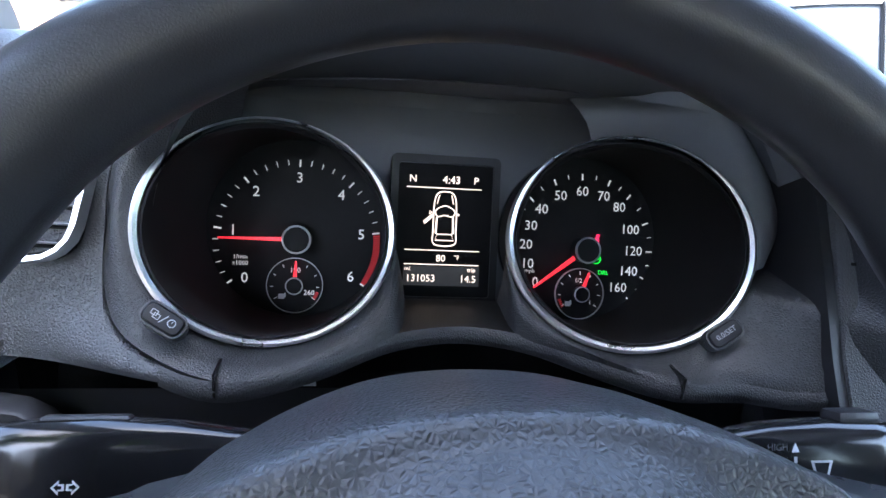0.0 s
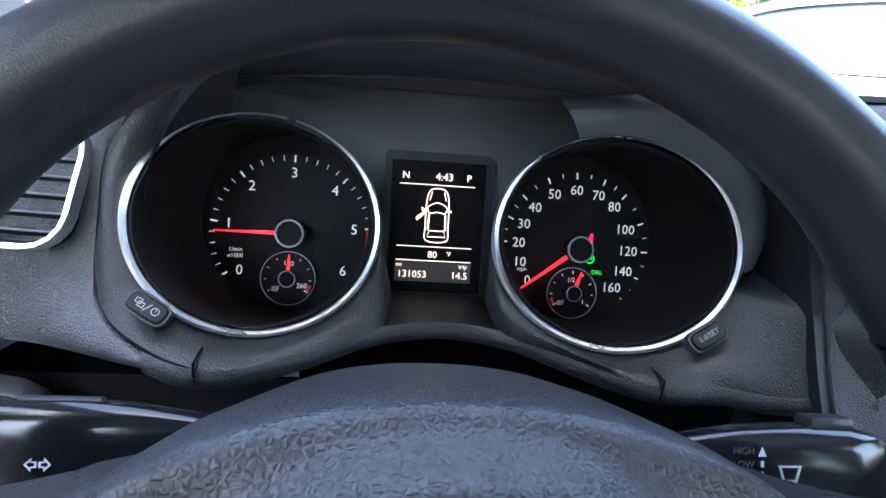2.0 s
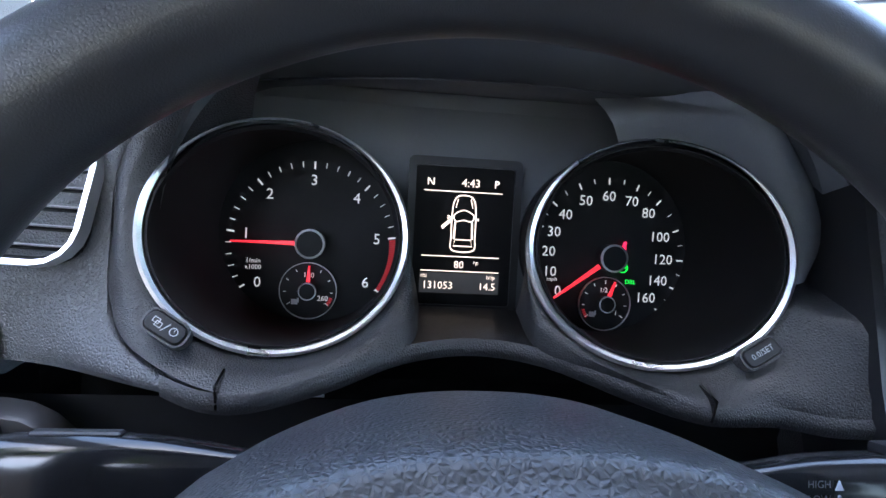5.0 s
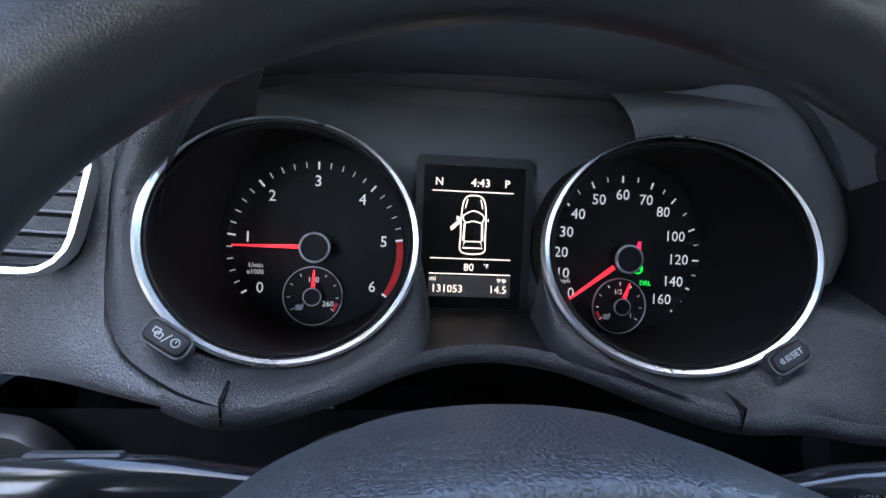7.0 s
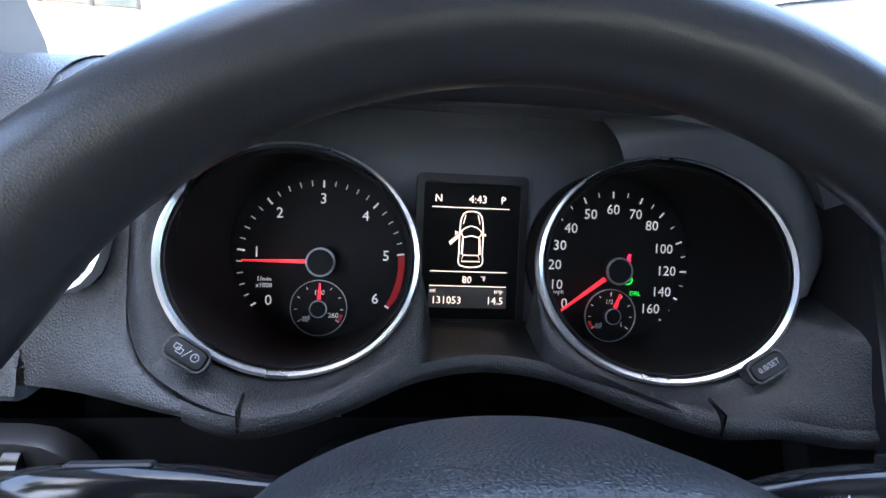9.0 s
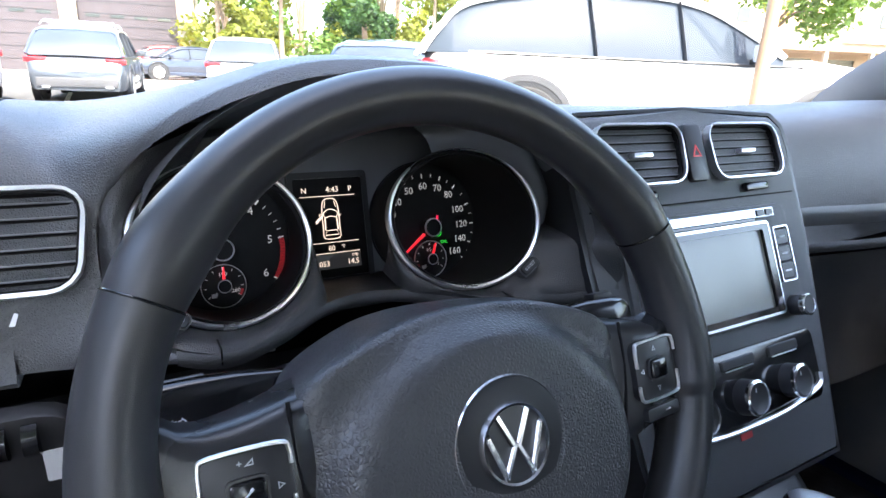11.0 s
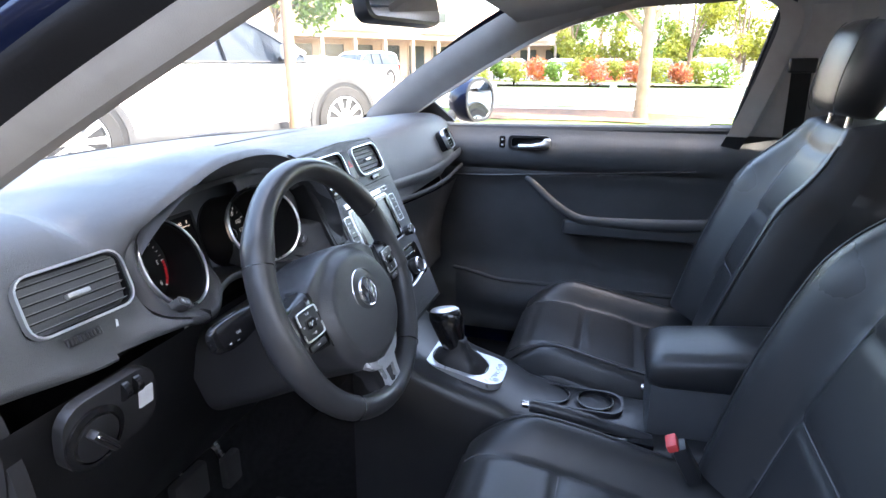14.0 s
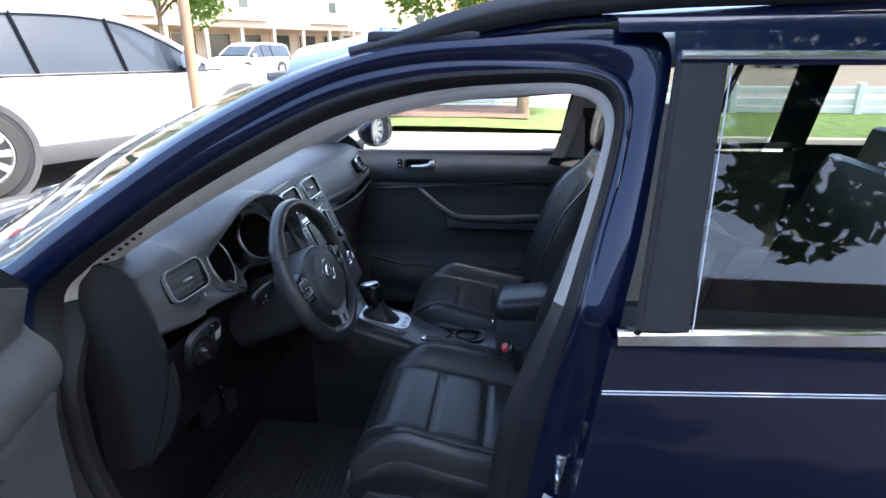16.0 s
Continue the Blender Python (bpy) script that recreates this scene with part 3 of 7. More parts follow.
# floor, tunnel, firewall, far bulkheads
part("floor_pan", box((XC, -.30, .285), (1.46, 2.1, .03), .005), M_CARPET, car, "black carpeted floor", True)
part("firewall", sheet(lambda u, v: Vector((XC + (2 * u - 1) * .82, .52 + .20 * v, .26 + .72 * v)), 6, 6), M_CARPET, car, "", True)
part("load_floor", sheet(lambda u, v: Vector((XC + (2 * u - 1) * .70, -1.55 - .95 * u * 0 - .95 * v, .66)), 4, 4), M_CARPET, car, "", True)
mat_ob = part("floor_mat", box((-.02, .15, .308), (.46, .60, .008), .003), M_MAT, car, "ribbed black rubber floor mat", True)
part("ribs", join(*[box((-.02, -.13 + .018 * i, .314), (.42, .006, .006)) for i in range(32)]), M_MAT, mat_ob, "", True)

# kick panel and footwell side
shell("kick_panel", sheet(lambda u, v: Vector((-.385 + .02 * u, .50 - .0 * v + .28 * u, .32 + .55 * v)), 4, 6), M_CARPET)

# roof fittings: mirror, visor, grab handle
mir = part("rear_view_mirror", prism(rrect(0, 0, .245, .062, .022), -.014, .014, .008, 2, pose(.383, .200, 1.320, 80, 0, -13)), M_SMOOTH, car, "black rear-view mirror", True)
part("mirror_face", prism(rrect(0, 0, .228, .048, .018), .0145, .0155, 0, 2, pose(.383, .200, 1.320, 80, 0, -13)), M_MIRROR, mir, "", True)
part("mirror_stem", tube(curve([(.383, .215, 1.325), (.372, .235, 1.36), (.360, .20, 1.43)], 5), .011, 8), M_SMOOTH, mir, "", True)
part("sun_visor", box((.72, .075, 1.392), (.40, .16, .018), .008, 2), M_PALE, car, "pale sun visor folded up", True)
part("visor", box((.0, .075, 1.392), (.36, .16, .018), .008, 2), M_PALE, car, "pale sun visor folded up", True)
shell("grab_handle", tube(curve([(-.195, -.14, 1.405), (-.175, -.15, 1.385), (-.17, -.22, 1.380), (-.175, -.29, 1.388), (-.195, -.30, 1.408)], 5), .010, 8), M_GREYTRIM, "grey grab handle", True)

# ---- ground, road and planting ----
def ground_z(x, y):
    return .20 * smooth(.9, 2.3, x) * smooth(-3, 0.2, y) * (1 - smooth(7, 12, y)) + .10 * smooth(5, 8.5, x) * (1 - smooth(-3, .2, y))


M_ASPHALT = mat("sunlit asphalt", (0.052, 0.051, 0.050), 0.9, grain=90, bump=0.004, vary=0.16, vscale=0.9)
M_ROAD = mat("worn pale road", (0.30, 0.262, 0.225), 0.88, grain=50, bump=0.002, vary=0.12, vscale=0.5)
M_TANLOT = mat("tan sunlit paving", (0.20, 0.15, 0.105), 0.85, grain=40, bump=0.002, vary=0.12, vscale=0.6)
M_CONCRETE = mat("pale concrete", (0.40, 0.36, 0.31), 0.85, grain=60, bump=0.002, vary=0.1, vscale=1.5)
M_GRASS = mat("mown grass", (0.10, 0.15, 0.025), 0.9, grain=40, bump=0.02, vary=0.35, vscale=5)
M_MULCH = mat("brown mulch", (0.16, 0.085, 0.05), 0.95, grain=50, bump=0.02, vary=0.3, vscale=9)
M_LINE = mat("white road paint", (0.72, 0.72, 0.70), 0.7, vary=0.12, vscale=4)
def axis(lo, hi, near, n):
    """Steps that are fine near 0 and coarse far off."""
    k = [i / n for i in range(n + 1)]
    return [(hi if t > 0 else -lo) * math.copysign(abs(t) ** 2.2, t) if True else 0 for t in [-1 + 2 * q for q in k]]


GX, GY = axis(-160, 320, 0, 160), axis(-120, 320, 0, 160)
gb = bmesh.new()
gv = [[gb.verts.new((x, y, ground_z(x, y) - .005)) for y in GY] for x in GX]
for i in range(len(GX) - 1):
    for j in range(len(GY) - 1):
        gb.faces.new((gv[i][j], gv[i + 1][j], gv[i + 1][j + 1], gv[i][j + 1]))
solid("ground", gb, M_ASPHALT, "sunlit grey asphalt of a parking lot", "ground", kind="structure")


def flat_patch(x0, x1, y0, y1, lift, nu=12, nv=12):
    return sheet(lambda u, v: Vector((x0 + (x1 - x0) * u, y0 + (y1 - y0) * v, ground_z(x0 + (x1 - x0) * u, y0 + (y1 - y0) * v) + lift)), nu, nv)


solid("apron", flat_patch(-30, 12, 20.5, 40, .008, 12, 8), M_CONCRETE, "pale sunlit concrete apron by the garage", "pavement", kind="structure")
solid("far_lot", flat_patch(20.2, 70, -50, 40, .006, 12, 12), M_TANLOT, "pale sunlit lot beyond the road", "pavement", kind="structure")
solid("pavement", flat_patch(2.6, 7.6, -9, 2.2, .006), M_CONCRETE, "pale sunlit concrete beside the car", "pavement", kind="structure")
solid("kerb", box((7.7, -4, .16), (.18, 16, .16), .03, 2), M_CONCRETE, "pale concrete kerb", "kerb", kind="structure")
solid("lawn", join(flat_patch(7.78, 12.6, -12, 4.5, .13), box((10.2, -4, .12), (4.9, 16, .2), .02)), M_GRASS, "strip of bright mown grass", "grass", kind="structure")
solid("mulch_bed", flat_patch(9.0, 11.4, -.6, 2.4, .145, 6, 6), M_MULCH, "brown mulch round the tree", "mulch", kind="structure")
solid("road", flat_patch(12.8, 20, -60, 60, .012, 8, 60), M_ROAD, "pale sunlit road", "road", kind="structure")
for i in range(7):
    solid("bay_line", flat_patch(-6.2 + 2.7 * i, -6.1 + 2.7 * i, 14.2, 19.2, .006, 1, 4), M_LINE, "white parking bay line", "road marking", "parking bay lines")

# ---- trees and shrubs ----


def leaf_material(name, color):
    ma = mat(name, color, 0.55, vary=0.3, vscale=1.2, island=0.45, spec=0.3)
    b = ma.node_tree.nodes["Principled BSDF"]
    b.inputs["Subsurface Weight"].default_value = 0.0
    tl = ma.node_tree.nodes.new("ShaderNodeBsdfTranslucent")
    tl.inputs[0].default_value = (color[0] * 2.0, color[1] * 1.9, color[2] * 1.2, 1)
    mx = ma.node_tree.nodes.new("ShaderNodeMixShader")
    mx.inputs[0].default_value = 0.35
    out = ma.node_tree.nodes["Material Output"]
    ma.node_tree.links.new(b.outputs[0], mx.inputs[1])
    ma.node_tree.links.new(tl.outputs[0], mx.inputs[2])
    ma.node_tree.links.new(mx.outputs[0], out.inputs[0])
    return ma


M_LEAF = leaf_material("green leaves", (0.085, 0.145, 0.030))
M_LEAFY = leaf_material("yellow green leaves", (0.15, 0.17, 0.03))
M_LEAFD = leaf_material("dark green leaves", (0.035, 0.075, 0.022))
M_LEAFR = leaf_material("russet leaves", (0.26, 0.085, 0.045))
M_BARK = mat("grey brown bark", (0.20, 0.145, 0.10), 0.9, grain=25, bump=0.02, vary=0.25, vscale=6)
rng = random.Random(7)


def leaves(blobs, count, size, seed):
    """Many small pointed leaves on the skins of uneven clumps, with gaps between."""
    r = random.Random(seed)
    verts, faces = [], []
    tot = sum(b[3] ** 2 for b in blobs)
    for bx, by, bz, br in blobs:
        for _ in range(int(count * br * br / tot)):
            d = Vector((r.gauss(0, 1), r.gauss(0, 1), r.gauss(0, 1))).normalized()
            k = br * (1 - .45 * r.random() ** 2) * (1 + .18 * math.sin(7 * d.x + bx) * math.cos(6 * d.z + by))
            c = Vector((bx, by, bz)) + d * k
            t = Vector((r.gauss(0, 1), r.gauss(0, 1), r.gauss(-.4, .6))).normalized()
            w = t.cross(d + Vector((r.uniform(-.6, .6), r.uniform(-.6, .6), r.uniform(-.6, .6)))).normalized()
            s = size * r.uniform(.6, 1.35)
            i = len(verts)
            verts += [c - t * s, c + w * s * .55, c + t * s, c - w * s * .55]
            faces.append((i, i + 1, i + 2, i + 3))
    bm = bmesh.new()
    vs = [bm.verts.new(v) for v in verts]
    for f in faces:
        bm.faces.new([vs[q] for q in f])
    return bm


def tree(name, label, m, height, spread, trunk_r, crown_from, seed, material, count=2600, size=.10, conic=False, bark=None):
    r = random.Random(seed)
    tr = thing(name, label, "tree", m, "trees")
    top = height * .8
    path = curve([(0, 0, -.1), (r.uniform(-.05, .05), r.uniform(-.05, .05), height * .25), (r.uniform(-.1, .1), r.uniform(-.1, .1), height * .5), (0, 0, top)], 5)
    bm = tube(path, [trunk_r * (1.25 if i == 0 else 1) * (1 - .75 * i / (len(path) - 1)) for i in range(len(path))], 12)
    blobs = []
    for k in range(16 if not conic else 14):
        f = r.random()
        z = crown_from + (height - crown_from) * f
        lim = spread * ((1 - f) * .95 + .08 if conic else math.sin(math.pi * min(.96, .18 + .82 * f)) ** .7)
        a = r.uniform(0, 2 * math.pi)
        d = lim * r.uniform(.35, .85)
        br = (spread * .30 if not conic else spread * .28 * (1.15 - f)) * r.uniform(.75, 1.2)
        blobs.append((d * math.cos(a), d * math.sin(a), z, br))
        if k < 9 and not conic:
            bm = join(bm, tube(curve([(0, 0, crown_from * .85 + .25 * (z - crown_from) * .6), (d * .45 * math.cos(a), d * .45 * math.sin(a), z - .25 * (z - crown_from)), (d * math.cos(a), d * math.sin(a), z)], 4), [trunk_r * .42 * (1 - .8 * i / 8) for i in range(9)], 6))
    part("trunk", bm, bark or M_BARK, tr, "grey-brown trunk with limbs")
    part("crown", leaves(blobs, count, size, seed), material, tr, "uneven leafy crown", False, 180)
    return tr


M_BARKSUN = mat("tan bark", (0.30, 0.21, 0.13), 0.9, grain=30, bump=0.012, vary=0.25, vscale=5)
street = tree("street_tree", "young street tree with a tan trunk in a mulch bed", pose(9.9, -.50, .25), 5.4, 2.5, .125, 1.45, 3, M_LEAF, 12000, .085, bark=M_BARKSUN)
tree("shade_tree", "broad leafy tree shading the driver's side of the car", pose(-2.1, -3.3, 0), 7.4, 3.0, .17, 3.7, 21, M_LEAF, 12000, .12)
tree("lot_tree", "leafy young tree between the parked cars and the shops", pose(16.0, 10.2, 0), 6.5, 3.0, .11, 2.7, 27, M_LEAF, 8000, .10)
# woodland behind the lot ahead and to the side
t1 = tree("broadleaf_tree", "tall sunlit broadleaf tree at the edge of the lot", pose(6, 33, 0), 10, 3.6, .2, 1.2, 11, M_LEAFY, 4200, .17)
t2 = tree("broadleaf_tree", "dense green broadleaf tree at the edge of the lot", pose(10.5, 35, 0), 11, 3.8, .22, 1.0, 12, M_LEAF, 4200, .17)
t3 = tree("conifer", "pale green conifer at the edge of the lot", pose(8, 30, 0), 8.5, 2.4, .16, .3, 13, M_LEAFY, 3600, .13, True)
t4 = tree("conifer", "dark green conifer at the edge of the lot", pose(12.8, 31, 0), 11, 2.9, .2, .3, 14, M_LEAFD, 3800, .15, True)
for src, spots in ((t1, ((15, 34), (21, 33), (27, 31), (33, 29), (41, 27), (56, 33), (70, 6), (82, -14), (76, -28), (64, -40), (52, 24), (90, 10), (66, 1), (67, -11), (64, -22), (60, -34), (63, -6))), (t2, ((18, 38), (24, 37), (30, 35), (37, 32), (47, 36), (62, 28), (86, -4), (72, -20), (58, -48), (70, -52), (95, -24), (3, 40), (68, -5), (70, -16), (67, -28), (74, 3))), (t3, ((16.5, 30), (23, 29.5), (35, 27), (5.2, 31))), (t4, ((19.5, 32), (28, 30), (14, 38), (60, -30)))):
    for k, (x, y) in enumerate(spots):
        q = copy_thing(src, pose(x, y, 0, 0, 0, 67 * k + 20))
        q.scale = (1 + .08 * (k % 3),) * 2 + (1 + .07 * ((k + 1) % 4),)


def shrub(x, y, r, h, material, label, seed):
    s = thing("shrub", label, "shrub", pose(x, y, ground_z(x, y) + .27), "clipped shrubs")
    part("foliage", leaves([(0, 0, h * .5, r * .75), (r * .35, .1, h * .55, r * .55), (-r * .4, -.1, h * .5, r * .6), (0, r * .35, h * .7, r * .45)], 700, .07, seed), material, s, "", False, 180)
    part("stems", join(*[tube([(0, 0, 0), (.2 * math.cos(a) * r, .2 * math.sin(a) * r, h * .5)], .02, 5) for a in (0, 2, 4)]), M_BARK, s)


hues = ((M_LEAFY, "yellow-green clipped shrub in the planting bed"), (M_LEAF, "green clipped shrub in the planting bed"), (M_LEAFR, "russet clipped shrub in the planting bed"))
solid("planting_bed", join(flat_patch(24.0, 27.0, -4.2, 8.2, .285, 4, 8), box((25.5, 2, .12), (3.2, 12.6, .33), .03)), M_GRASS, "raised planting bed in the lot", "planting bed", kind="structure")
for k in range(15):
    mt, lb = hues[(0, 0, 0, 1, 0, 2, 1, 0, 2, 0, 2, 0, 2, 0, 1)[k]]
    shrub(24.8 + .9 * (k % 2), 7.6 - .82 * k, .56 + .1 * (k % 3), .80 + .12 * (k % 2), mt, lb, 40 + k)

# white rail fence by the grass
M_FENCE = mat("white fence paint", (0.78, 0.78, 0.76), 0.6, vary=0.06, vscale=6)
fence = thing("rail_fence", "white three-rail fence beside the grass", "fence", Matrix.Translation((11.4, -3, .1)))
for k in range(9):
    part("post", box((11.4, 4.75 - 2.37 * k, .48), (.13, .13, .72), .012, 1), M_FENCE, fence, "", True)
for z in (.31, .47, .69):
    part("rail", box((11.4, -4, z), (.04, 17.6, .13), .008, 1), M_FENCE, fence, "", True)

# tan pole in front of the white vehicle
M_POLE = mat("tan painted pole", (0.27, 0.17, 0.10), 0.55, vary=0.12, vscale=8, rvary=0.1)
pole = thing("lamp_pole", "tall tan painted metal pole", "pole", pose(5.0, 3.2, .2))
part("shaft", lathe([(.062, -.05), (.058, .5), (.055, 7.5)], 20), M_POLE, pole)
part("base_plate", box((0, 0, .01), (.24, .24, .03), .006, 1), M_POLE, pole)

# ---- parked vehicles ----
M_WHITECAR = mat("white car paint", (0.72, 0.72, 0.71), 0.28, coat=0.8, vary=0.02, vscale=2)
M_GREYCAR = mat("grey metallic car paint", (0.075, 0.085, 0.10), 0.3, 0.5, coat=0.8, vary=0.04, vscale=2)
M_SILVERCAR = mat("silver car paint", (0.40, 0.40, 0.41), 0.3, 0.4, coat=0.8, vary=0.03, vscale=2)
M_DARKCAR = mat("dark blue car paint", (0.02, 0.028, 0.05), 0.28, 0.3, coat=0.8, vary=0.04, vscale=2)
M_REDCAR = mat("red car paint", (0.55, 0.03, 0.03), 0.3, coat=0.8, vary=0.04, vscale=2)
M_CARGLASS = mat("dark vehicle glass", (0.040, 0.050, 0.064), 0.08, vary=0.12, vscale=0.8, spec=0.16)
M_TYRE = mat("tyre rubber", (0.025, 0.024, 0.024), 0.8, grain=60, bump=0.003, vary=0.2, vscale=8)
M_ALLOY = mat("alloy wheel", (0.60, 0.60, 0.60), 0.3, 0.8, rvary=0.05, vscale=12)
M_CLAD = mat("grey wheel arch cladding", (0.055, 0.055, 0.058), 0.6, vary=0.1, vscale=6)
M_TAIL = mat("red lamp lens", (0.55, 0.015, 0.02), 0.15, coat=0.5, vary=0.1, vscale=10)
M_HEAD = mat("clear lamp lens", (0.55, 0.57, 0.60), 0.1, coat=0.8, vary=0.1, vscale=10)
M_CALIPER = mat("yellow-green brake caliper", (0.55, 0.62, 0.02), 0.4, vary=0.1, vscale=20)


def vehicle(name, label, m, L, W, H, paint, wheel_r=.36, wb=.585, hood=.62, belt=.56, roof=((-.46, .62), (-.36, .93), (-.2, 1.0), (.02, .995), (.14, .93), (.26, .66)), clad=None, fine=True, spokes=10, tail=True, rack=False, caliper=False, mf=.185):
    """A parked vehicle; x ahead, origin on the ground at its middle. Heights as shares of H, lengths as shares of L."""
    v = thing(name, label, "car", m, "parked vehicles")
    b = belt * H
    half = W / 2
    st = []
    for f, top, wk in ((-.5, .40, .86), (-.485, .52, .93), (-.46, belt, .97), (-.30, belt + .01, 1.0), (0, belt, 1.0), (.22, belt - .005, 1.0), (.27, hood + .035 - .03, .99), (.36, hood - .02, .97), (.44, hood - .08, .93), (.485, hood - .16, .86), (.5, .34, .80)):
        zt, hw = top * H, half * wk
        st.append([Vector((f * L, y, z)) for y, z in ((-hw * .92, .16 * H), (-hw * .985, .22 * H), (-hw, .36 * H), (-hw * .99, zt - .06 * H), (-hw * .945, zt - .012 * H), (-hw * .80, zt), (hw * .80, zt), (hw * .945, zt - .012 * H), (hw * .99, zt - .06 * H), (hw, .36 * H), (hw * .985, .22 * H), (hw * .92, .16 * H))])
    # finer stations along the length
    fine_st = []
    for i in range(len(st) - 1):
        for k in range(4):
            a = st[max(i - 1, 0)], st[i], st[i + 1], st[min(i + 2, len(st) - 1)]
            t = k / 4
            fine_st.append([p1 + (p2 - p1) * t for p1, p2 in zip(a[1], a[2])])
    fine_st.append(st[-1])
    part("body", loft(fine_st), paint, v, "", False, 50)
    # cabin: glass volume with roof and pillars
    def cab(f, share, zshare, grow):
        hw = half * share + grow
        return hw
    prof = roof
    rf = [Vector((f * L, 0, z * H)) for f, z in prof]
    cr = curve([tuple(p) for p in rf], 5)
    rings = []
    for p in cr:
        k = (p.z - b) / (H - b)
        hw = half * (.93 - .17 * max(0, k))
        rings.append([Vector((p.x, -half * .93, b - .02)), Vector((p.x, -hw, p.z - .06 * H * max(0, k))), Vector((p.x, -hw * .88, p.z - .012 * H)), Vector((p.x, 0, p.z)), Vector((p.x, hw * .88, p.z - .012 * H)), Vector((p.x, hw, p.z - .06 * H * max(0, k))), Vector((p.x, half * .93, b - .02))])
    part("cabin_glass", loft(rings, False), M_CARGLASS, v, "dark windows", False, 50)
    top = [[q + Vector((0, 0, .012)) for q in r[1:6]] for r in rings]
    lo = next(i for i, r in enumerate(rings) if r[3].z > .90 * H)
    hi = max(i for i, r in enumerate(rings) if r[3].z > .90 * H)
    part("roof", loft([[Vector((q.x, q.y * 1.012, q.z)) for q in r] for r in top[lo:hi + 1]], False), paint, v, "", False, 50)
    for s in (-1, 1):
        # roof edge rails and pillars
        k = 1 if s < 0 else 5
        edge = [r[k] + Vector((0, s * .012, .004)) for r in rings]
        part("window_rail", tube(edge, .030, 6), paint, v)
        for f in (-.17, .0):
            x = f * L
            near = min(rings, key=lambda r: abs(r[0].x - x))
            part("door_pillar", tube([Vector((x + .03, s * half * .935, b)), near[k] + Vector((0, s * .006, 0))], .035, 6, False, .4), M_CARGLASS if not fine else M_SMOOTH, v)
        if fine:
            part("belt_line", tube([(f * L, s * half * .955, b - .005) for f in (-.40, -.2, 0, .2, .235)], .012, 6), M_SMOOTH, v)
            for f in (-.155, .045):
                part("door_handle", tube(curve([(f * L - .11, s * half * .995, .60 * b + .33 * b), (f * L, s * half * 1.02, .60 * b + .335 * b), (f * L + .11, s * half * .995, .60 * b + .34 * b)], 4), .016, 8), paint, v, "body-coloured door handle")
            mr = part("door_mirror", loft([[Vector((mf * L + dx, s * (half * .98 + y), b + .10 + z)) for y, z in rrect(.09, 0, w, h, .04)] for dx, w, h in ((-.05, .17, .12), (-.045, .20, .15), (.03, .20, .15), (.075, .14, .10))]), paint, v, "door mirror")
            part("mirror_foot", box((mf * L, s * half * .97, b + .03), (.08, .12, .05), .015, 2), M_SMOOTH, mr)
            for f in (-.115, .095):
                part("door_gap", tube([(f * L, s * (half + .001), .30 * H), (f * L, s * (half + .001), .45 * H), (f * L + .01, s * half * .99, b - .05)], .004, 4), M_SMOOTH, v)
            part("sill", box((0, s * half * .975, .19 * H), (wb * L * .72, .06, .11 * H), .03, 2), clad or paint, v)
        part("tail_lamp", box((-.468 * L, s * half * .78, .535 * H), (.16, .42 * half, .07 * H), .025, 2), M_TAIL, v, "red tail lamp")
        part("head_lamp", box((.452 * L, s * half * .74, .46 * H), (.18, .36 * half, .08 * H), .04, 3), M_HEAD, v, "headlamp")
        for f in (-wb / 2, wb / 2):
            x = f * L
            A = Matrix(((1, 0, 0, x), (0, 0, s, s * half), (0, 1, 0, wheel_r), (0, 0, 0, 1)))
            # arch: dark well with a cladding lip
            ar = part("arch_lip", lathe([(wheel_r * 1.12, -.10), (wheel_r * 1.12, .012), (wheel_r * 1.27, .016), (wheel_r * 1.30, -.02)], 36, A), clad or M_SMOOTH, v, "wheel arch")
            part("arch_well", lathe([(0, -.10), (wheel_r * 1.14, -.10), (wheel_r * 1.14, .004), (0, .004)], 36, A), M_SMOOTH, v)
            wh = part("wheel", lathe([(wheel_r * .70, -.20), (wheel_r * .97, -.20), (wheel_r, -.15), (wheel_r, .0), (wheel_r * .96, .022), (wheel_r * .72, .026), (wheel_r * .70, .01)], 40, A), M_TYRE, v, "wheel with black tyre")
            rim = [lathe([(wheel_r * .70, .018), (wheel_r * .655, .024), (wheel_r * .63, .0), (wheel_r * .66, -.06)], 40, A), lathe([(0, .012), (wheel_r * .13, .012), (wheel_r * .16, .0)], 20, A)]
            for k in range(spokes):
                a = 2 * math.pi * k / spokes
                rim.append(prism([(wheel_r * .10, -.020), (wheel_r * .66, -.034), (wheel_r * .66, .034), (wheel_r * .10, .020)], -.012, .012, .004, 1, A @ pose(0, 0, 0, 0, 0, math.degrees(a))))
            part("rim", join(*rim), M_ALLOY, wh, "silver spoked rim")
            if caliper:
                part("caliper", box((wheel_r * .36, .02, -.03), (.09, .24, .05), .02, 2, A), M_CALIPER, wh, "yellow-green brake caliper")
    part("rear_plate", box((-.502 * L, 0, .44 * H), (.02, .34, .12), .006, 1), M_LABELW, v, "pale number plate")
    part("rear_screen_wiper", box((-.44 * L, .05, belt * H + .03), (.03, .4, .02), .006, 1), M_SMOOTH, v)
    part("rear_bumper", box((-.495 * L, 0, .26 * H), (.10, W * .80, .12 * H), .03, 2), clad or M_CLAD, v)
    for s in (-1, 1):
        part("exhaust", box((-.512 * L, s * half * .62, .20 * H), (.06, .16, .05), .015, 2), M_CHROME, v)
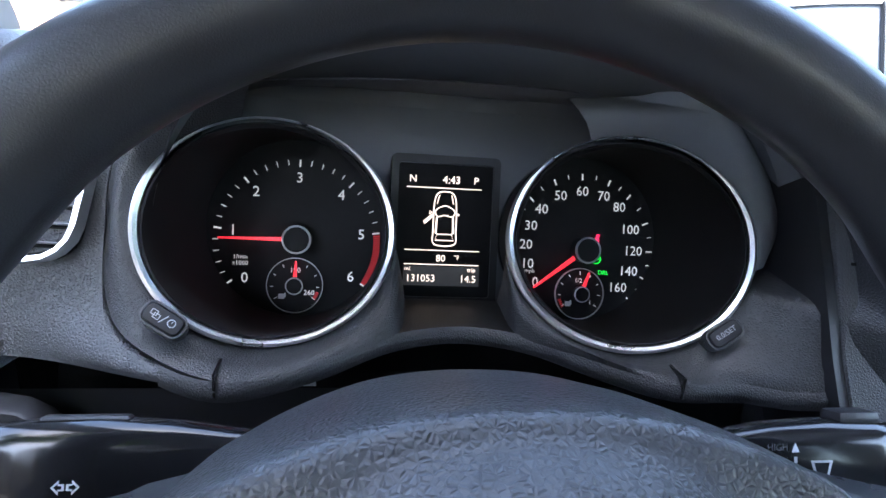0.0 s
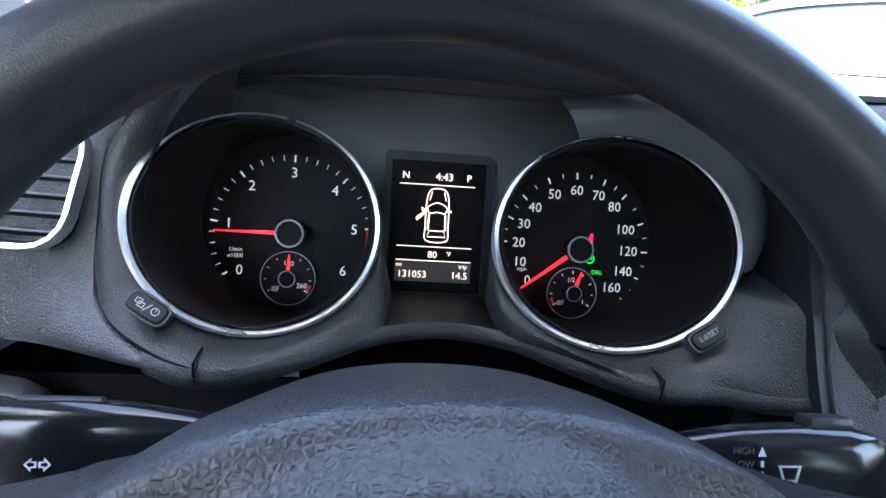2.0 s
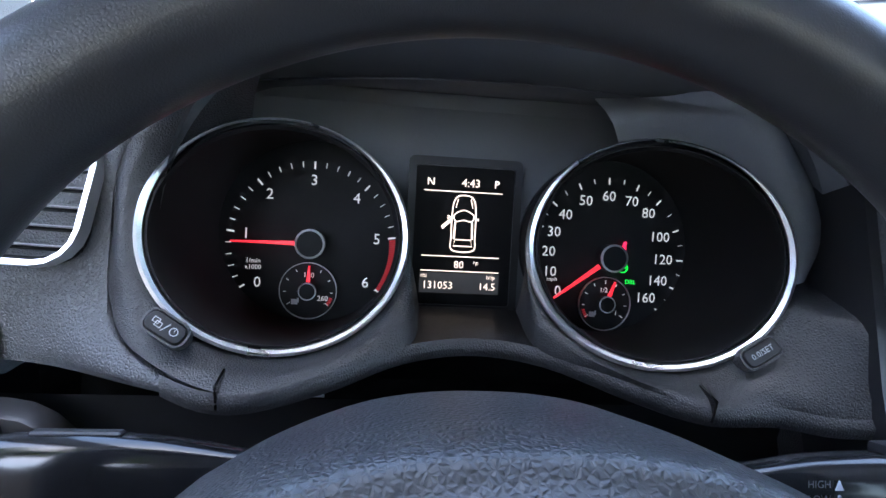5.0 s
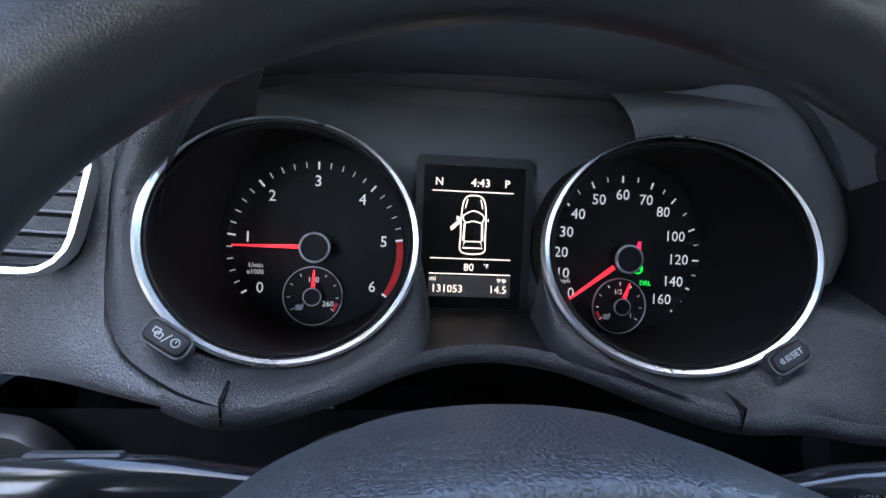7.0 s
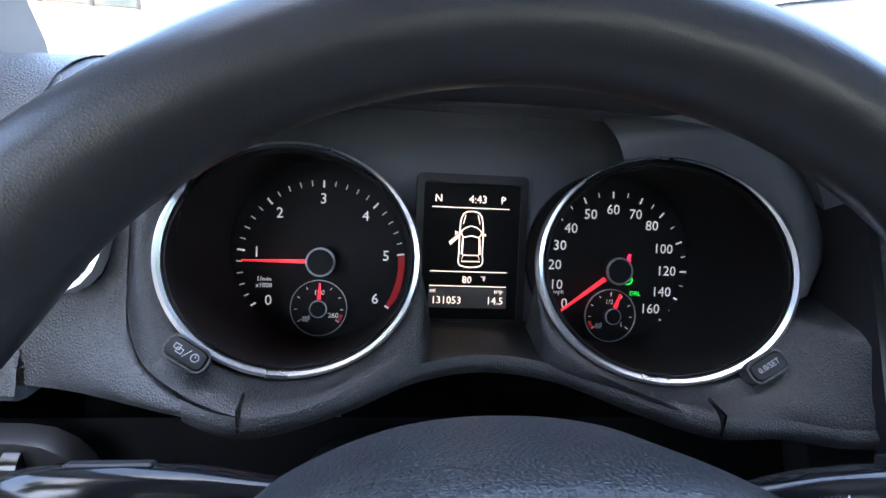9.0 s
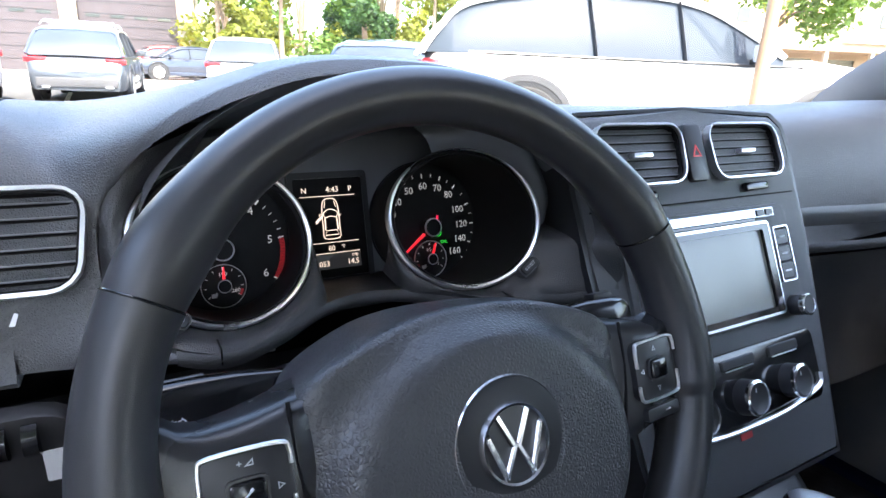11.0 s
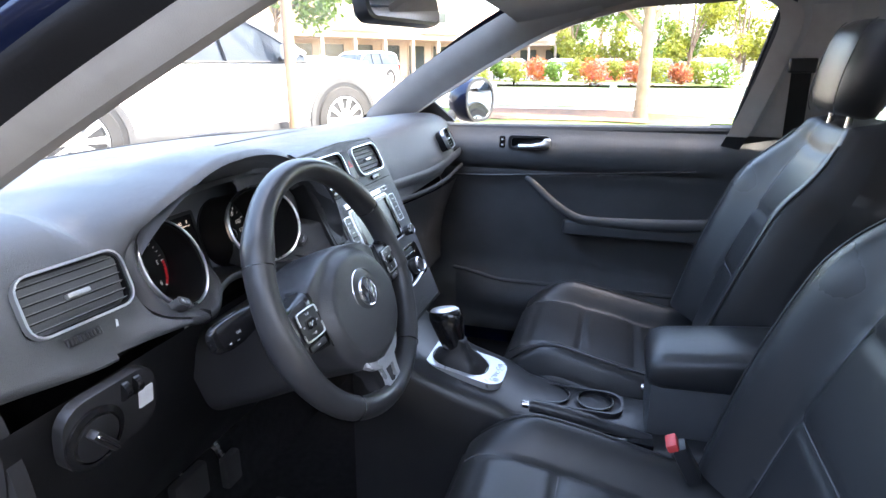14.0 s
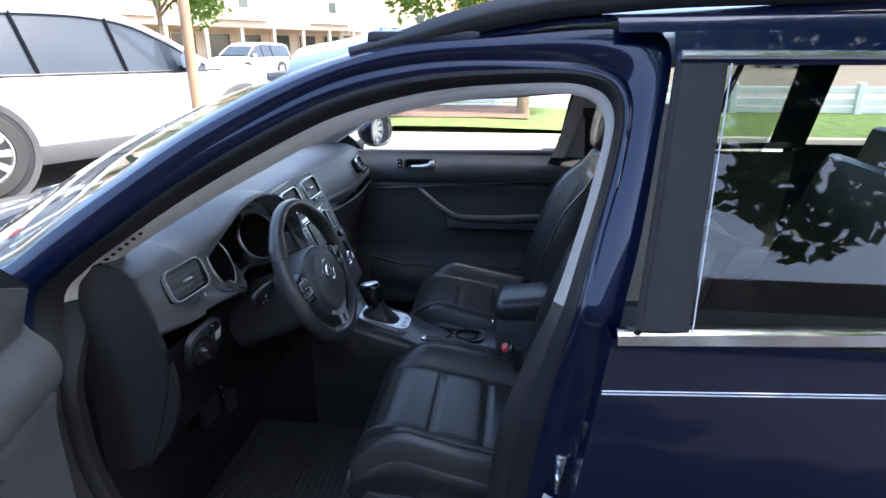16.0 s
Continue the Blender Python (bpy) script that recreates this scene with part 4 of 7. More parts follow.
    if rack:
        for f in (-.26, -.02):
            part("rack_bar", box((f * L, 0, H + .06), (.07, W * .72, .035), .012, 2), M_SATIN, v)
        for s in (-1, 1):
            part("rack_rail", tube([(-.36 * L, s * half * .70, H - .03), (-.30 * L, s * half * .70, H + .035), (.04 * L, s * half * .70, H + .03), (.09 * L, s * half * .70, H - .04)], .018, 6), M_SATIN, v)
    return v


SUVROOF = ((-.475, .60), (-.43, .80), (-.36, .94), (-.2, .995), (-.02, 1.0), (.10, .95), (.27, .64))
vehicle("white_suv", "large white parked sport utility vehicle with alloy wheels", pose(4.91, 4.50, .195, 0, 0, -25.7), 4.93, 1.98, 1.70, M_WHITECAR, .385, .587, .65, .615, ((-.485, .60), (-.455, .74), (-.40, .90), (-.25, .985), (-.08, 1.0), (.03, .955), (.11, .84), (.20, .665)), M_CLAD, True, 10, True, False, True, .14)
vehicle("grey_suv", "grey parked sport utility vehicle with a roof rack", pose(-.15, 17.2, 0, 0, 0, 82), 4.68, 1.90, 1.62, M_GREYCAR, .36, .6, .62, .60, SUVROOF, None, True, 8, True, True)
vehicle("silver_suv", "large silver parked sport utility vehicle", pose(-3.6, 17.4, 0, 0, 0, 112), 5.1, 2.0, 1.78, M_SILVERCAR, .38, .6, .62, .60, SUVROOF, None, True)
vehicle("pale_suv", "pale silver parked electric sport utility vehicle", pose(3.9, 18.6, 0, 0, 0, 74), 4.9, 1.93, 1.63, M_SILVERCAR, .37, .6, .62, .60, SUVROOF, None, True)
vehicle("dark_sedan", "dark blue parked hatchback", pose(4.6, 10.2, .05, 0, 0, 62), 4.5, 1.82, 1.44, M_DARKCAR, .33, .59, .62, .62, ((-.475, .66), (-.38, .90), (-.2, .99), (0, 1.0), (.12, .92), (.26, .68)))
SEDANROOF = ((-.40, .64), (-.27, .92), (-.12, 1.0), (.03, .99), (.13, .90), (.26, .66))
vehicle("black_sedan", "black sedan parked across by the garage", pose(3.4, 29, 0, 0, 0, 190), 4.6, 1.82, 1.42, M_DARKCAR, .33, .59, .62, .64, SEDANROOF)
vehicle("red_sedan", "red sedan parked by the garage", pose(2.6, 31.5, 0, 0, 0, 185), 4.6, 1.82, 1.42, M_REDCAR, .33, .59, .62, .64, SEDANROOF)
vehicle("silver_sedan", "silver sedan parked behind the car", pose(6.2, -6.5, 0.06, 0, 0, 160), 4.6, 1.82, 1.44, M_SILVERCAR, .33, .59, .62, .64, SEDANROOF)
vehicle("white_wagon", "long white parked sport utility vehicle near the shops", pose(31.5, 14.5, 0, 0, 0, 168), 5.4, 2.04, 1.90, M_WHITECAR, .40, .58, .62, .60, ((-.49, .60), (-.47, .80), (-.44, .97), (-.2, 1.0), (.05, .99), (.14, .90), (.25, .66)))
# lot beyond the shrubs
paints = (M_SILVERCAR, M_WHITECAR, M_REDCAR, M_GREYCAR, M_WHITECAR, M_DARKCAR, M_SILVERCAR, M_REDCAR, M_WHITECAR, M_GREYCAR)
words_of = {M_SILVERCAR: "silver", M_WHITECAR: "white", M_REDCAR: "red", M_GREYCAR: "grey", M_DARKCAR: "dark blue"}
for k, (x, y, a) in enumerate(((36, 6.5, 95), (36.5, 3.6, 92), (36, .8, 88), (37, -1.9, 90), (36, -4.6, 92), (36.5, 9.4, 90), (52, 12, 80), (53, -12, 100), (52, -16, 92), (50, -21, 95), (56, 16, 90), (58, 20, 88))):
    vehicle("parked_car", "%s sedan parked in the far rows" % words_of[paints[k % 10]], pose(x, y, 0, 0, 0, a + 90), 4.6, 1.84, 1.46, paints[k % 10], .33, .59, .62, .63, SEDANROOF, None, False, 5)

# ---- buildings ----
M_STUCCO = mat("beige wall", (0.360, 0.318, 0.258), 0.85, grain=40, bump=0.003, vary=0.06, vscale=0.8)
M_SHUTTER = mat("dark garage door", (0.040, 0.032, 0.036), 0.6, vary=0.08, vscale=2)
M_BRICK = mat("red brown brick", (0.33, 0.17, 0.12), 0.85, grain=30, bump=0.004, vary=0.2, vscale=9, island=0.25)
M_MORTAR = mat("mortar", (0.40, 0.36, 0.32), 0.9, vary=0.1, vscale=8)
M_SHINGLE = mat("brown roof shingles", (0.42, 0.25, 0.16), 0.9, grain=12, bump=0.02, vary=0.16, vscale=3)
M_WHITEWALL = mat("cream clapboard", (0.42, 0.35, 0.275), 0.8, grain=8, bump=0.005, vary=0.05, vscale=2)
M_SHOPGLASS = mat("shop window glass", (0.05, 0.06, 0.06), 0.08, vary=0.2, vscale=0.5)
M_SIGN = mat("blue green sign", (0.05, 0.16, 0.20), 0.5, vary=0.1, vscale=8)
garage = thing("service_garage", "beige service garage with dark roller doors", "building", pose(-2.4, 36, 0, 0, 0, -3))
part("wall", box((-2.0, 2.0, 4.5), (19, 4, 9), .03, 1), M_STUCCO, garage)
for x in (-1.15, 4.15):
    d = part("garage_door", box((x, -.06, 2.35), (4.5, .10, 4.9), .02, 1), M_SHUTTER, garage, "dark panelled garage door")
    for k in range(8):
        part("panel_joint", box((x, -.115, .55 + .58 * k), (4.4, .015, .03)), M_SMOOTH, d)
    for k in range(4):
        part("door_pane", box((x - 1.62 + 1.08 * k, -.12, 2.75), (.62, .03, .16), .02, 1), M_SHOPGLASS, d, "small door pane")
for x in (1.5, 6.85):
    part("pier", box((x, -.20, 4.2), (.75, .5, 8.6), .03, 1), M_STUCCO, garage)
for x in (-3.7, 1.85, 6.5):
    part("bollard", lathe([(.09, 0), (.09, 1.15), (.06, 1.22), (0, 1.24)], 16, pose(x, -.8, 0)), M_LABELY, garage, "yellow bollard")
part("plinth", box((-7.5, -.12, 1.0), (7.2, .25, 2.0), .02, 1), M_STUCCO, garage)
# glazed entrance with brick base, near the lot's left edge
entry = thing("glazed_entrance", "glazed shop front over a low brick wall", "building", pose(-10.0, 22.0, 0, 0, 0, 12))
part("brick_base", box((0, 0, .95), (6.2, .35, 1.9), .01, 1), M_MORTAR, entry)
bk = bmesh.new()
cubes = []
for r_ in range(19):
    for c_ in range(26):
        x0 = -3.05 + .235 * c_ + (.118 if r_ % 2 else 0)
        cubes.append(box((x0, -.178, .06 + .098 * r_), (.222, .016, .086)))
part("bricks", join(*cubes), M_BRICK, entry, "red-brown brick facing")["kind"] = "stuff"
part("wall", box((0, .2, 3.6), (6.2, .3, 3.4), .01, 1), M_STUCCO, entry)
part("front_window", box((-.4, -.0, 3.2), (4.4, .1, 2.2), .01, 1), M_SHOPGLASS, entry)
for x in (-2.6, -1.1, .4, 1.8):
    part("mullion", box((x, -.06, 3.2), (.12, .12, 2.3), .01, 1), M_SMOOTH, entry)


def shops(m, n, label):
    """A row of cream shops with gabled fronts and brown roofs."""
    b = thing("shop_row", label, "building", m)
    Ln = 9.0 * n
    part("wall", box((Ln / 2, 4, 2.0), (Ln, 8, 4.0), .03, 1), M_WHITEWALL, b)
    part("roof", prism([(-.8, 3.9), (10.2, 3.9), (4.8, 7.6)], -.6, Ln + .6, 0, 2, Matrix(((0, 0, 1, 0), (1, 0, 0, -.7), (0, 1, 0, 0), (0, 0, 0, 1)))), M_SHINGLE, b, "brown shingle roof")
    part("canopy", box((Ln / 2, -1.5, 3.25), (Ln, 3.0, .35), .04, 1), M_WHITEWALL, b)
    part("fascia", box((Ln / 2, -3.0, 3.65), (Ln, .10, 1.1), .02, 1), M_WHITEWALL, b)
    for k in range(3 * n):
        part("column", box((1.5 + 3 * k, -2.85, 1.55), (.26, .26, 3.1), .02, 1), M_WHITEWALL, b)
        w = part("shop_window", box((1.5 + 3 * k, -.03, 1.5), (1.9, .08, 2.4), .01, 1), M_SHOPGLASS, b, "dark shop window")
        part("window_frame", frame_of(rrect(1.5 + 3 * k, 1.5, 2.1, 2.6, .01, 1), rrect(1.5 + 3 * k, 1.5, 1.9, 2.4, .01, 1), 0, .12, Matrix(((1, 0, 0, 0), (0, 0, -1, 0), (0, 1, 0, 0), (0, 0, 0, 1)))), M_WHITEWALL, w)
    for k in range(n):
        g = part("gable", prism([(-2.3, 3.6), (2.3, 3.6), (0, 6.9)], -.4, 3.4, 0, 2, Matrix(((1, 0, 0, 4.5 + 9 * k), (0, 0, -1, .0), (0, 1, 0, 0), (0, 0, 0, 1)))), M_WHITEWALL, b)
        for s in (-1, 1):
            part("gable_roof", box((s * 1.22, 1.6, 0), (2.9, 4.6, .14), .02, 1, pose(4.5 + 9 * k, -3.5 + 1.5, 5.32, 0, s * 55.1, 0)), M_SHINGLE, g, "brown gable roof")
        part("gable_window", box((4.5 + 9 * k, -3.42, 4.9), (.8, .06, .8), .02, 1), M_SHOPGLASS, g)
    sg = part("shop_sign", box((10.5, -3.08, 3.68), (3.4, .08, .6), .02, 1), M_SIGN, b, "dark shop sign with a plain bar")
    for k in range(7):
        part("sign_mark", box((9.3 + .4 * k, -3.13, 3.68), (.22, .02, .34)), M_LABELW, sg)
    return b


shops(pose(24, 33.0, 0, 0, 0, -28), 4, "cream row of shops with gables and brown roofs")
shops(pose(70, 24.5, 0, 0, 0, -80), 2, "far cream row of shops with gables")
# out-of-view building across the lane on the driver's side, close enough to block sky
side_b = thing("roadside_building", "brown brick building with white-framed windows", "building", pose(-8.2, -1.5, 0, 0, 0, 90))
# the wall's dark brown already holds the shade of its side
part("wall", box((0, 0, 2.6), (30, .6, 5.2), .03, 1), mat("brown wall with shade in its colour", (0.10, 0.075, 0.06), 0.85, grain=30, bump=0.004, vary=0.2, vscale=3), side_b)
for k in range(-2, 5):
    w = part("front_window", box((-3.3 + 2.2 * k, .0, 1.9), (1.8, .7, 1.6), .02, 1), M_SHOPGLASS, side_b)
    part("frame_bar", join(box((-3.3 + 2.2 * k, -.36, 1.9), (1.9, .06, .10)), box((-3.3 + 2.2 * k, -.36, 1.9), (.10, .06, 1.7))), M_FENCE, w)

# ---- dashboard ----
dash = thing("dashboard", "black soft-touch dashboard with a hooded instrument recess", "dashboard", Matrix.Translation((XC, .4, .85)))


def dash_profile(x):
    """The dashboard's section at x, from the windscreen's foot over the top and down the face."""
    s = (x - XC) / .74
    far = 1.0 - .36 * abs(s) ** 2.4
    end = smooth(.80, 1.0, abs(s))       # rolls off beside the doors
    back = .05 * end
    fwd, up = .058 * smooth(.30, .80, s), .018 * smooth(.30, .80, s)   # the passenger's end reaches further back
    lift = .014 * smooth(.1, -.1, x)   # the driver's face ends higher
    return [(y - fwd * smooth(.62, .45, y) * smooth(.85, .95, z), z + up * smooth(.62, .45, y)) for y, z in [(far, 1.022), (.82 - .22 * abs(s) ** 2.4, 1.035), (.62, 1.050), (.50, 1.062 - .006 * end), (.435, 1.064 - .008 * end), (.395, 1.056 - .010 * end), (.372, 1.040 - .010 * end),
            (.354 + back * .3, 1.010), (.338 + back * .3, .972), (.326 + back * .4, .930), (.317 + back * .6, .898 + lift), (.322 + back, .880 + 1.3 * lift), (.41, .868 + 1.6 * lift)]]


def dash_piece(x0, x1, n, first=0, last=None):
    rows = []
    for i in range(n + 1):
        x = x0 + (x1 - x0) * i / n
        rows.append([Vector((x, p.x, p.y)) for p in curve([(y, z, 0) for y, z in dash_profile(x)[first:last]], 4)])
    return loft(rows, False)


part("upper_shell", dash_piece(-.362, -.238, 8), M_DASH, dash, "", True)
part("passenger_shell", dash_piece(.235, 1.072, 40), M_DASH, dash, "", True)
part("passenger_shell_edge", dash_piece(.175, .2355, 6, 0, 7), M_DASH, dash, "", True)
part("top_pad", dash_piece(-.246, .25, 22, 0, 3), M_DASH, dash, "", True)

# hood over the instruments: an arch whose inside narrows towards the dials
def arch(wl, wr, top, low, y_top, y_low, n=60, power=2.5):
    out = []
    for i in range(n + 1):
        a = math.pi * (1 - i / n)
        c, s = math.cos(a), math.sin(a)
        x = (wl if c < 0 else wr) * (1 if c > 0 else -1) * abs(c) ** (2 / power)
        k = abs(s) ** (2 / power)
        yl = y_low[0] if c < 0 else y_low[1]
        out.append(Vector((x, yl + (y_top - yl) * smooth(.35, 1, k), low + (top - low) * k)))
    return out


HOOD_LIP = arch(.184, .218, 1.104, .90, .300, (.342, .262))
HOOD_IN = arch(.174, .214, 1.096, .90, .293, (.344, .260))
HOOD_EDGE = arch(.176, .205, 1.086, .90, .322, (.344, .336))
HOOD_BACK = arch(.166, .188, 1.052, .905, .372, (.352, .338), 60, 6)
HOOD_DEEP = arch(.164, .184, 1.045, .905, .425, (.40, .40), 60, 6)


TOP_LINE = ((.30, 1.036), (.372, 1.040), (.395, 1.056), (.435, 1.064), (.50, 1.062), (.62, 1.050), (.72, 1.043))


def top_z(y):
    """Height of the dashboard's top at y."""
    for (ya, za), (yb, zb) in zip(TOP_LINE, TOP_LINE[1:]):
        if y <= yb:
            return za + (zb - za) * max(0, (y - ya) / (yb - ya))
    return TOP_LINE[-1][1]


def hood_row(t):
    """The hood's skin, flowing back from its lip into the top of the dashboard; its cheeks sink into the face."""
    out = []
    for p in HOOD_LIP:
        y = p.y + (.72 - p.y) * t
        k = smooth(0, 1, t)
        top = Vector((p.x * (1 + .10 * math.sin(math.pi * min(1, t * 1.4))), y, p.z + (top_z(y) - .003 - p.z) * k + .006 * math.sin(math.pi * min(1, t * 3)) * (t < .34)))
        side = Vector((p.x, p.y + (.46 - p.y) * t, min(p.z, 1.044)))
        out.append(side.lerp(top, smooth(1.036, 1.062, p.z)))
    return out


# on the driver's left one skin rolls from the face and the top into the hood's edge
LEFT_EDGE = [p for p in curve([(-.124, .281, .911), (-.150, .287, .917), (-.177, .305, .929), (-.185, .320, .945), (-.187, .334, .972), (-.184, .339, 1.0), (-.172, .334, 1.028), (-.150, .320, 1.055), (-.116, .307, 1.078), (-.081, .301, 1.093)], 5)] + [p for p in HOOD_LIP if -.076 < p.x < .001]
FACE_LINE = ((.3185, .900), (.326, .930), (.338, .972), (.354, 1.010), (.372, 1.040)) + TOP_LINE[2:]


def along(line, v, k):
    """The point of a section at v, counted in y (k 0) or in z (k 1)."""
    for a, b in zip(line, line[1:]):
        if v <= b[k]:
            f = max(0, (v - a[k]) / (b[k] - a[k]))
            return a[0] + (b[0] - a[0]) * f, a[1] + (b[1] - a[1]) * f
    return line[-1]


def left_row(t):
    out = []
    for p in LEFT_EDGE:
        w = min(1, max(0, (p.z - .985) / .118))
        if w == 0:
            y, z = along(FACE_LINE, max(.900, p.z - .004), 1)
        else:
            y, z = along(FACE_LINE, .3425 + .3775 * w ** 1.15, 0)
        k = smooth(.77, 1, w)
        e = Vector((-.246 + (.246 + p.x) * k, y, z - .002 * k))
        size = (e - p).length
        a = Vector((-1, .10, 0)).lerp(Vector((0, 1, .10)), smooth(0, 1, w)).normalized() * size
        b = Vector((-1, 0, 0)).lerp(Vector((0, 1, -.06)), k).normalized() * size
        h = p * (2 * t ** 3 - 3 * t * t + 1) + a * (t ** 3 - 2 * t * t + t) + e * (3 * t * t - 2 * t ** 3) + b * (t ** 3 - t * t)
        y = p.y + (.72 - p.y) * t
        top = Vector((p.x, y, p.z + (top_z(y) - .003 - p.z) * smooth(0, 1, t) + .006 * math.sin(math.pi * min(1, t * 3)) * (t < .34)))
        out.append(h.lerp(top, smooth(.75, 1, w)))
    return out


SKIN = (1, .9, .8, .7, .6, .5, .42, .34, .26, .2, .14, .1, .06, .02)
left_in = [p + Vector((.003, .005, -.002)).lerp(Vector((0, -.007, -.009)), smooth(.985, 1.10, p.z)) for p in LEFT_EDGE]
left_back = [p + Vector((.010, .022, -.003)).lerp(Vector((0, .020, -.012)), smooth(.985, 1.10, p.z)) for p in LEFT_EDGE]
right = range(30, len(HOOD_LIP))
part("instrument_hood", loft([[hood_row(t)[i] for i in right] for t in SKIN] + [[HOOD_LIP[i] for i in right], [HOOD_IN[i] for i in right]], False), M_DASH, dash, "", True, 60)
part("left_hood", loft([left_row(t) for t in SKIN] + [LEFT_EDGE, left_in], False), M_DASH, dash, "", True, 60)
part("left_hood_return", loft([left_in, left_back], False), M_LINING, dash, "", True, 60)
part("hood_shoulder", loft([HOOD_IN, [a.lerp(b, .5) + Vector((0, .005, .004)) for a, b in zip(HOOD_IN, HOOD_EDGE)], HOOD_EDGE], False), M_LINING, dash, "", True, 60)
part("hood_lining", loft([HOOD_EDGE, HOOD_BACK, HOOD_DEEP], False), M_LINING, dash, "matt dark hood lining", True, 60)
# fascia round the dials: from each ring out to the hood, the vent and the lower crest
RING_T = facing(-.1051, .3389, .9733, 25, 15) @ Matrix.Diagonal((1, .915, 1, 1))
RING_S = facing(.0944, .3319, .9758, 25, -15) @ Matrix.Diagonal((1.03, .93, 1, 1))
CREST = curve([(-.190, .330, .952), (-.178, .306, .930), (-.150, .286, .920), (-.118, .281, .914), (-.078, .299, .915), (-.04, .324, .918), (0, .334, .919), (.04, .324, .918), (.078, .297, .915), (.108, .279, .914), (.145, .278, .914), (.172, .270, .914), (.214, .258, .922)], 5)


def collar(ring, bounds):
    """Skin from a ring, or from inner points given with them, out to points given by angle."""
    def edge(a):
        return ring @ Vector((.0690 * math.cos(radians(a)), .0690 * math.sin(radians(a)), -.003))
    out = curve([b[1] for b in bounds], 6)
    inn = curve([b[2] if len(b) > 2 else edge(b[0]) for b in bounds], 6)
    for k in range(len(bounds) - 1):
        if len(bounds[k]) < 3 and len(bounds[k + 1]) < 3:
            for i in range(6):
                inn[6 * k + i] = edge(bounds[k][0] + (bounds[k + 1][0] - bounds[k][0]) * i / 6)
    return loft([[a.lerp(p, t) + Vector((0, -.006, .002)) * math.sin(math.pi * t) for a, p in zip(inn, out)] for t in (0, .12, .35, .65, 1)], False)


part("dial_fascia", collar(RING_T, [(100, (-.110, .335, 1.060)), (130, (-.162, .338, 1.035)), (155, (-.182, .340, 1.005)), (180, (-.186, .334, .972)), (205, (-.184, .320, .945)), (230, (-.166, .298, .926)), (262, (-.118, .281, .914)), (300, (-.070, .304, .916)), (330, (-.036, .327, .918)), (352, (-.030, .36, .925))]), M_FASCIA, dash, "", True, 60)
part("dial_fascia", collar(RING_S, [(82, (.118, .2920, 1.084), (.118, .338, 1.074)), (55, (.160, .280, 1.058), (.146, .337, 1.055)), (30, (.186, .266, 1.026), (.174, .336, 1.022)), (8, (.201, .259, .992), (.190, .335, .996)), (-8, (.209, .257, .966), (.182, .333, .965)), (-18, (.214, .256, .948)), (-42, (.214, .258, .922)), (-58, (.172, .270, .914)), (-70, (.145, .278, .914)), (-95, (.105, .279, .914)), (-125, (.066, .304, .916)), (-150, (.034, .327, .918)), (-172, (.028, .36, .925))]), M_FASCIA, dash, "", True, 60)
part("dial_recess", collar(RING_S, [(112, (.060, .372, 1.051)), (90, (.100, .362, 1.056)), (72, (.128, .345, 1.066)), (55, (.147, .342, 1.052)), (30, (.175, .340, 1.020)), (8, (.191, .338, .994)), (-8, (.184, .336, .965))]), M_LINING, dash, "", True, 60)
mid = [p for p in CREST if -.082 <= p.x <= .082]
part("middle_bridge", loft([[Vector((p.x * .6, .405, .908)) for p in mid], [Vector((p.x * .85, p.y + .030, p.z - .003)) for p in mid], mid], False), M_FASCIA, dash, "", True, 60)
LIP = [p for p in CREST if p.x > -.152]
part("lower_lip", loft([[p + Vector((0, 0, .0005)) for p in LIP], [p + Vector((0, -.003, -.003)) for p in LIP], [p + Vector((0, -.002, -.0095)) for p in LIP], [p + Vector((0, .003, -.012)) for p in LIP], [Vector((p.x, .41, .892)) for p in LIP]], False), M_FASCIA, dash, "", True, 70)
for sx, sy, sz in ((-.124, .2795, .913), (.110, .2775, .912)):
    part("bridge_joint", box((sx, sy + .006, sz + .001), (.0011, .016, .012), 0, 1), M_GLOSS, dash, "", True)
cheek_r = [(.186, .266, 1.026), (.201, .259, .992), (.209, .257, .966), (.214, .256, .948), (.215, .258, .922)]
part("binnacle_side", loft([[Vector(p) for p in cheek_r], [Vector(p) + Vector((.006, .008, 0)) for p in cheek_r], [Vector(p) + Vector((.014, .09, 0)) for p in cheek_r]], False), M_FASCIA, dash, "", True, 60)
part("cluster_housing", box((.012, .448, .971), (.345, .012, .174), .003, 1), M_LINING, dash, "", True)
# black block at the back of the recess, its colour standing in for shade
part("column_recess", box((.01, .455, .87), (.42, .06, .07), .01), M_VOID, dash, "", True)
# knee panel and lower dash, driver's side
def knee(u, v):
    x = -.372 + .607 * u
    return Vector((x, .326 + .09 * v ** 1.5, .884 - .284 * v))


part("knee_panel", sheet(knee, 12, 8, .012), M_SMOOTH, dash, "black knee panel", True)
# dash end cap beside the open door, in a blacker plastic for its shade
cap = [(.53, .99)] + [q for q in dash_profile(-.37)[3:11]] + [(.322, .80), (.35, .69), (.43, .60), (.53, .62)]
cap = [(p.x, p.y) for p in curve([(a, b, 0) for a, b in cap], 3, True)]
for m in (1, 0):
    bm = prism(cap, -.01, .006, 0, 2, Matrix(((0, 0, -1, -.364), (1, 0, 0, 0), (0, 1, 0, 0), (0, 0, 0, 1))))
    part("end_cap", mirrored(bm, XC) if m else bm, M_SMOOTH, dash, "dashboard end cap blackened for its shade", True)
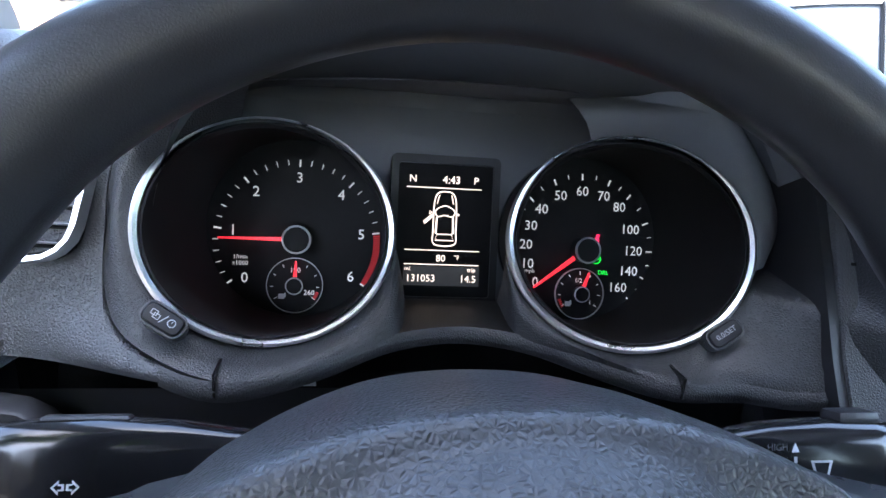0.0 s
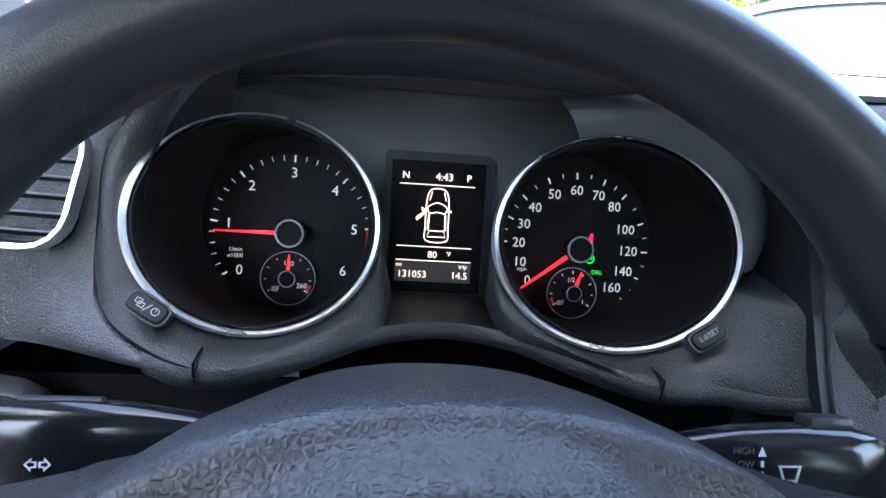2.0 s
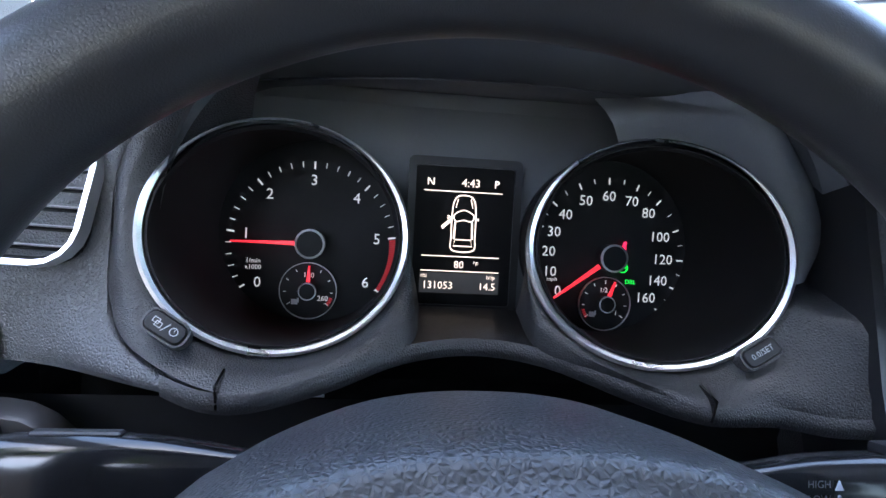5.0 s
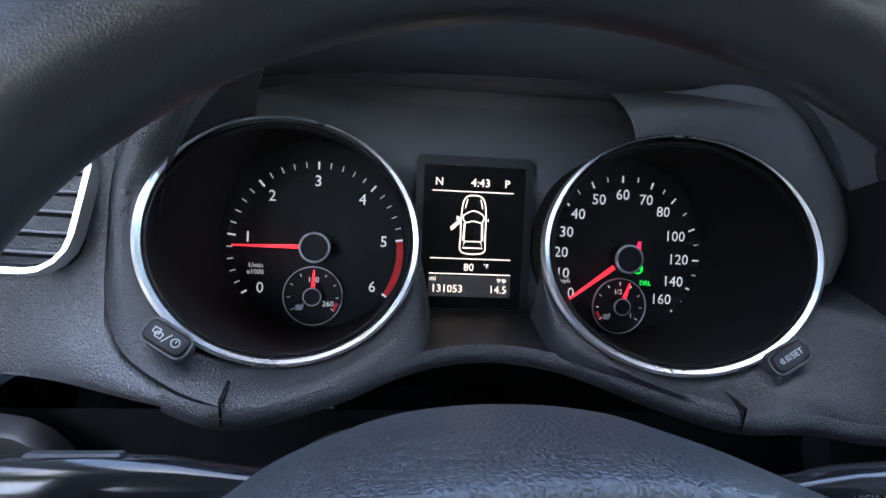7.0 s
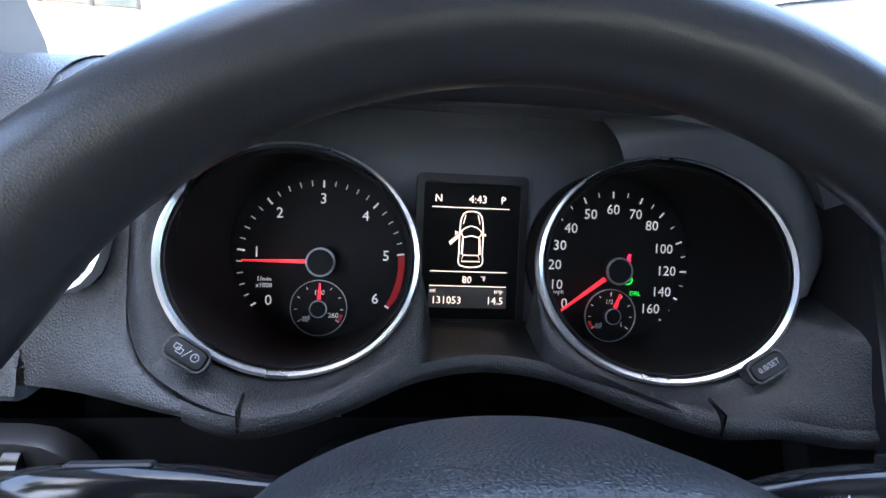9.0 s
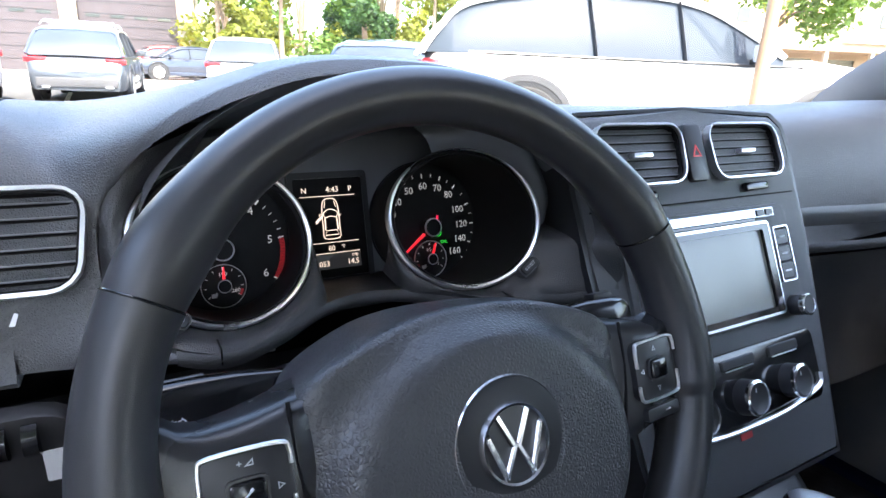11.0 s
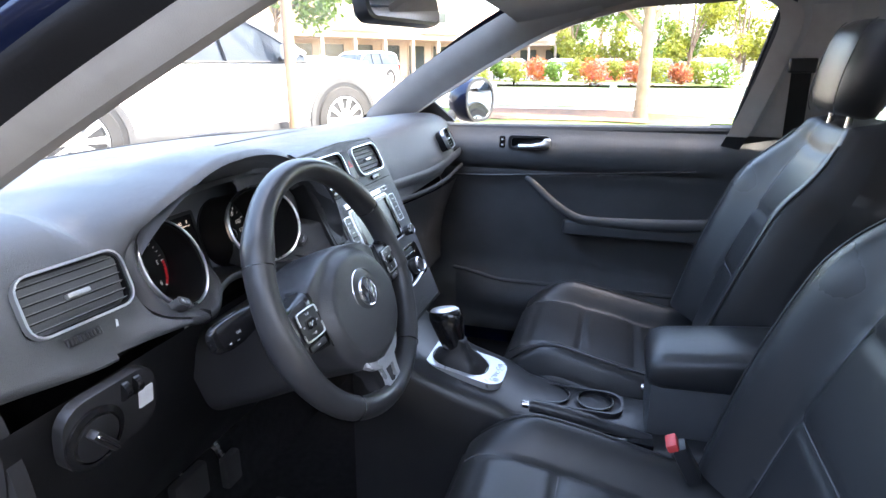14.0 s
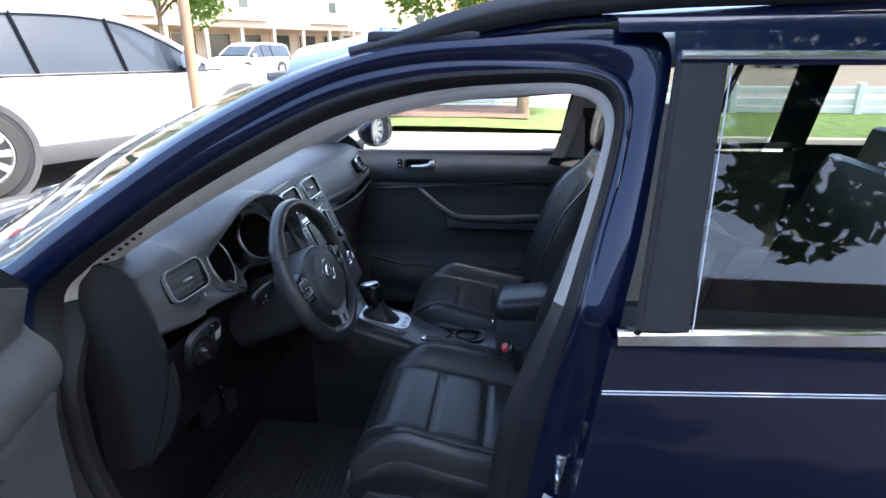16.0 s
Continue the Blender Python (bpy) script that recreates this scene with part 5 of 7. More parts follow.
# defroster seam along the top
for x0, x1 in ((-.02, .38), (.40, .70), (.72, .98)):
    seam_pts = []
    for i in range(13):
        x = x0 + (x1 - x0) * i / 12
        y = .652 - .12 * abs((x - .30) / .72) ** 2.2
        seam_pts.append((x, y, 1.0475 + .018 * smooth(.59, .96, x) * smooth(.62, .45, y) - .05 * (y - .652)))
    part("defroster_slot", tube(curve(seam_pts, 3), .0035, 6, False, .5, (0, 0, 1)), M_VOID, dash, "black defroster slot", True)


def vent(m, w, h, parent, slats=6, skew=0.0, thick=.0055):
    """An air vent in the plane of m: bright rim, dark box, slats, thumb tab."""
    def sk(pts):
        return [(x + skew * y, y) for x, y in pts]
    r = .019
    rim = part("vent_rim", frame_of(sk(rrect(0, 0, w - .009 + thick, h - .009 + thick, r)), sk(rrect(0, 0, w - .009, h - .009, r - .004)), -.004, .005, m, min(.0022, thick * .2)), M_SATIN, parent, "satin silver vent rim", True)
    # vent box and slats take the near-black, so their shade is in the colour
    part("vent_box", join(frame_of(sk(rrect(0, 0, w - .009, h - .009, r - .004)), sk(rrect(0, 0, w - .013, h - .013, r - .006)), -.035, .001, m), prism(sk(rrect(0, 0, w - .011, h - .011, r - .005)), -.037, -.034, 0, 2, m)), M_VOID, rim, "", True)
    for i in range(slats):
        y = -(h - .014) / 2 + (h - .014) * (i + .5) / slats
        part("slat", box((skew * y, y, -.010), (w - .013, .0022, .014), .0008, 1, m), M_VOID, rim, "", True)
        # thin pale bar along the slat's front, a painted glint
        part("slat_edge", box((skew * y, y + .0004, -.0028), (w - .014, .0012, .0012), .0004, 1, m), M_SLATGLINT, rim, "slat edge with painted glint", True)
    part("tab", box((0, -.001, .0015), (.026, .005, .008), .0015, 2, m), M_SATIN, rim, "satin silver thumb tab", True)
    return rim


V1 = facing(-.254, .337, .988, 26, -5)
vent(V1, .128, .072, dash, 6, .10)
vent(facing(.952, .276, 1.012, 26, 8), .110, .066, dash, 6, -.10, .0035)
tw = part("vent_wheel", join(*[box((-.030 + .0042 * i, -.0465, .0005), (.0026, .0075, .006), .0008, 1, V1) for i in range(8)], box((-.015, -.0465, -.001), (.040, .010, .004), .001, 1, V1)), M_SMOOTH, dash, "ridged vent thumbwheel", True)
part("vent_mark", prism([(.020, -.051), (.023, -.051), (.025, -.044), (.023, -.043)], .002, .0026, 0, 2, V1), M_PRINT, dash, "", True)

# passenger side: trim strip, shelf and glovebox
def face_strip(x0, x1, z0, z1, off, bow=0.0):
    def f(u, v):
        x = x0 + (x1 - x0) * u
        s = (x - XC) / .74
        z = z0 + (z1 - z0) * v + .03 * smooth(.5, 1.0, s)
        return Vector((x, .335 - .056 * smooth(.30, .80, s) - off - .004 * math.sin(math.pi * v), z))
    return sheet(f, 16, 4, .004)


part("trim_strip", face_strip(.53, 1.06, .918, .945, .012), M_STRIP, dash, "satin grey trim strip", True)
part("shelf_lip", face_strip(.53, 1.07, .880, .895, .016), M_DASH, dash, "", True)
def glove(u, v):
    x = .525 + .555 * u
    return Vector((x, .325 - .04 * smooth(.30, .80, (x - XC) / .74) + .05 * v + .02 * math.sin(3 * v), .872 - .27 * v))


part("glovebox_lid", sheet(glove, 10, 8, .012), M_PANEL, dash, "black glovebox lid", True)

# light switch, dimmers and sticker left of the column
LSW = facing(-.280, .3110, .846, -8, -2)
sw = part("switch_panel", prism(rrect(.015, .0, .125, .085, .030), -.01, .004, .003, 2, LSW), M_SMOOTH, dash, "black light switch panel", True)
part("switch_ring", lathe([(.034, .003), (.036, .009), (.029, .011), (.028, .004)], 32, LSW @ pose(-.012, -.006, 0)), M_GLOSS, sw, "", True)
part("light_switch", join(lathe([(0, .004), (.027, .004), (.026, .012), (0, .013)], 32, LSW @ pose(-.012, -.006, 0)), box((0, 0, .018), (.044, .011, .014), .004, 2, LSW @ pose(-.012, -.006, 0, 0, 0, -52))), M_SMOOTH, sw, "", True)
part("switch_accent", box((0, 0, .026), (.040, .003, .002), .0008, 1, LSW @ pose(-.012, -.006, 0, 0, 0, -52)), M_CHROME, sw, "bright switch accent", True)
for dx in (.030, .046):
    part("dimmer_wheel", lathe([(0, -.004), (.012, -.004), (.012, .004), (0, .004)], 20, LSW @ pose(dx, .026, .002, 90, 0, 90)), M_GLOSS, sw, "", True)
part("sticker", prism(rrect(.060, .002, .021, .025, .002), .0042, .0048, 0, 2, LSW), M_PRINT, sw, "white printed sticker", True)
part("column_slot", sheet(lambda u, v: Vector((-.13 + .05 * u, .318 - .004 * v, .890 + .007 * v)), 4, 1, .002), M_PRINT, dash, "", True)

# ---- centre stack ----
stack = thing("center_stack", "charcoal centre stack with vents, radio and climate controls", "console", facing(XC, .272, .952, 25))
ST = stack.matrix_basis
outline = [(-.170, .085), (-.166, .110), (-.148, .124), (0, .130), (.148, .124), (.166, .110), (.170, .085), (.166, -.02), (.157, -.12), (.148, -.20), (.142, -.26), (-.142, -.26), (-.148, -.20), (-.157, -.12), (-.166, -.02)]
part("stack_panel", prism(outline, -.09, 0, .008, 3), M_PANEL, stack)
part("stack_rim", frame_of([(x * 1.035, y * 1.02 + .001) for x, y in outline], outline, -.06, -.002, None, .002), M_SMOOTH, stack)
for sx in (-.084, .080):
    rim = vent(ST @ pose(sx, .083, .004), .126, .066, stack, 6, thick=.0045, skew= -.06 if sx > 0 else .06)
hz = part("hazard_switch", prism(rrect(-.003, .083, .028, .060, .005), -.002, .006, .002, 2), M_SMOOTH, stack)
part("hazard_triangle", frame_of([(-.010, .078), (.004, .078), (-.003, .091)], [(-.0075, .0795), (.0015, .0795), (-.003, .088)], .006, .0066), M_RED, hz, "red warning triangle")
part("stack_groove", box((0, .0325, .0002), (.318, .0016, .0012)), M_VOID, stack)
for sx in (-.092, .088):
    part("vent_wheel", prism(rrect(sx, .0425, .040, .009, .004), -.002, .006, .002, 2), M_GLOSS, stack, "ridged vent thumbwheel")
# radio
rad = part("radio", prism(rrect(0, -.041, .262, .124, .010), -.002, .004, .003, 2), M_PANEL, stack, "touch-screen radio, switched off")
part("slot_bar", prism(rrect(.004, .012, .200, .010, .002), .004, .007, .001, 1), M_SATIN, rad, "satin disc slot bar")
part("disc_slot", prism(rrect(-.008, .0055, .150, .0025, .0008), .0042, .0078), M_GLOSS, rad)
scr = part("screen_bezel", frame_of(rrect(0, -.048, .174, .096, .004), rrect(0, -.048, .152, .084, .002), .003, .008, None, .001), M_GLOSS, rad, "gloss black screen bezel")
part("screen_rim", frame_of(rrect(0, -.048, .180, .102, .005), rrect(0, -.048, .174, .096, .004), .003, .007, None, .001), M_SATIN, rad, "satin silver screen rim")
part("screen", prism(rrect(0, -.048, .153, .085, .002), .002, .0045), M_SCREEN, rad, "grey-green unlit screen")
for sx in (-1, 1):
    kf = part("key_frame", frame_of(rrect(sx * .108, -.036, .028, .062, .004), rrect(sx * .108, -.036, .025, .059, .003), .003, .008), M_SATIN, rad, "satin key frame")
    for k in range(3):
        part("radio_key", prism(rrect(sx * .108, -.0170 - .0190 * k, .0235, .0180, .002), .003, .0075, .0012, 1), M_SMOOTH, rad)
        part("key_legend", prism(rrect(sx * .108, -.0170 - .0190 * k, .011, .002, .0004), .0075, .0079), M_PRINT, rad)
    kn = part("radio_knob", lathe([(0, .003), (.0112, .003), (.0112, .019), (.0100, .021), (0, .021)], 28, pose(sx * .108, -.094, 0)), M_SMOOTH, rad)
    part("knob_ring", lathe([(.0113, .016), (.0117, .021), (.0100, .0222), (.0097, .0212)], 28, pose(sx * .108, -.094, 0)), M_CHROME, kn, "chrome knob ring")
for k in range(2):
    part("small_key", prism(rrect(.078 + .016 * k, .012, .013, .007, .001), .0065, .0085, .0006, 1), M_SMOOTH, rad)
# climate controls
cl = part("climate_panel", prism(rrect(0, -.160, .262, .076, .010), -.002, .004, .003, 2), M_GLOSS, stack, "gloss black climate panel")
part("climate_trim", tube(curve([(-.122, -.186, .004), (-.06, -.195, .006), (0, -.197, .006), (.06, -.195, .006), (.122, -.186, .004), (.130, -.172, .004)], 5), .0026, 8), M_SATIN, cl, "satin climate trim")
for sx in (-.083, -.006, .071):
    kn = part("climate_knob", lathe([(0, .003), (.0180, .003), (.0172, .018), (.0148, .020), (0, .017)], 32, pose(sx, -.168, 0)), M_SMOOTH, cl)
    part("knob_ring", lathe([(.0172, .016), (.0176, .0205), (.0152, .0215), (.0149, .0195)], 32, pose(sx, -.168, 0)), M_CHROME, kn, "chrome knob ring")
    part("knob_mark", box((sx, -.159, .0185), (.0013, .007, .001)), M_PRINT, kn)
for sx in (-.083, -.006, .071):
    part("climate_key", prism(rrect(sx, -.133, .052, .010, .002), .003, .0065, .001, 1), M_SMOOTH, cl)
    part("key_line", box((sx, -.139, .0062), (.044, .0012, .001)), M_SATIN, cl)
part("seat_heat_legend", box((-.009, -.206, .0005), (.018, .006, .001)), M_RED, stack, "small red legend")

# ---- instrument cluster ----
DT = 15.5
DIALF = facing(0, .414, .948, DT)       # the dial plate
cluster = thing("instrument_cluster", "instrument cluster with two chrome-ringed dials and a small display", "instrument cluster", DIALF)
DI = DIALF.inverted()
for k, s in (("0", .0098), ("1", .0098), ("2", .0098), ("3", .0098), ("4", .0098), ("5", .0098), ("6", .0098)):
    words("t" + k, k, s)
for k in range(0, 71, 10):
    words("s%d" % k, str(k), .0098)
for k in (80, 100, 120, 140, 160):
    words("s%d" % k, str(k), .0098)
words("rpm", "1/min\nx1000", .0042)
words("mph", "mph", .0042)
words("c100", "190", .0048)
words("c260", "260", .0048)
words("f12", "1/2", .0046)
words("f1", "1", .0048)
for k, b, s in (("N", "N", .0074), ("clock", "4:43", .0078), ("P", "P", .0074), ("temp", "80", .0072), ("degF", "\u00b0F", .0045), ("mi", "mi", .0045), ("trip", "trip", .0045), ("odo", "131053", .0074), ("trp", "14.5", .0074), ("drl", "DRL", .0044)):
    words(k, b, s)
words("set", "0.0/SET", .0050)
words("high", "HIGH", .0062)
words("low", "LOW", .0062)
words("one", "1x", .0062)
set_words()

part("back_plate", prism(rrect(0, .012, .40, .17, .03), -.012, -.004), M_LINING, cluster, "matt black dial plate")
# smooth dark visor between the dials and the rings
RINGF = [facing(-.1051, .3389, .9733, 25, 15) @ Matrix.Diagonal((1, .915, 1, 1)), facing(.0944, .3319, .9758, 25, -15) @ Matrix.Diagonal((1.03, .93, 1, 1))]
for sx, rf, name in ((-.099, RINGF[0], "tachometer"), (.099, RINGF[1], "speedometer")):
    g = part(name, lathe([(0, -.004), (.060, -.004), (.060, -.002), (0, -.002)], 64, pose(sx, .004, 0)), M_DIAL, cluster, "black %s face with white figures" % name)
    # ring and funnel
    R = .0675
    rel = DI @ rf
    ring = lathe([(R - .0035, -.004), (R - .0028, .0008), (R - .0008, .0022), (R + .0010, .0008), (R + .0014, -.006), (R - .0035, -.004)], 96)
    for v in ring.verts:
        r0 = math.hypot(v.co.x, v.co.y)
        k = .26 + .74 * smooth(.92, .30, v.co.y / r0)
        v.co = Vector((v.co.x / r0 * (R + (r0 - R) * k), v.co.y / r0 * (R + (r0 - R) * k), v.co.z * k - .002 * (1 - k)))
    ring.transform(rel)
    part("dial_ring", ring, M_RING, g, "chrome dial ring")
    part("inner_lip", lathe([(R - .0062, -.003), (R - .0050, .0004), (R - .0034, -.0008), (R - .0040, -.006), (R - .0062, -.003)], 96, rel), M_DIAL, g)
    n = 72
    ra = [rel @ Vector(((R - .003) * math.cos(2 * math.pi * i / n), (R - .003) * math.sin(2 * math.pi * i / n), -.002)) for i in range(n)]
    rb = [Vector((sx + .059 * math.cos(2 * math.pi * i / n), .004 + .059 * math.sin(2 * math.pi * i / n), -.001)) for i in range(n)]
    part("dial_wall", loft([[a.lerp(b, t) for a, b in zip(ra, rb)] for t in (0, .5, 1)], True, False), M_DIAL, g)
    hub = part("hub", lathe([(0, 0), (.0092, 0), (.0092, .010), (.0080, .0115), (0, .0115)], 32, pose(sx, 0, 0)), M_DIAL, g)
    part("hub_ring", lathe([(.0092, .0095), (.0095, .0112), (.0084, .0122), (.0082, .0114)], 32, pose(sx, 0, 0)), M_PRINT, hub)

    def polar(r, deg):
        return (sx + r * math.cos(radians(deg)), r * math.sin(radians(deg)))

    def tick(r0, r1, deg, w, material=M_MARK):
        x0, y0 = polar((r0 + r1) / 2, deg)
        part("tick", box((0, 0, 0), (abs(r1 - r0), w, .0004), 0, 1, pose(x0, y0, -.0014, 0, 0, deg)), material, g)

    def needle(cx, cy, deg, r0, r1, w, z):
        bm = prism([(r0, -w), (r0, w), (r1, w * .35), (r1, -w * .35)], z - .0008, z + .0008, 0, 2, pose(cx, cy, 0, 0, 0, deg))
        part("needle", bm, M_NEEDLE, g, "red needle")

    if name == "tachometer":
        # 0 at 213 degrees, 6 at -33: 41 degrees a thousand
        for i in range(31):
            v = i / 5
            deg = 213 - 41 * v
            if v > 5.05:
                continue
            big = i % 5 == 0
            tick(.0500 if big else .0512, .0548, deg, .0011 if big else .0005)
        for k in range(7):
            x, y = polar(.0425, 213 - 41 * k + (4 if k == 0 else 0))
            part("figure", word("t%d" % k, pose(x, y, -.0013)), M_MARK, g)
        tick(.0503, .0548, -33, .0011)
        zone = [polar(.0548, 8 - 41 * i / 16 * 1.0) for i in range(17)] + [polar(.0503, 8 - 41 * i / 16) for i in range(16, -1, -1)]
        for i in range(26):
            d = 6 - 39 * i / 26
            tick(.0505, .0548, d, .0009, M_REDZONE)
        part("unit_legend", word("rpm", pose(sx - .037, -.0135, -.0013)), M_MARK, g)
        needle(sx, 0, 180.5, .010, .0500, .0013, .006)
        cx, cy, nd = sx - .001, -.0325, 88
        gauge_words = (("c100", 0, .0135), ("c260", .0095, -.0065))
    else:
        stops = [(0, 216), (10, 196), (20, 177), (30, 158), (40, 138.5), (50, 115), (60, 92), (70, 69), (80, 49), (100, 23), (120, 0), (140, -22), (160, -43)]
        for v, deg in stops:
            tick(.0503, .0548, deg, .0010)
            x, y = polar(.0420 if v < 100 else .0400, deg)
            part("figure", word("s%d" % v, pose(x, y, -.0013)), M_MARK, g)
        for (a, da), (b, db) in zip(stops, stops[1:]):
            tick(.0516, .0548, (da + db) / 2, .0005)
        part("unit_legend", word("mph", pose(sx - .0385, -.0165, -.0013)), M_MARK, g)
        needle(sx, 0, 216.5, .010, .0500, .0015, .006)
        cx, cy, nd = sx - .001, -.0325, 70
        gauge_words = (("f12", -.001, .0125), ("f1", .0085, -.0085))
        lamp = part("door_tell_tale", prism([(-.0012, -.004), (.0016, -.004), (.0012, .001), (.0016, .004), (-.0004, .004), (-.0016, .0005)], .0, .0005, 0, 2, pose(sx + .0105, .0075, .0012)), M_REDLAMP, g, "red lit tell-tale")
        part("pedal_tell_tale", join(lathe([(.0030, 0), (.0036, 0), (.0036, .0004), (.0030, .0004)], 20, pose(sx + .0105, -.0065, .001)), box((sx + .0105, -.0065, .0012), (.0040, .0012, .0004), 0, 1)), M_GREENLAMP, g, "green lit tell-tale")
        part("light_tell_tale", word("drl", pose(sx + .0175, -.0165, -.0012)), M_GREENLAMP, g, "green lit legend")
    sg = part("small_gauge", lathe([(0, -.001), (.0185, -.001), (.0185, .0006), (0, .0006)], 40, pose(cx, cy, 0)), M_DIAL, g, "small round gauge")
    part("gauge_ring", lathe([(.0186, 0), (.0186, .0018), (.0181, .0018), (.0181, 0)], 48, pose(cx, cy, 0)), M_PRINT, g)
    part("gauge_hub", lathe([(0, 0), (.0056, 0), (.0056, .006), (0, .0065)], 24, pose(cx, cy, 0)), M_DIAL, g)
    part("gauge_hub_ring", lathe([(.0056, .0055), (.0058, .0065), (.0051, .0070), (.0050, .0066)], 24, pose(cx, cy, 0)), M_PRINT, g)
    for k in range(9):
        deg = 215 - 250 * k / 8
        part("tick", box((0, 0, 0), (.0026 if k % 4 == 0 else .0018, .0005, .0004), 0, 1, pose(cx + .0150 * math.cos(radians(deg)), cy + .0150 * math.sin(radians(deg)), .0009, 0, 0, deg)), M_MARK, g)
    for k, dx, dy in gauge_words:
        part("figure", word(k, pose(cx + dx, cy + dy * .75, .0008)), M_MARK, g)
    for k in range(4):
        deg = (-18 - 5 * k) if name == "tachometer" else (198 + 6 * k)
        part("tick", box((0, 0, 0), (.0020, .0010, .0004), 0, 1, pose(cx + .0155 * math.cos(radians(deg)), cy + .0155 * math.sin(radians(deg)), .0009, 0, 0, deg)), M_REDZONE, g)
    part("symbol", join(box((cx - .0085, cy - .0075, .0009), (.004, .0034, .0004)), box((cx - .0062, cy - .0065, .0009), (.0010, .0030, .0004))), M_PRINT, g)
    needle(cx, cy, nd, .006, .0165, .0012, .004)

def clear_backing():
    """A dark shelf above and between the dials, back to the plate."""
    return sheet(lambda u, v: Vector((-.150 + .335 * u, .340 + .095 * v, 1.056 - .012 * abs(2 * u - 1) ** 2)), 12, 4)


# figures sit a little below the middle of the tachometer, and right of the speedometer's
for face, main, small, fig in ((bpy.data.objects["tachometer"], (0, -.0035, 0), (0, -.002, 0), (0, -.005, 0)), (bpy.data.objects["speedometer"], (.003, -.0035, 0), (.003, -.003, 0), (.003, -.0035, 0))):
    for ob in face.children:
        base = ob.name.split(".")[0]
        if base in ("dial_ring", "inner_lip", "dial_wall"):
            continue
        near_small = min((v.co.y for v in ob.data.vertices)) < -.017 and max(abs(v.co.x - (-.100 if face.name == "tachometer" else .098)) for v in ob.data.vertices) < .020
        ob.data.transform(Matrix.Translation(small if near_small else main if base in ("hub", "needle") or "tell" in base else fig))
        for sub_ob in ob.children:
            sub_ob.data.transform(Matrix.Translation(main))
# display between the dials
lc = part("display", prism(rrect(0, .006, .068, .094, .002), -.004, .0012), M_LCD, cluster, "dark display with pale figures")
part("display_bezel", frame_of(rrect(0, .006, .076, .104, .004), rrect(0, .006, .066, .092, .002), -.003, .003, None, .001), M_SMOOTH, cluster)
Z = .0016
for k, x, y in (("N", -.0245, .0435), ("clock", .004, .0435), ("P", .0225, .0435), ("temp", -.002, -.0145), ("degF", .010, -.0135), ("mi", -.0265, -.0225), ("trip", .0215, -.0225), ("odo", -.0165, -.0295), ("trp", .0190, -.0295)):
    part("figure", word(k, pose(x, y, Z)), M_LCDMARK, lc)
for y in (.0375, -.0085, -.0190):
    part("rule", box((-.001, y, Z), (.056, .0006, .0003)), M_LCDMARK, lc)
part("lower_field", box((-.001, -.0275, .0011), (.057, .0145, .0006)), mat("display grey field", (0.05, 0.05, 0.052), 0.4, glow=0.02), lc)
def outline_bar(pts, w=.00045, closed=True):
    return tube([(x, y, Z) for x, y in pts], w, 4, closed)


car_line = curve([(-.0075, -.004, 0), (-.0085, .006, 0), (-.0085, .020, 0), (-.0075, .030, 0), (-.004, .0345, 0), (.004, .0345, 0), (.0075, .030, 0), (.0085, .020, 0), (.0085, .006, 0), (.0075, -.004, 0)], 4, True)
icon = part("car_symbol", outline_bar([(p.x, p.y) for p in car_line]), M_LCDMARK, lc, "pale car outline with an open door")
screen_l = curve([(-.0070, .021, 0), (0, .0245, 0), (.0070, .021, 0), (.0055, .0165, 0), (0, .0175, 0), (-.0055, .0165, 0)], 4, True)
part("symbol_line", outline_bar([(p.x, p.y) for p in screen_l], .0004), M_LCDMARK, icon)
part("symbol_line", outline_bar([(-.0055, .0035), (.0055, .0035), (.0068, -.001), (-.0068, -.001)], .0004), M_LCDMARK, icon)
for sx in (-1, 1):
    part("symbol_line", outline_bar([(sx * .0068, .004), (sx * .0062, .016), (sx * .0058, .016), (sx * .0062, .004)], .0004), M_LCDMARK, icon)
    part("symbol_line", outline_bar([(sx * .006, .026), (sx * .0045, .0325), (sx * .0055, .029)], .0003), M_LCDMARK, icon)
part("symbol_door", prism([(-.0095, .0185), (-.0085, .0165), (-.0150, .0105), (-.0160, .0130)], Z - .0002, Z + .0003), M_LCDMARK, icon)
part("symbol_line", outline_bar([(-.0095, .0195), (-.0115, .0205), (-.0115, .018)], .0004), M_LCDMARK, icon)
part("symbol_line", outline_bar([(.0088, .0185), (.0105, .0190), (.0105, .0175)], .0004), M_LCDMARK, icon)

squeeze = Matrix.Translation((0, .006, 0)) @ Matrix.Diagonal((.94, .94, 1, 1)) @ Matrix.Translation((0, -.006, 0))
for ob in (*lc.children, *icon.children):
    ob.data.transform(squeeze)
# dark backing between the two dials
part("surround", clear_backing(), M_LINING, cluster, "dark cluster surround", True)
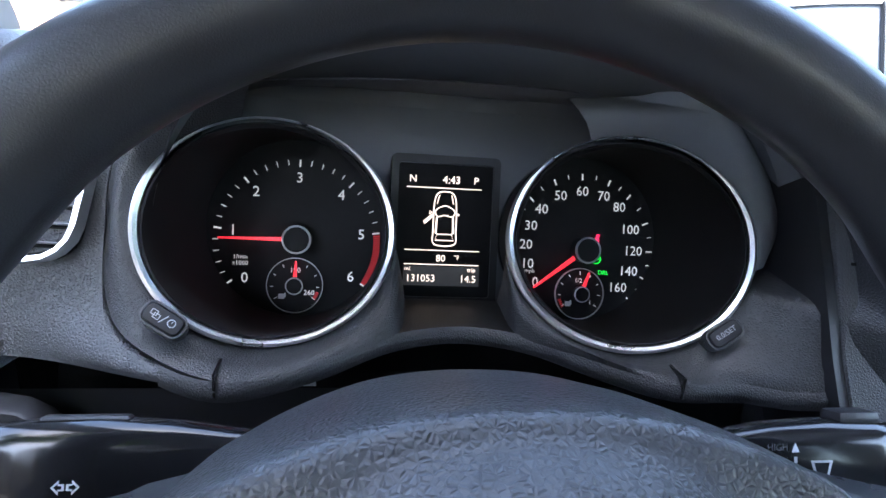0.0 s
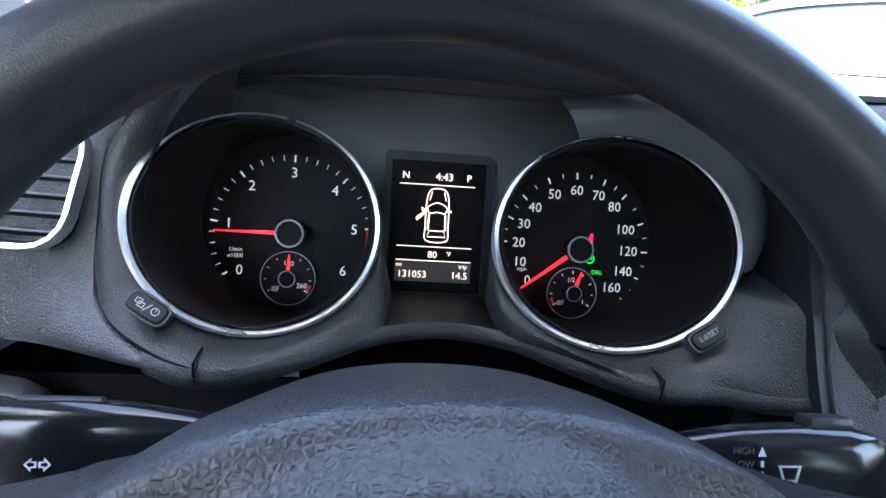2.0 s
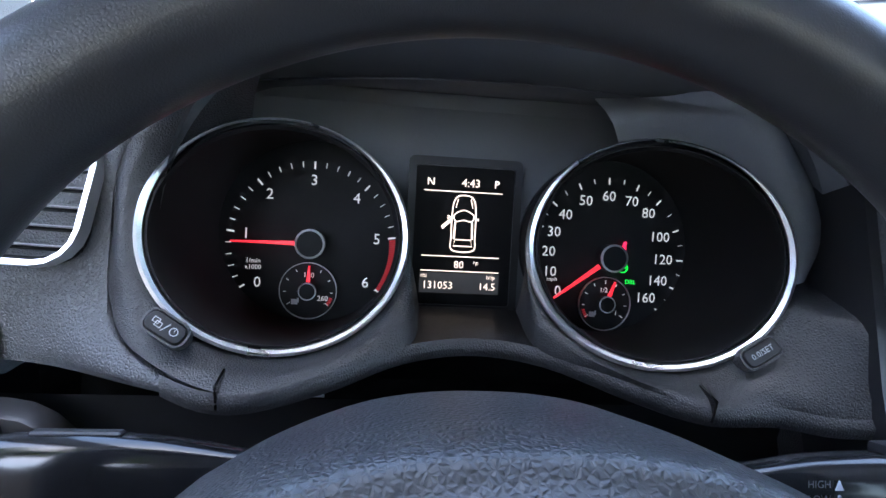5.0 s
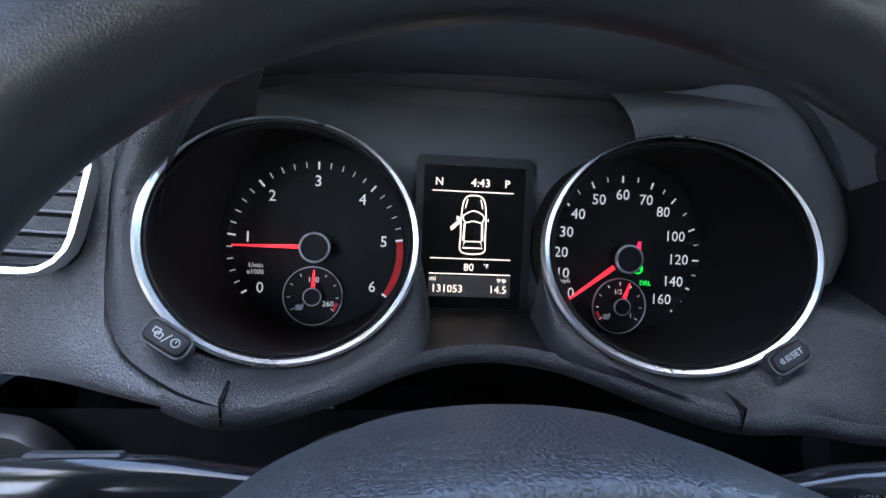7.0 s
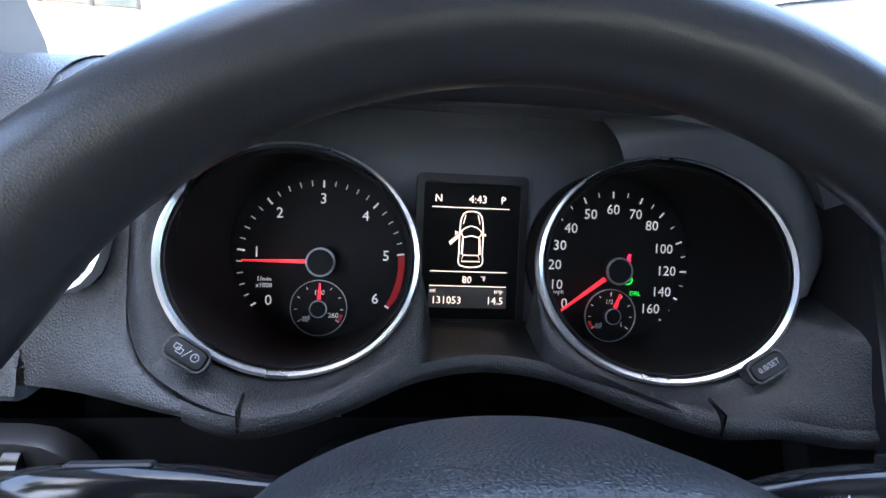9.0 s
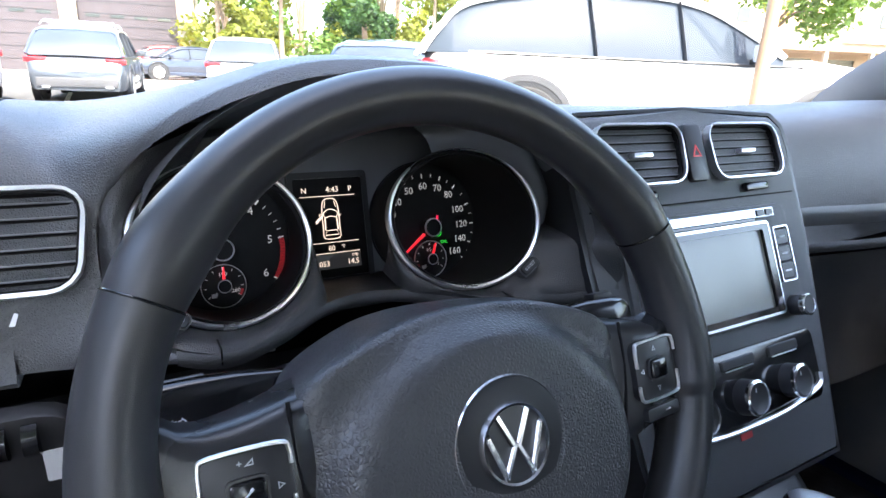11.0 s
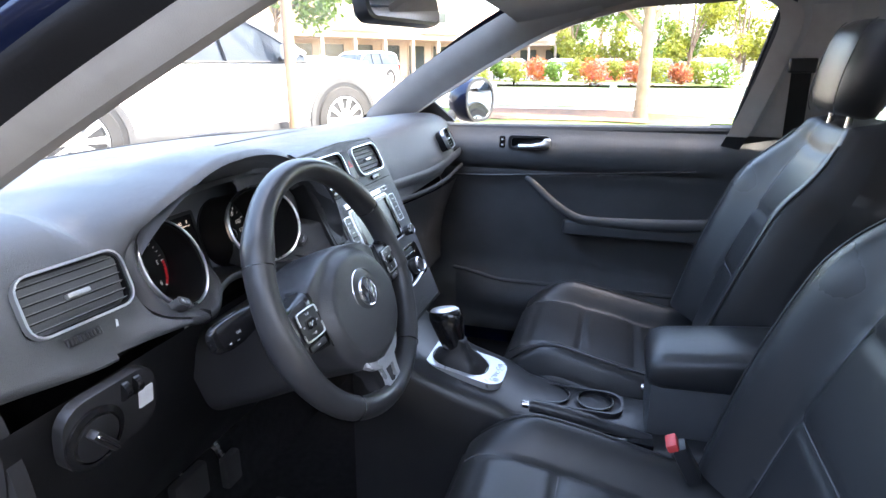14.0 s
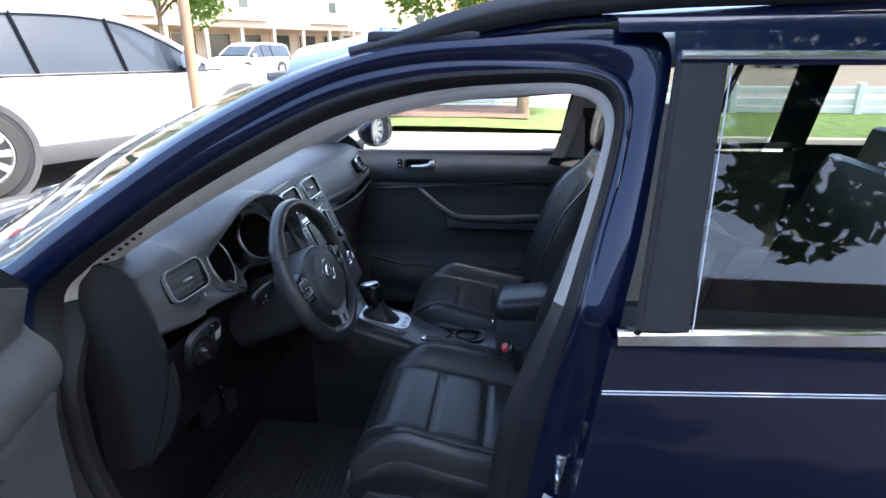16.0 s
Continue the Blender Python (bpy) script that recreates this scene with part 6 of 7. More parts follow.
# two push buttons under the rings
for sx, sy, sz, sgn in ((-.1490, .2945, .9395, -1), (.1390, .2935, .9365, 1)):
    bf = facing(sx, sy, sz, 34, -14 * sgn)
    bt = part("push_button", prism(rrect(0, 0, .0190, .0095, .0035), -.012, .003, .0015, 3, bf @ pose(0, 0, 0, 0, 0, sgn * 38)), M_SMOOTH, cluster, "black push button", True)
    part("button_frame", frame_of(rrect(0, 0, .0218, .0122, .005), rrect(0, 0, .0196, .0100, .0035), -.014, .0015, bf @ pose(0, 0, 0, 0, 0, sgn * 38), .002), M_PANEL, bt, "", True)
    if sgn > 0:
        part("legend", word("set", bf @ pose(0, 0, .0031, 0, 0, 38) @ Matrix.Scale(.82, 4)), M_PRINT, bt, "", True)
    else:
        bb = bf @ pose(0, 0, .0031, 0, 0, -38) @ Matrix.Scale(.58, 4)
        part("legend", join(frame_of(rrect(-.0085, .001, .0055, .0045, .0005), rrect(-.0085, .001, .0043, .0033, .0004), 0, .0003, bb), frame_of(rrect(-.0055, -.001, .0055, .0045, .0005), rrect(-.0055, -.001, .0043, .0033, .0004), 0, .0003, bb), box((.0005, 0, .0002), (.0007, .009, .0003), 0, 1, bb @ pose(0, 0, 0, 0, 0, -25)), lathe([(.0027, 0), (.0034, 0), (.0034, .0003), (.0027, .0003)], 20, bb @ pose(.0075, 0, 0)), box((.0075, .001, .0002), (.0006, .002, .0003), 0, 1, bb)), M_PRINT, bt, "", True)

# ---- steering wheel and column ----
WHEEL = facing(-.016, .139, .936, 22.5)
wheel = thing("steering_wheel", "black leather steering wheel with switch pads and a round emblem", "steering wheel", WHEEL)
RW, RG = .1665, .0155


def rim_arc(a0, a1, n, grow=0.0):
    path = [(RW * math.cos(radians(a0 + (a1 - a0) * i / n)) - .005, -.004 + RW * math.sin(radians(a0 + (a1 - a0) * i / n)), 0) for i in range(n + 1)]
    r = []
    for i in range(n + 1):
        a = (a0 + (a1 - a0) * i / n) % 360
        thumb = max(math.exp(-((a - 145) / 9) ** 2), math.exp(-((a - 35) / 9) ** 2), .8 * math.exp(-((a - 190) / 14) ** 2), .8 * math.exp(-(((a + 10) % 360 - 0) / 14) ** 2))
        r.append(RG + .0025 * thumb + grow)
    return tube(path, r, 28, False, 1.12, (0, 0, 1))


part("rim_top", rim_arc(27.5, 152.5, 90), M_WHEELHIDE, wheel, "smooth leather upper rim")
part("rim_side", rim_arc(152.5, 235, 60, .0006), M_WHEELHIDE, wheel, "worn leather side rim")
part("rim_side", rim_arc(-55, 27.5, 60, .0006), M_WHEELHIDE, wheel, "worn leather side rim")
part("rim_bottom", rim_arc(235, 305, 28), M_WHEELHIDE, wheel, "leather lower rim")
for a in (27.5, 152.5, 235, 305):
    c, s = math.cos(radians(a)), math.sin(radians(a))
    ring = [(RW * c - .005 + (RG + .0016) * math.cos(t) * c, RW * s - .004 + (RG + .0016) * math.cos(t) * s, (RG + .0016) * 1.12 * math.sin(t)) for t in [2 * math.pi * i / 24 for i in range(24)]]
    part("rim_seam", tube(ring, .0007, 6, True), M_GLOSS, wheel)

# padded cover: broad shoulders that roll back at the top, and a round raised middle
HALF_PAD = [(0, .0475), (.024, .0465), (.048, .0425), (.074, .0335), (.092, .024), (.1005, .013), (.1010, -.006), (.0985, -.034), (.094, -.062), (.083, -.088), (.062, -.108), (.034, -.119), (0, -.123)]
PADLINE = HALF_PAD + [(-x, y) for x, y in HALF_PAD[-2:0:-1]]
pl = curve([(x, y, 0) for x, y in PADLINE], 5, True)


def dome_r(x, y):
    return math.hypot(x / .0935, (y + .040) / .0785)


def pad_z(x, y):
    r = dome_r(x, y)
    return .0075 + .0125 * smooth(1.06, .86, r) + .004 * (1 - min(1, r) ** 2) - .006 * smooth(.030, .048, y) - .004 * smooth(.085, .101, abs(x)) * smooth(-.06, 0, y)


rings = []
for k in (1.0, .992, .975, .95, .92, .88, .84, .80, .76, .72, .66, .58, .48, .36, .22, .10):
    rings.append([Vector((p.x * k, (p.y + .030) * k - .030, pad_z(p.x * k, (p.y + .030) * k - .030) - (.010 if k == 1.0 else .0035 if k == .992 else .0008 if k == .975 else 0))) for p in pl])
under = [[Vector((p.x * g, p.y + dy * smooth(-.02, .03, p.y), z)) for p in pl] for z, g, dy in ((-.075, .90, .001), (-.045, .96, .002), (-.018, .99, .0015))]
part("airbag_cover", loft(under + rings, True, True), M_PAD, wheel, "grained black airbag cover", False, 70)

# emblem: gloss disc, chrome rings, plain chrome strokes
ez, EY, ES = .0225, -.0235, .86
em = part("emblem_disc", lathe([(0, ez - .012), (.0330, ez - .012), (.0330, ez + .0005), (.030, ez + .0012), (0, ez + .0025)], 56, pose(.002, EY, 0)), M_SMOOTH, wheel, "round black emblem plate")
part("emblem_edge", lathe([(.0328, ez - .001), (.0334, ez + .0012), (.0341, ez), (.0337, ez - .004)], 64, pose(.002, EY, 0)), M_CHROME, em, "thin chrome edge")
part("emblem_ring", lathe([(.0212 * ES, ez + .001), (.0218 * ES, ez + .0046), (.0232 * ES, ez + .0050), (.0243 * ES, ez + .0028), (.0245 * ES, ez)], 64, pose(.002, EY, 0)), M_CHROME, em, "chrome emblem ring")


def stroke(a, b, w):
    a, b = Vector((*a, 0)) * ES, Vector((*b, 0)) * ES
    d = (b - a).normalized()
    s = Vector((-d.y, d.x, 0)) * w / 2
    return prism([(a - s)[:2], (b - s)[:2], (b + s)[:2], (a + s)[:2]], ez + .001, ez + .0046, .0008, 1, pose(.002, EY, 0))


for a, b in (((-.0112, .0188), (-.0012, -.0015)), ((.0112, .0188), (.0012, -.0015)), ((-.0190, .0085), (-.0090, -.0182)), ((.0190, .0085), (.0090, -.0182)), ((-.0098, -.0180), (0, .0010)), ((.0098, -.0180), (0, .0010))):
    part("emblem_stroke", stroke(a, b, .0034), M_CHROME, em)

# side spokes that widen into the rim, with switch pads
for s in (-1, 1):
    rows = []
    for x, lo, hi, zt, zb in ((.086, -.062, .026, .004, -.030), (.1005, -.057, .0235, .0066, -.026), (.104, -.056, .0225, .0080, -.022), (.114, -.053, .0205, .0085, -.020), (.126, -.051, .0185, .0078, -.017), (.138, -.052, .0175, .0064, -.014), (.147, -.056, .0195, .0052, -.012), (.155, -.064, .0255, .0040, -.010), (.162, -.074, .034, .0020, -.007)):
        rows.append([Vector((s * x, y, z)) for y, z in ((lo, zb), (lo + .002, zt * .2 + zb * .4), (lo + .006, zt * .75), (lo + .014, zt), ((lo + hi) / 2, zt + .0006), (hi - .014, zt), (hi - .006, zt * .75), (hi - .002, zt * .2 + zb * .4), (hi, zb))])
    sp = part("spoke", loft(rows), M_SPOKE, wheel, "smooth black spoke", False, 80)
    part("pad_seam", tube([(s * (.1008 - .008 * smooth(.0, -.06, y) + .001), y, .0066) for y in (.020, .008, -.006, -.022, -.040, -.056)], .0011, 6), M_VOID, sp)
    F = pose(s * .1235, -.0125, .0085, 0, 5 * s, 0) @ Matrix.Diagonal((.78, .80, 1, 1))
    pd = part("switch_pad", prism(rrect(0, 0, .050, .046, .008), -.004, .0025, .0015, 2, F), M_SMOOTH, sp)
    part("pad_trim", tube(curve([(-.024, .004, .003), (-.0235, .018, .003), (-.018, .0225, .003), (.018, .0225, .003), (.0235, .018, .003), (.024, .010, .003)], 4), .0013, 6, False, 1, None, F), M_SATIN, sp, "satin pad trim")
    part("pad_trim", tube(curve([(-.024, -.010, .003), (-.0235, -.018, .003), (-.018, -.0225, .003), (.018, -.0225, .003), (.0235, -.018, .003), (.024, -.006, .003)], 4), .0013, 6, False, 1, None, F), M_SATIN, sp, "satin pad trim")
    part("pad_key", prism(rrect(0, 0, .019, .014, .003), .002, .0055, .0012, 2, F), M_GLOSS, sp)
    part("pad_key_edge", frame_of(rrect(0, 0, .0225, .0175, .004), rrect(0, 0, .0195, .0145, .003), .0015, .0040, F), M_SMOOTH, sp)
    for dx, dy, rot in ((-.0175, 0, 90), (.0175, 0, -90)) if s < 0 else ((-.0175, 0, 90), (0, -.0155, 180), (0, .0155, 0)):
        tri_o, tri_i = [(-.0020, -.0018), (.0020, -.0018), (0, .0021)], [(-.0012, -.0012), (.0012, -.0012), (0, .0011)]
        part("legend", frame_of(tri_o, tri_i, .0025, .0029, F @ pose(dx, dy, 0, 0, 0, rot)), M_PRINT, sp)
    if s < 0:
        for dy, sg in ((.0155, 1), (-.0155, -1)):   # louder and softer wedges
            part("legend", frame_of([(-.0005, dy - .0015), (.0045, dy - .0015), (.0045, dy + .0022)], [(.0012, dy - .0009), (.0039, dy - .0009), (.0039, dy + .0010)], .0025, .0029, F), M_PRINT, sp)
            part("legend", join(box((-.0028, dy + .0005, .0027), (.0026, .0006, .0004), 0, 1, F), *([box((-.0028, dy + .0005, .0027), (.0006, .0026, .0004), 0, 1, F)] if sg > 0 else [])), M_PRINT, sp)
        part("legend", tube(curve([(-.0032, -.0030, .0057), (-.0022, -.0012, .0057), (.0004, .0008, .0057), (.0026, .0030, .0057)], 4), [.0009] * 3 + [.0005] * 7 + [.0009] * 3, 6, False, 1, None, F), M_PRINT, sp)
    part("lower_key", prism(rrect(s * .002, -.034, .040, .010, .003), -.004, .0025, .001, 2, F), M_SMOOTH, sp)
    part("legend", box((s * .004, -.034, .0027), (.006, .0010, .0004), 0, 1, F @ pose(0, 0, 0, 0, 0, 4)), M_PRINT, sp)

# lower spokes with satin insert
lsp = part("lower_spoke", loft([[Vector((x, y, z)) for x, z in ((-w, -.014), (-w, .002), (-w * .85, zt), (w * .85, zt), (w, .002), (w, -.014))] for y, w, zt in ((-.085, .066, .004), (-.108, .058, .006), (-.128, .040, .007), (-.150, .036, .005), (-.162, .044, .002))]), M_SMOOTH, wheel, "black lower spoke", False, 60)
arc = [(-.052, -.103), (-.032, -.117), (0, -.1225), (.032, -.117), (.052, -.103), (.0555, -.110), (.040, -.123), (.022, -.130), (0, -.132), (-.022, -.130), (-.040, -.123), (-.0555, -.110)]
part("spoke_insert", prism(arc[::-1], .003, .0120, .003, 2), M_INSERT, lsp, "satin silver spoke insert")
fo = [(-.026, -.128), (.026, -.128), (.021, -.142), (.019, -.163), (0, -.165), (-.019, -.163), (-.021, -.142)]
fi = [(-.0125, -.135), (.0125, -.135), (.011, -.144), (.010, -.156), (0, -.158), (-.010, -.156), (-.011, -.144)]
part("spoke_insert", frame_of(fo, fi, .001, .0110, None, .002), M_INSERT, lsp, "satin silver spoke insert")

# column shroud and stalks
col = thing("steering_column", "black steering column shroud with two stalks", "steering column", WHEEL)
part("shroud", loft([[Vector((x, y - .052, z)) for x, y in rrect(0, 0, w, h, .03)] for z, w, h in ((-.035, .12, .11), (-.08, .15, .13), (-.16, .17, .13), (-.24, .17, .13))]), M_SMOOTH, col)
def paddle(s):
    """A flat lever that widens towards its round end."""
    rows = []
    for x, hi, lo, d in ((.045, .010, -.002, .006), (.075, .014, -.002, .0065), (.100, .0175, -.006, .0080), (.120, .0205, -.012, .0092), (.145, .0220, -.016, .0098), (.168, .0215, -.016, .0098), (.182, .0195, -.013, .0090), (.189, .0150, -.008, .006)):
        rows.append([Vector((s * x, (hi + lo) / 2 + (hi - lo) / 2 * math.copysign(abs(math.sin(a)) ** .6, math.sin(a)), -.0375 + d * math.copysign(abs(math.cos(a)) ** .6, math.cos(a)))) for a in [2 * math.pi * q / 20 for q in range(20)]])
    return loft(rows)


sl = part("turn_stalk", paddle(-1), M_GLOSS, col, "black turn signal stalk with pale symbols", False, 60)
sr = part("wiper_stalk", paddle(1), M_GLOSS, col, "black wiper stalk with pale legends", False, 60)
part("wiper_rocker", box((.163, .0225, -.038), (.020, .006, .012), .0025, 2), M_SMOOTH, sr)
part("stalk_ridge", box((-.150, .0215, -.037), (.030, .002, .006), .0008, 1), M_SMOOTH, sl)
def arrows(m):
    a = [(-.0075, 0), (-.0035, .004), (-.0035, .0018), (-.0005, .0018), (-.0005, -.0018), (-.0035, -.0018), (-.0035, -.004)]
    b = [(-x, y) for x, y in a][::-1]
    return join(*[frame_of(q, [(x0 + (x - x0) * .62, y * .55) for x, y in q], 0, .0003, m) for q, x0 in ((a, -.0040), (b, .0040))])


part("legend", arrows(pose(-.152, .000, -.0274) @ Matrix.Scale(.62, 4)), M_PRINT, sl)
for k, (dx, dy) in enumerate(((-.172, -.007), (-.158, -.0085))):
    part("legend", box((dx, dy, -.0274), (.004, .0012, .0004), 0, 1), M_PRINT, sl)
for k, key in enumerate(("high", "low", "one")):
    part("legend", word(key, pose(.1195, .0125 - .0052 * k, -.0274) @ Matrix.Scale(.62, 4)), M_DIMPRINT, sr)
for k in range(4):
    part("legend", box((.1275, .0075 - .0042 * k, -.0274), (.0012, .0024, .0004)), M_PRINT, sr)
part("legend", prism([(.1258, .0105), (.1292, .0105), (.1275, .0142)], -.0276, -.0272), M_PRINT, sr)
wp = [(.1345, .007), (.1445, .007), (.1425, .0005), (.1365, .0005)]
part("legend", frame_of(wp, [(.1357, .0062), (.1433, .0062), (.1418, .0013), (.1372, .0013)], -.0276, -.0272), M_PRINT, sr)

for st_ob, shift in ((sl, (.010, .008, -.048)), (sr, (.006, .006, -.040))):
    for ob in (st_ob, *st_ob.children):
        ob.data.transform(Matrix.Translation(shift))

# ---- centre console ----
cons = thing("center_console", "black centre console with shifter, handbrake and armrest", "console", Matrix.Translation((XC, -.1, .3)))
# (y, half width, top)
rows = []
for y, w, zt in ((.26, .118, .74), (.18, .116, .690), (.13, .112, .648), (.06, .108, .622), (-.02, .104, .600), (-.06, .100, .578), (-.15, .096, .560), (-.30, .095, .556), (-.50, .095, .56), (-.62, .095, .56)):
    rows.append([Vector((XC + x, y, z)) for x, z in ((-w - .02, .30), (-w - .008, zt - .12), (-w, zt - .028), (-w + .010, zt - .006), (-w + .024, zt), (w - .024, zt), (w - .010, zt - .006), (w, zt - .028), (w + .008, zt - .12), (w + .02, .30))])
part("console_body", loft(rows), M_SMOOTH, cons, "", True, 50)
SHF = pose(XC - .008, .058, .628, 12, 0, 0)
pl = part("shift_plate", frame_of(rrect(0, 0, .108, .166, .034), rrect(0, .012, .084, .120, .036), -.01, .005, SHF, .002), M_INSERT, cons, "satin silver shifter plate", True)
part("gate_legend", join(*[lathe([(.0036, 0), (.0046, 0), (.0046, .0005), (.0036, .0005)], 16, SHF @ pose(-.030 + .015 * i, -.068 + .003 * (i % 2), .0052)) for i in range(5)]), M_SMOOTH, pl, "engraved gear marks", True)
part("plate_seat", prism(rrect(0, .012, .090, .122, .032), -.012, .001, 0, 2, SHF), M_GLOSS, cons, "", True)
gear = part("gear_lever", lathe([(.015, 0), (.013, .03), (.012, .06), (.012, .075)], 20, pose(.340, .075, .645, -8, 4, 0)), M_GLOSS, cons, "gear lever with a silver-topped grip", True)
boot = []
for k, (w, h, z) in enumerate(((.082, .112, .002), (.076, .100, .012), (.062, .074, .022), (.048, .050, .034), (.036, .036, .048), (.030, .030, .060))):
    ring = rrect(-.002 * k, .012 + .003 * k, w, h, w * .35, 6)
    boot.append([SHF @ Vector((x * (1 + .05 * math.sin(5 * i + k * 2)), y * (1 + .05 * math.cos(4 * i + 2 * k)), z)) for i, (x, y) in enumerate(ring)])
part("shift_boot", loft(boot), M_HIDE, gear, "wrinkled black leather boot", True, 70)
knob = [(.020, .026, 0.0), (.023, .029, .012), (.024, .033, .03), (.025, .038, .05), (.025, .042, .068), (.022, .040, .082), (.014, .028, .090)]
def knob_ring(w, l, z, n=20):
    return [pose(.338, .080, .664, -12, 3, 0) @ Matrix.Diagonal((.95, .86, .98, 1)) @ Vector((w * math.cos(2 * math.pi * i / n), l * math.sin(2 * math.pi * i / n) + .08 * z, z)) for i in range(n)]


part("gear_grip", loft([knob_ring(*k) for k in knob]), M_GLOSS, gear, "black leather gear grip", True, 60)
part("grip_cap", loft([knob_ring(.0195, .036, .0865), knob_ring(.0150, .0295, .0908), knob_ring(.0100, .020, .0918), knob_ring(.004, .008, .0922)]), M_SATIN, gear, "satin silver grip cap", True, 60)
part("grip_collar", loft([knob_ring(.0205, .0265, -.006), knob_ring(.0215, .0275, -.003), knob_ring(.0205, .0265, .003)]), M_SATIN, gear, "satin collar", True)
# cup wells
cw = part("cup_holder", frame_of(rrect(.385, -.165, .085, .190, .03), rrect(.385, -.165, .075, .180, .03), .545, .566, None, .002), M_SMOOTH, cons, "", True)
for y in (-.118, -.205):
    part("cup_well", lathe([(.036, .562), (.037, .568), (.034, .568), (.033, .50), (0, .50)], 28, pose(.385, y, 0)), M_GLOSS, cw, "", True)
# handbrake
hb = part("handbrake", tube(curve([(.282, -.086, .596), (.284, -.12, .592), (.290, -.20, .577), (.296, -.31, .552)], 6), [.0125] * 6 + [.0145] * 7 + [.012] * 6, 14), M_WHEELHIDE, cons, "leather-wrapped handbrake lever", True)
part("brake_button", lathe([(0, 0), (.0075, 0), (.0075, .012), (.006, .014), (0, .014)], 16, pose(.2815, -.084, .5965, -88, 0, 0)), M_CHROME, hb, "chrome release button", True)
part("lever_slot", box((.288, -.19, .556), (.042, .25, .012), .004), M_GLOSS, cons, "", True)
# armrest box and lid
bx = part("armrest_box", box((.386, -.47, .61), (.145, .34, .13), .012), M_PANEL, cons, "", True)
rows = []
for y, z0, z1, g in ((-.292, .668, .692, .012), (-.298, .660, .708, .004), (-.32, .657, .718, 0), (-.42, .662, .732, 0), (-.54, .67, .745, 0), (-.62, .675, .748, .002), (-.64, .69, .735, .012)):
    rows.append([Vector((.386 + x * .84, y, z)) for x, z in ((-.088 + g, z0), (-.096 + g, z0 + .012), (-.098 + g, z1 - .018), (-.088 + g, z1 - .004), (-.066, z1 + .002), (.066, z1 + .002), (.088 - g, z1 - .004), (.098 - g, z1 - .018), (.096 - g, z1 * 0 + z0 + .012), (.088 - g, z0))])
part("armrest_lid", loft(rows), M_HIDE, bx, "padded black leather armrest", True, 60)
part("key_switch", lathe([(0, 0), (.006, 0), (.006, .004), (0, .004)], 16, pose(.335, -.286, .640, 90, 0, 0)), M_CHROME, cons, "", True)
# pedals
ped = thing("pedals", "black rubber pedals with bright edges", "pedals", Matrix.Translation((.05, .5, .42)))
for x, w, z in ((.02, .085, .47), (.135, .045, .43)):
    p = part("pedal", box((x, .50, z), (w, .02, .07), .006, 2), M_MAT, ped, "", True)
    part("pedal_arm", tube([(x, .51, z), (x, .60, z + .2)], .008, 8), M_STEEL, p, "", True)

# ---- front seats ----
def cushion_shape(s, t):
    """Seat pad: s from -1 to 1 across, t from 0 at the nose to 1 at the back. Gives place and height."""
    w = .235 + .015 * smooth(0, .5, t)
    x = s * w
    y = .022 - .50 * t
    bol = smooth(.56, .84, abs(s)) * smooth(.02, .30, t)
    z = .588 - .072 * smooth(.05, 1, t) + .044 * bol - .075 * (1 - math.sqrt(max(0, 1 - (1 - min(1, t / .22)) ** 2))) - .06 * (1 - math.sqrt(max(0, 1 - max(0, (abs(s) - .86) / .14) ** 2)))
    for c in (.36, .62):
        z -= .009 * math.exp(-((t - c) / .016) ** 2) * (1 - smooth(.52, .60, abs(s)))
    z -= .010 * math.exp(-((abs(s) - .60) / .03) ** 2) * smooth(.08, .16, t)
    z -= .004 * math.exp(-((t - .10) / .012) ** 2) * (1 - smooth(.56, .62, abs(s)))
    return Vector((x, y, z))


def back_shape(s, t):
    """Backrest front: t from 0 at the foot to 1 at the top."""
    w = .222 + .02 * math.sin(math.pi * min(1, t * 1.2)) - .085 * smooth(.72, 1.0, t)
    bol = smooth(.52, .80, abs(s)) * (1 - smooth(.88, 1.0, abs(s)) * .7) * (1 - .75 * smooth(.6, .9, t))
    along, out = .04 + .60 * t, .055 * bol + .018 * math.sin(math.pi * t) - .05 * smooth(.93, 1, abs(s)) - .05 * smooth(.93, 1.0, t)
    for c in (.30, .56):
        out -= .007 * math.exp(-((t - c) / .012) ** 2) * (1 - smooth(.48, .56, abs(s)))
    out -= .008 * math.exp(-((abs(s) - (.56 - .1 * t)) / .03) ** 2) * (1 - smooth(.80, .9, t))
    out -= .006 * math.exp(-((t - .84 - .06 * s * s) / .012) ** 2) * (1 - smooth(.5, .7, abs(s)))
    a = radians(21)
    return Vector((s * w, -.415 - along * math.sin(a) + out * math.cos(a), .535 + along * math.cos(a) + out * math.sin(a)))


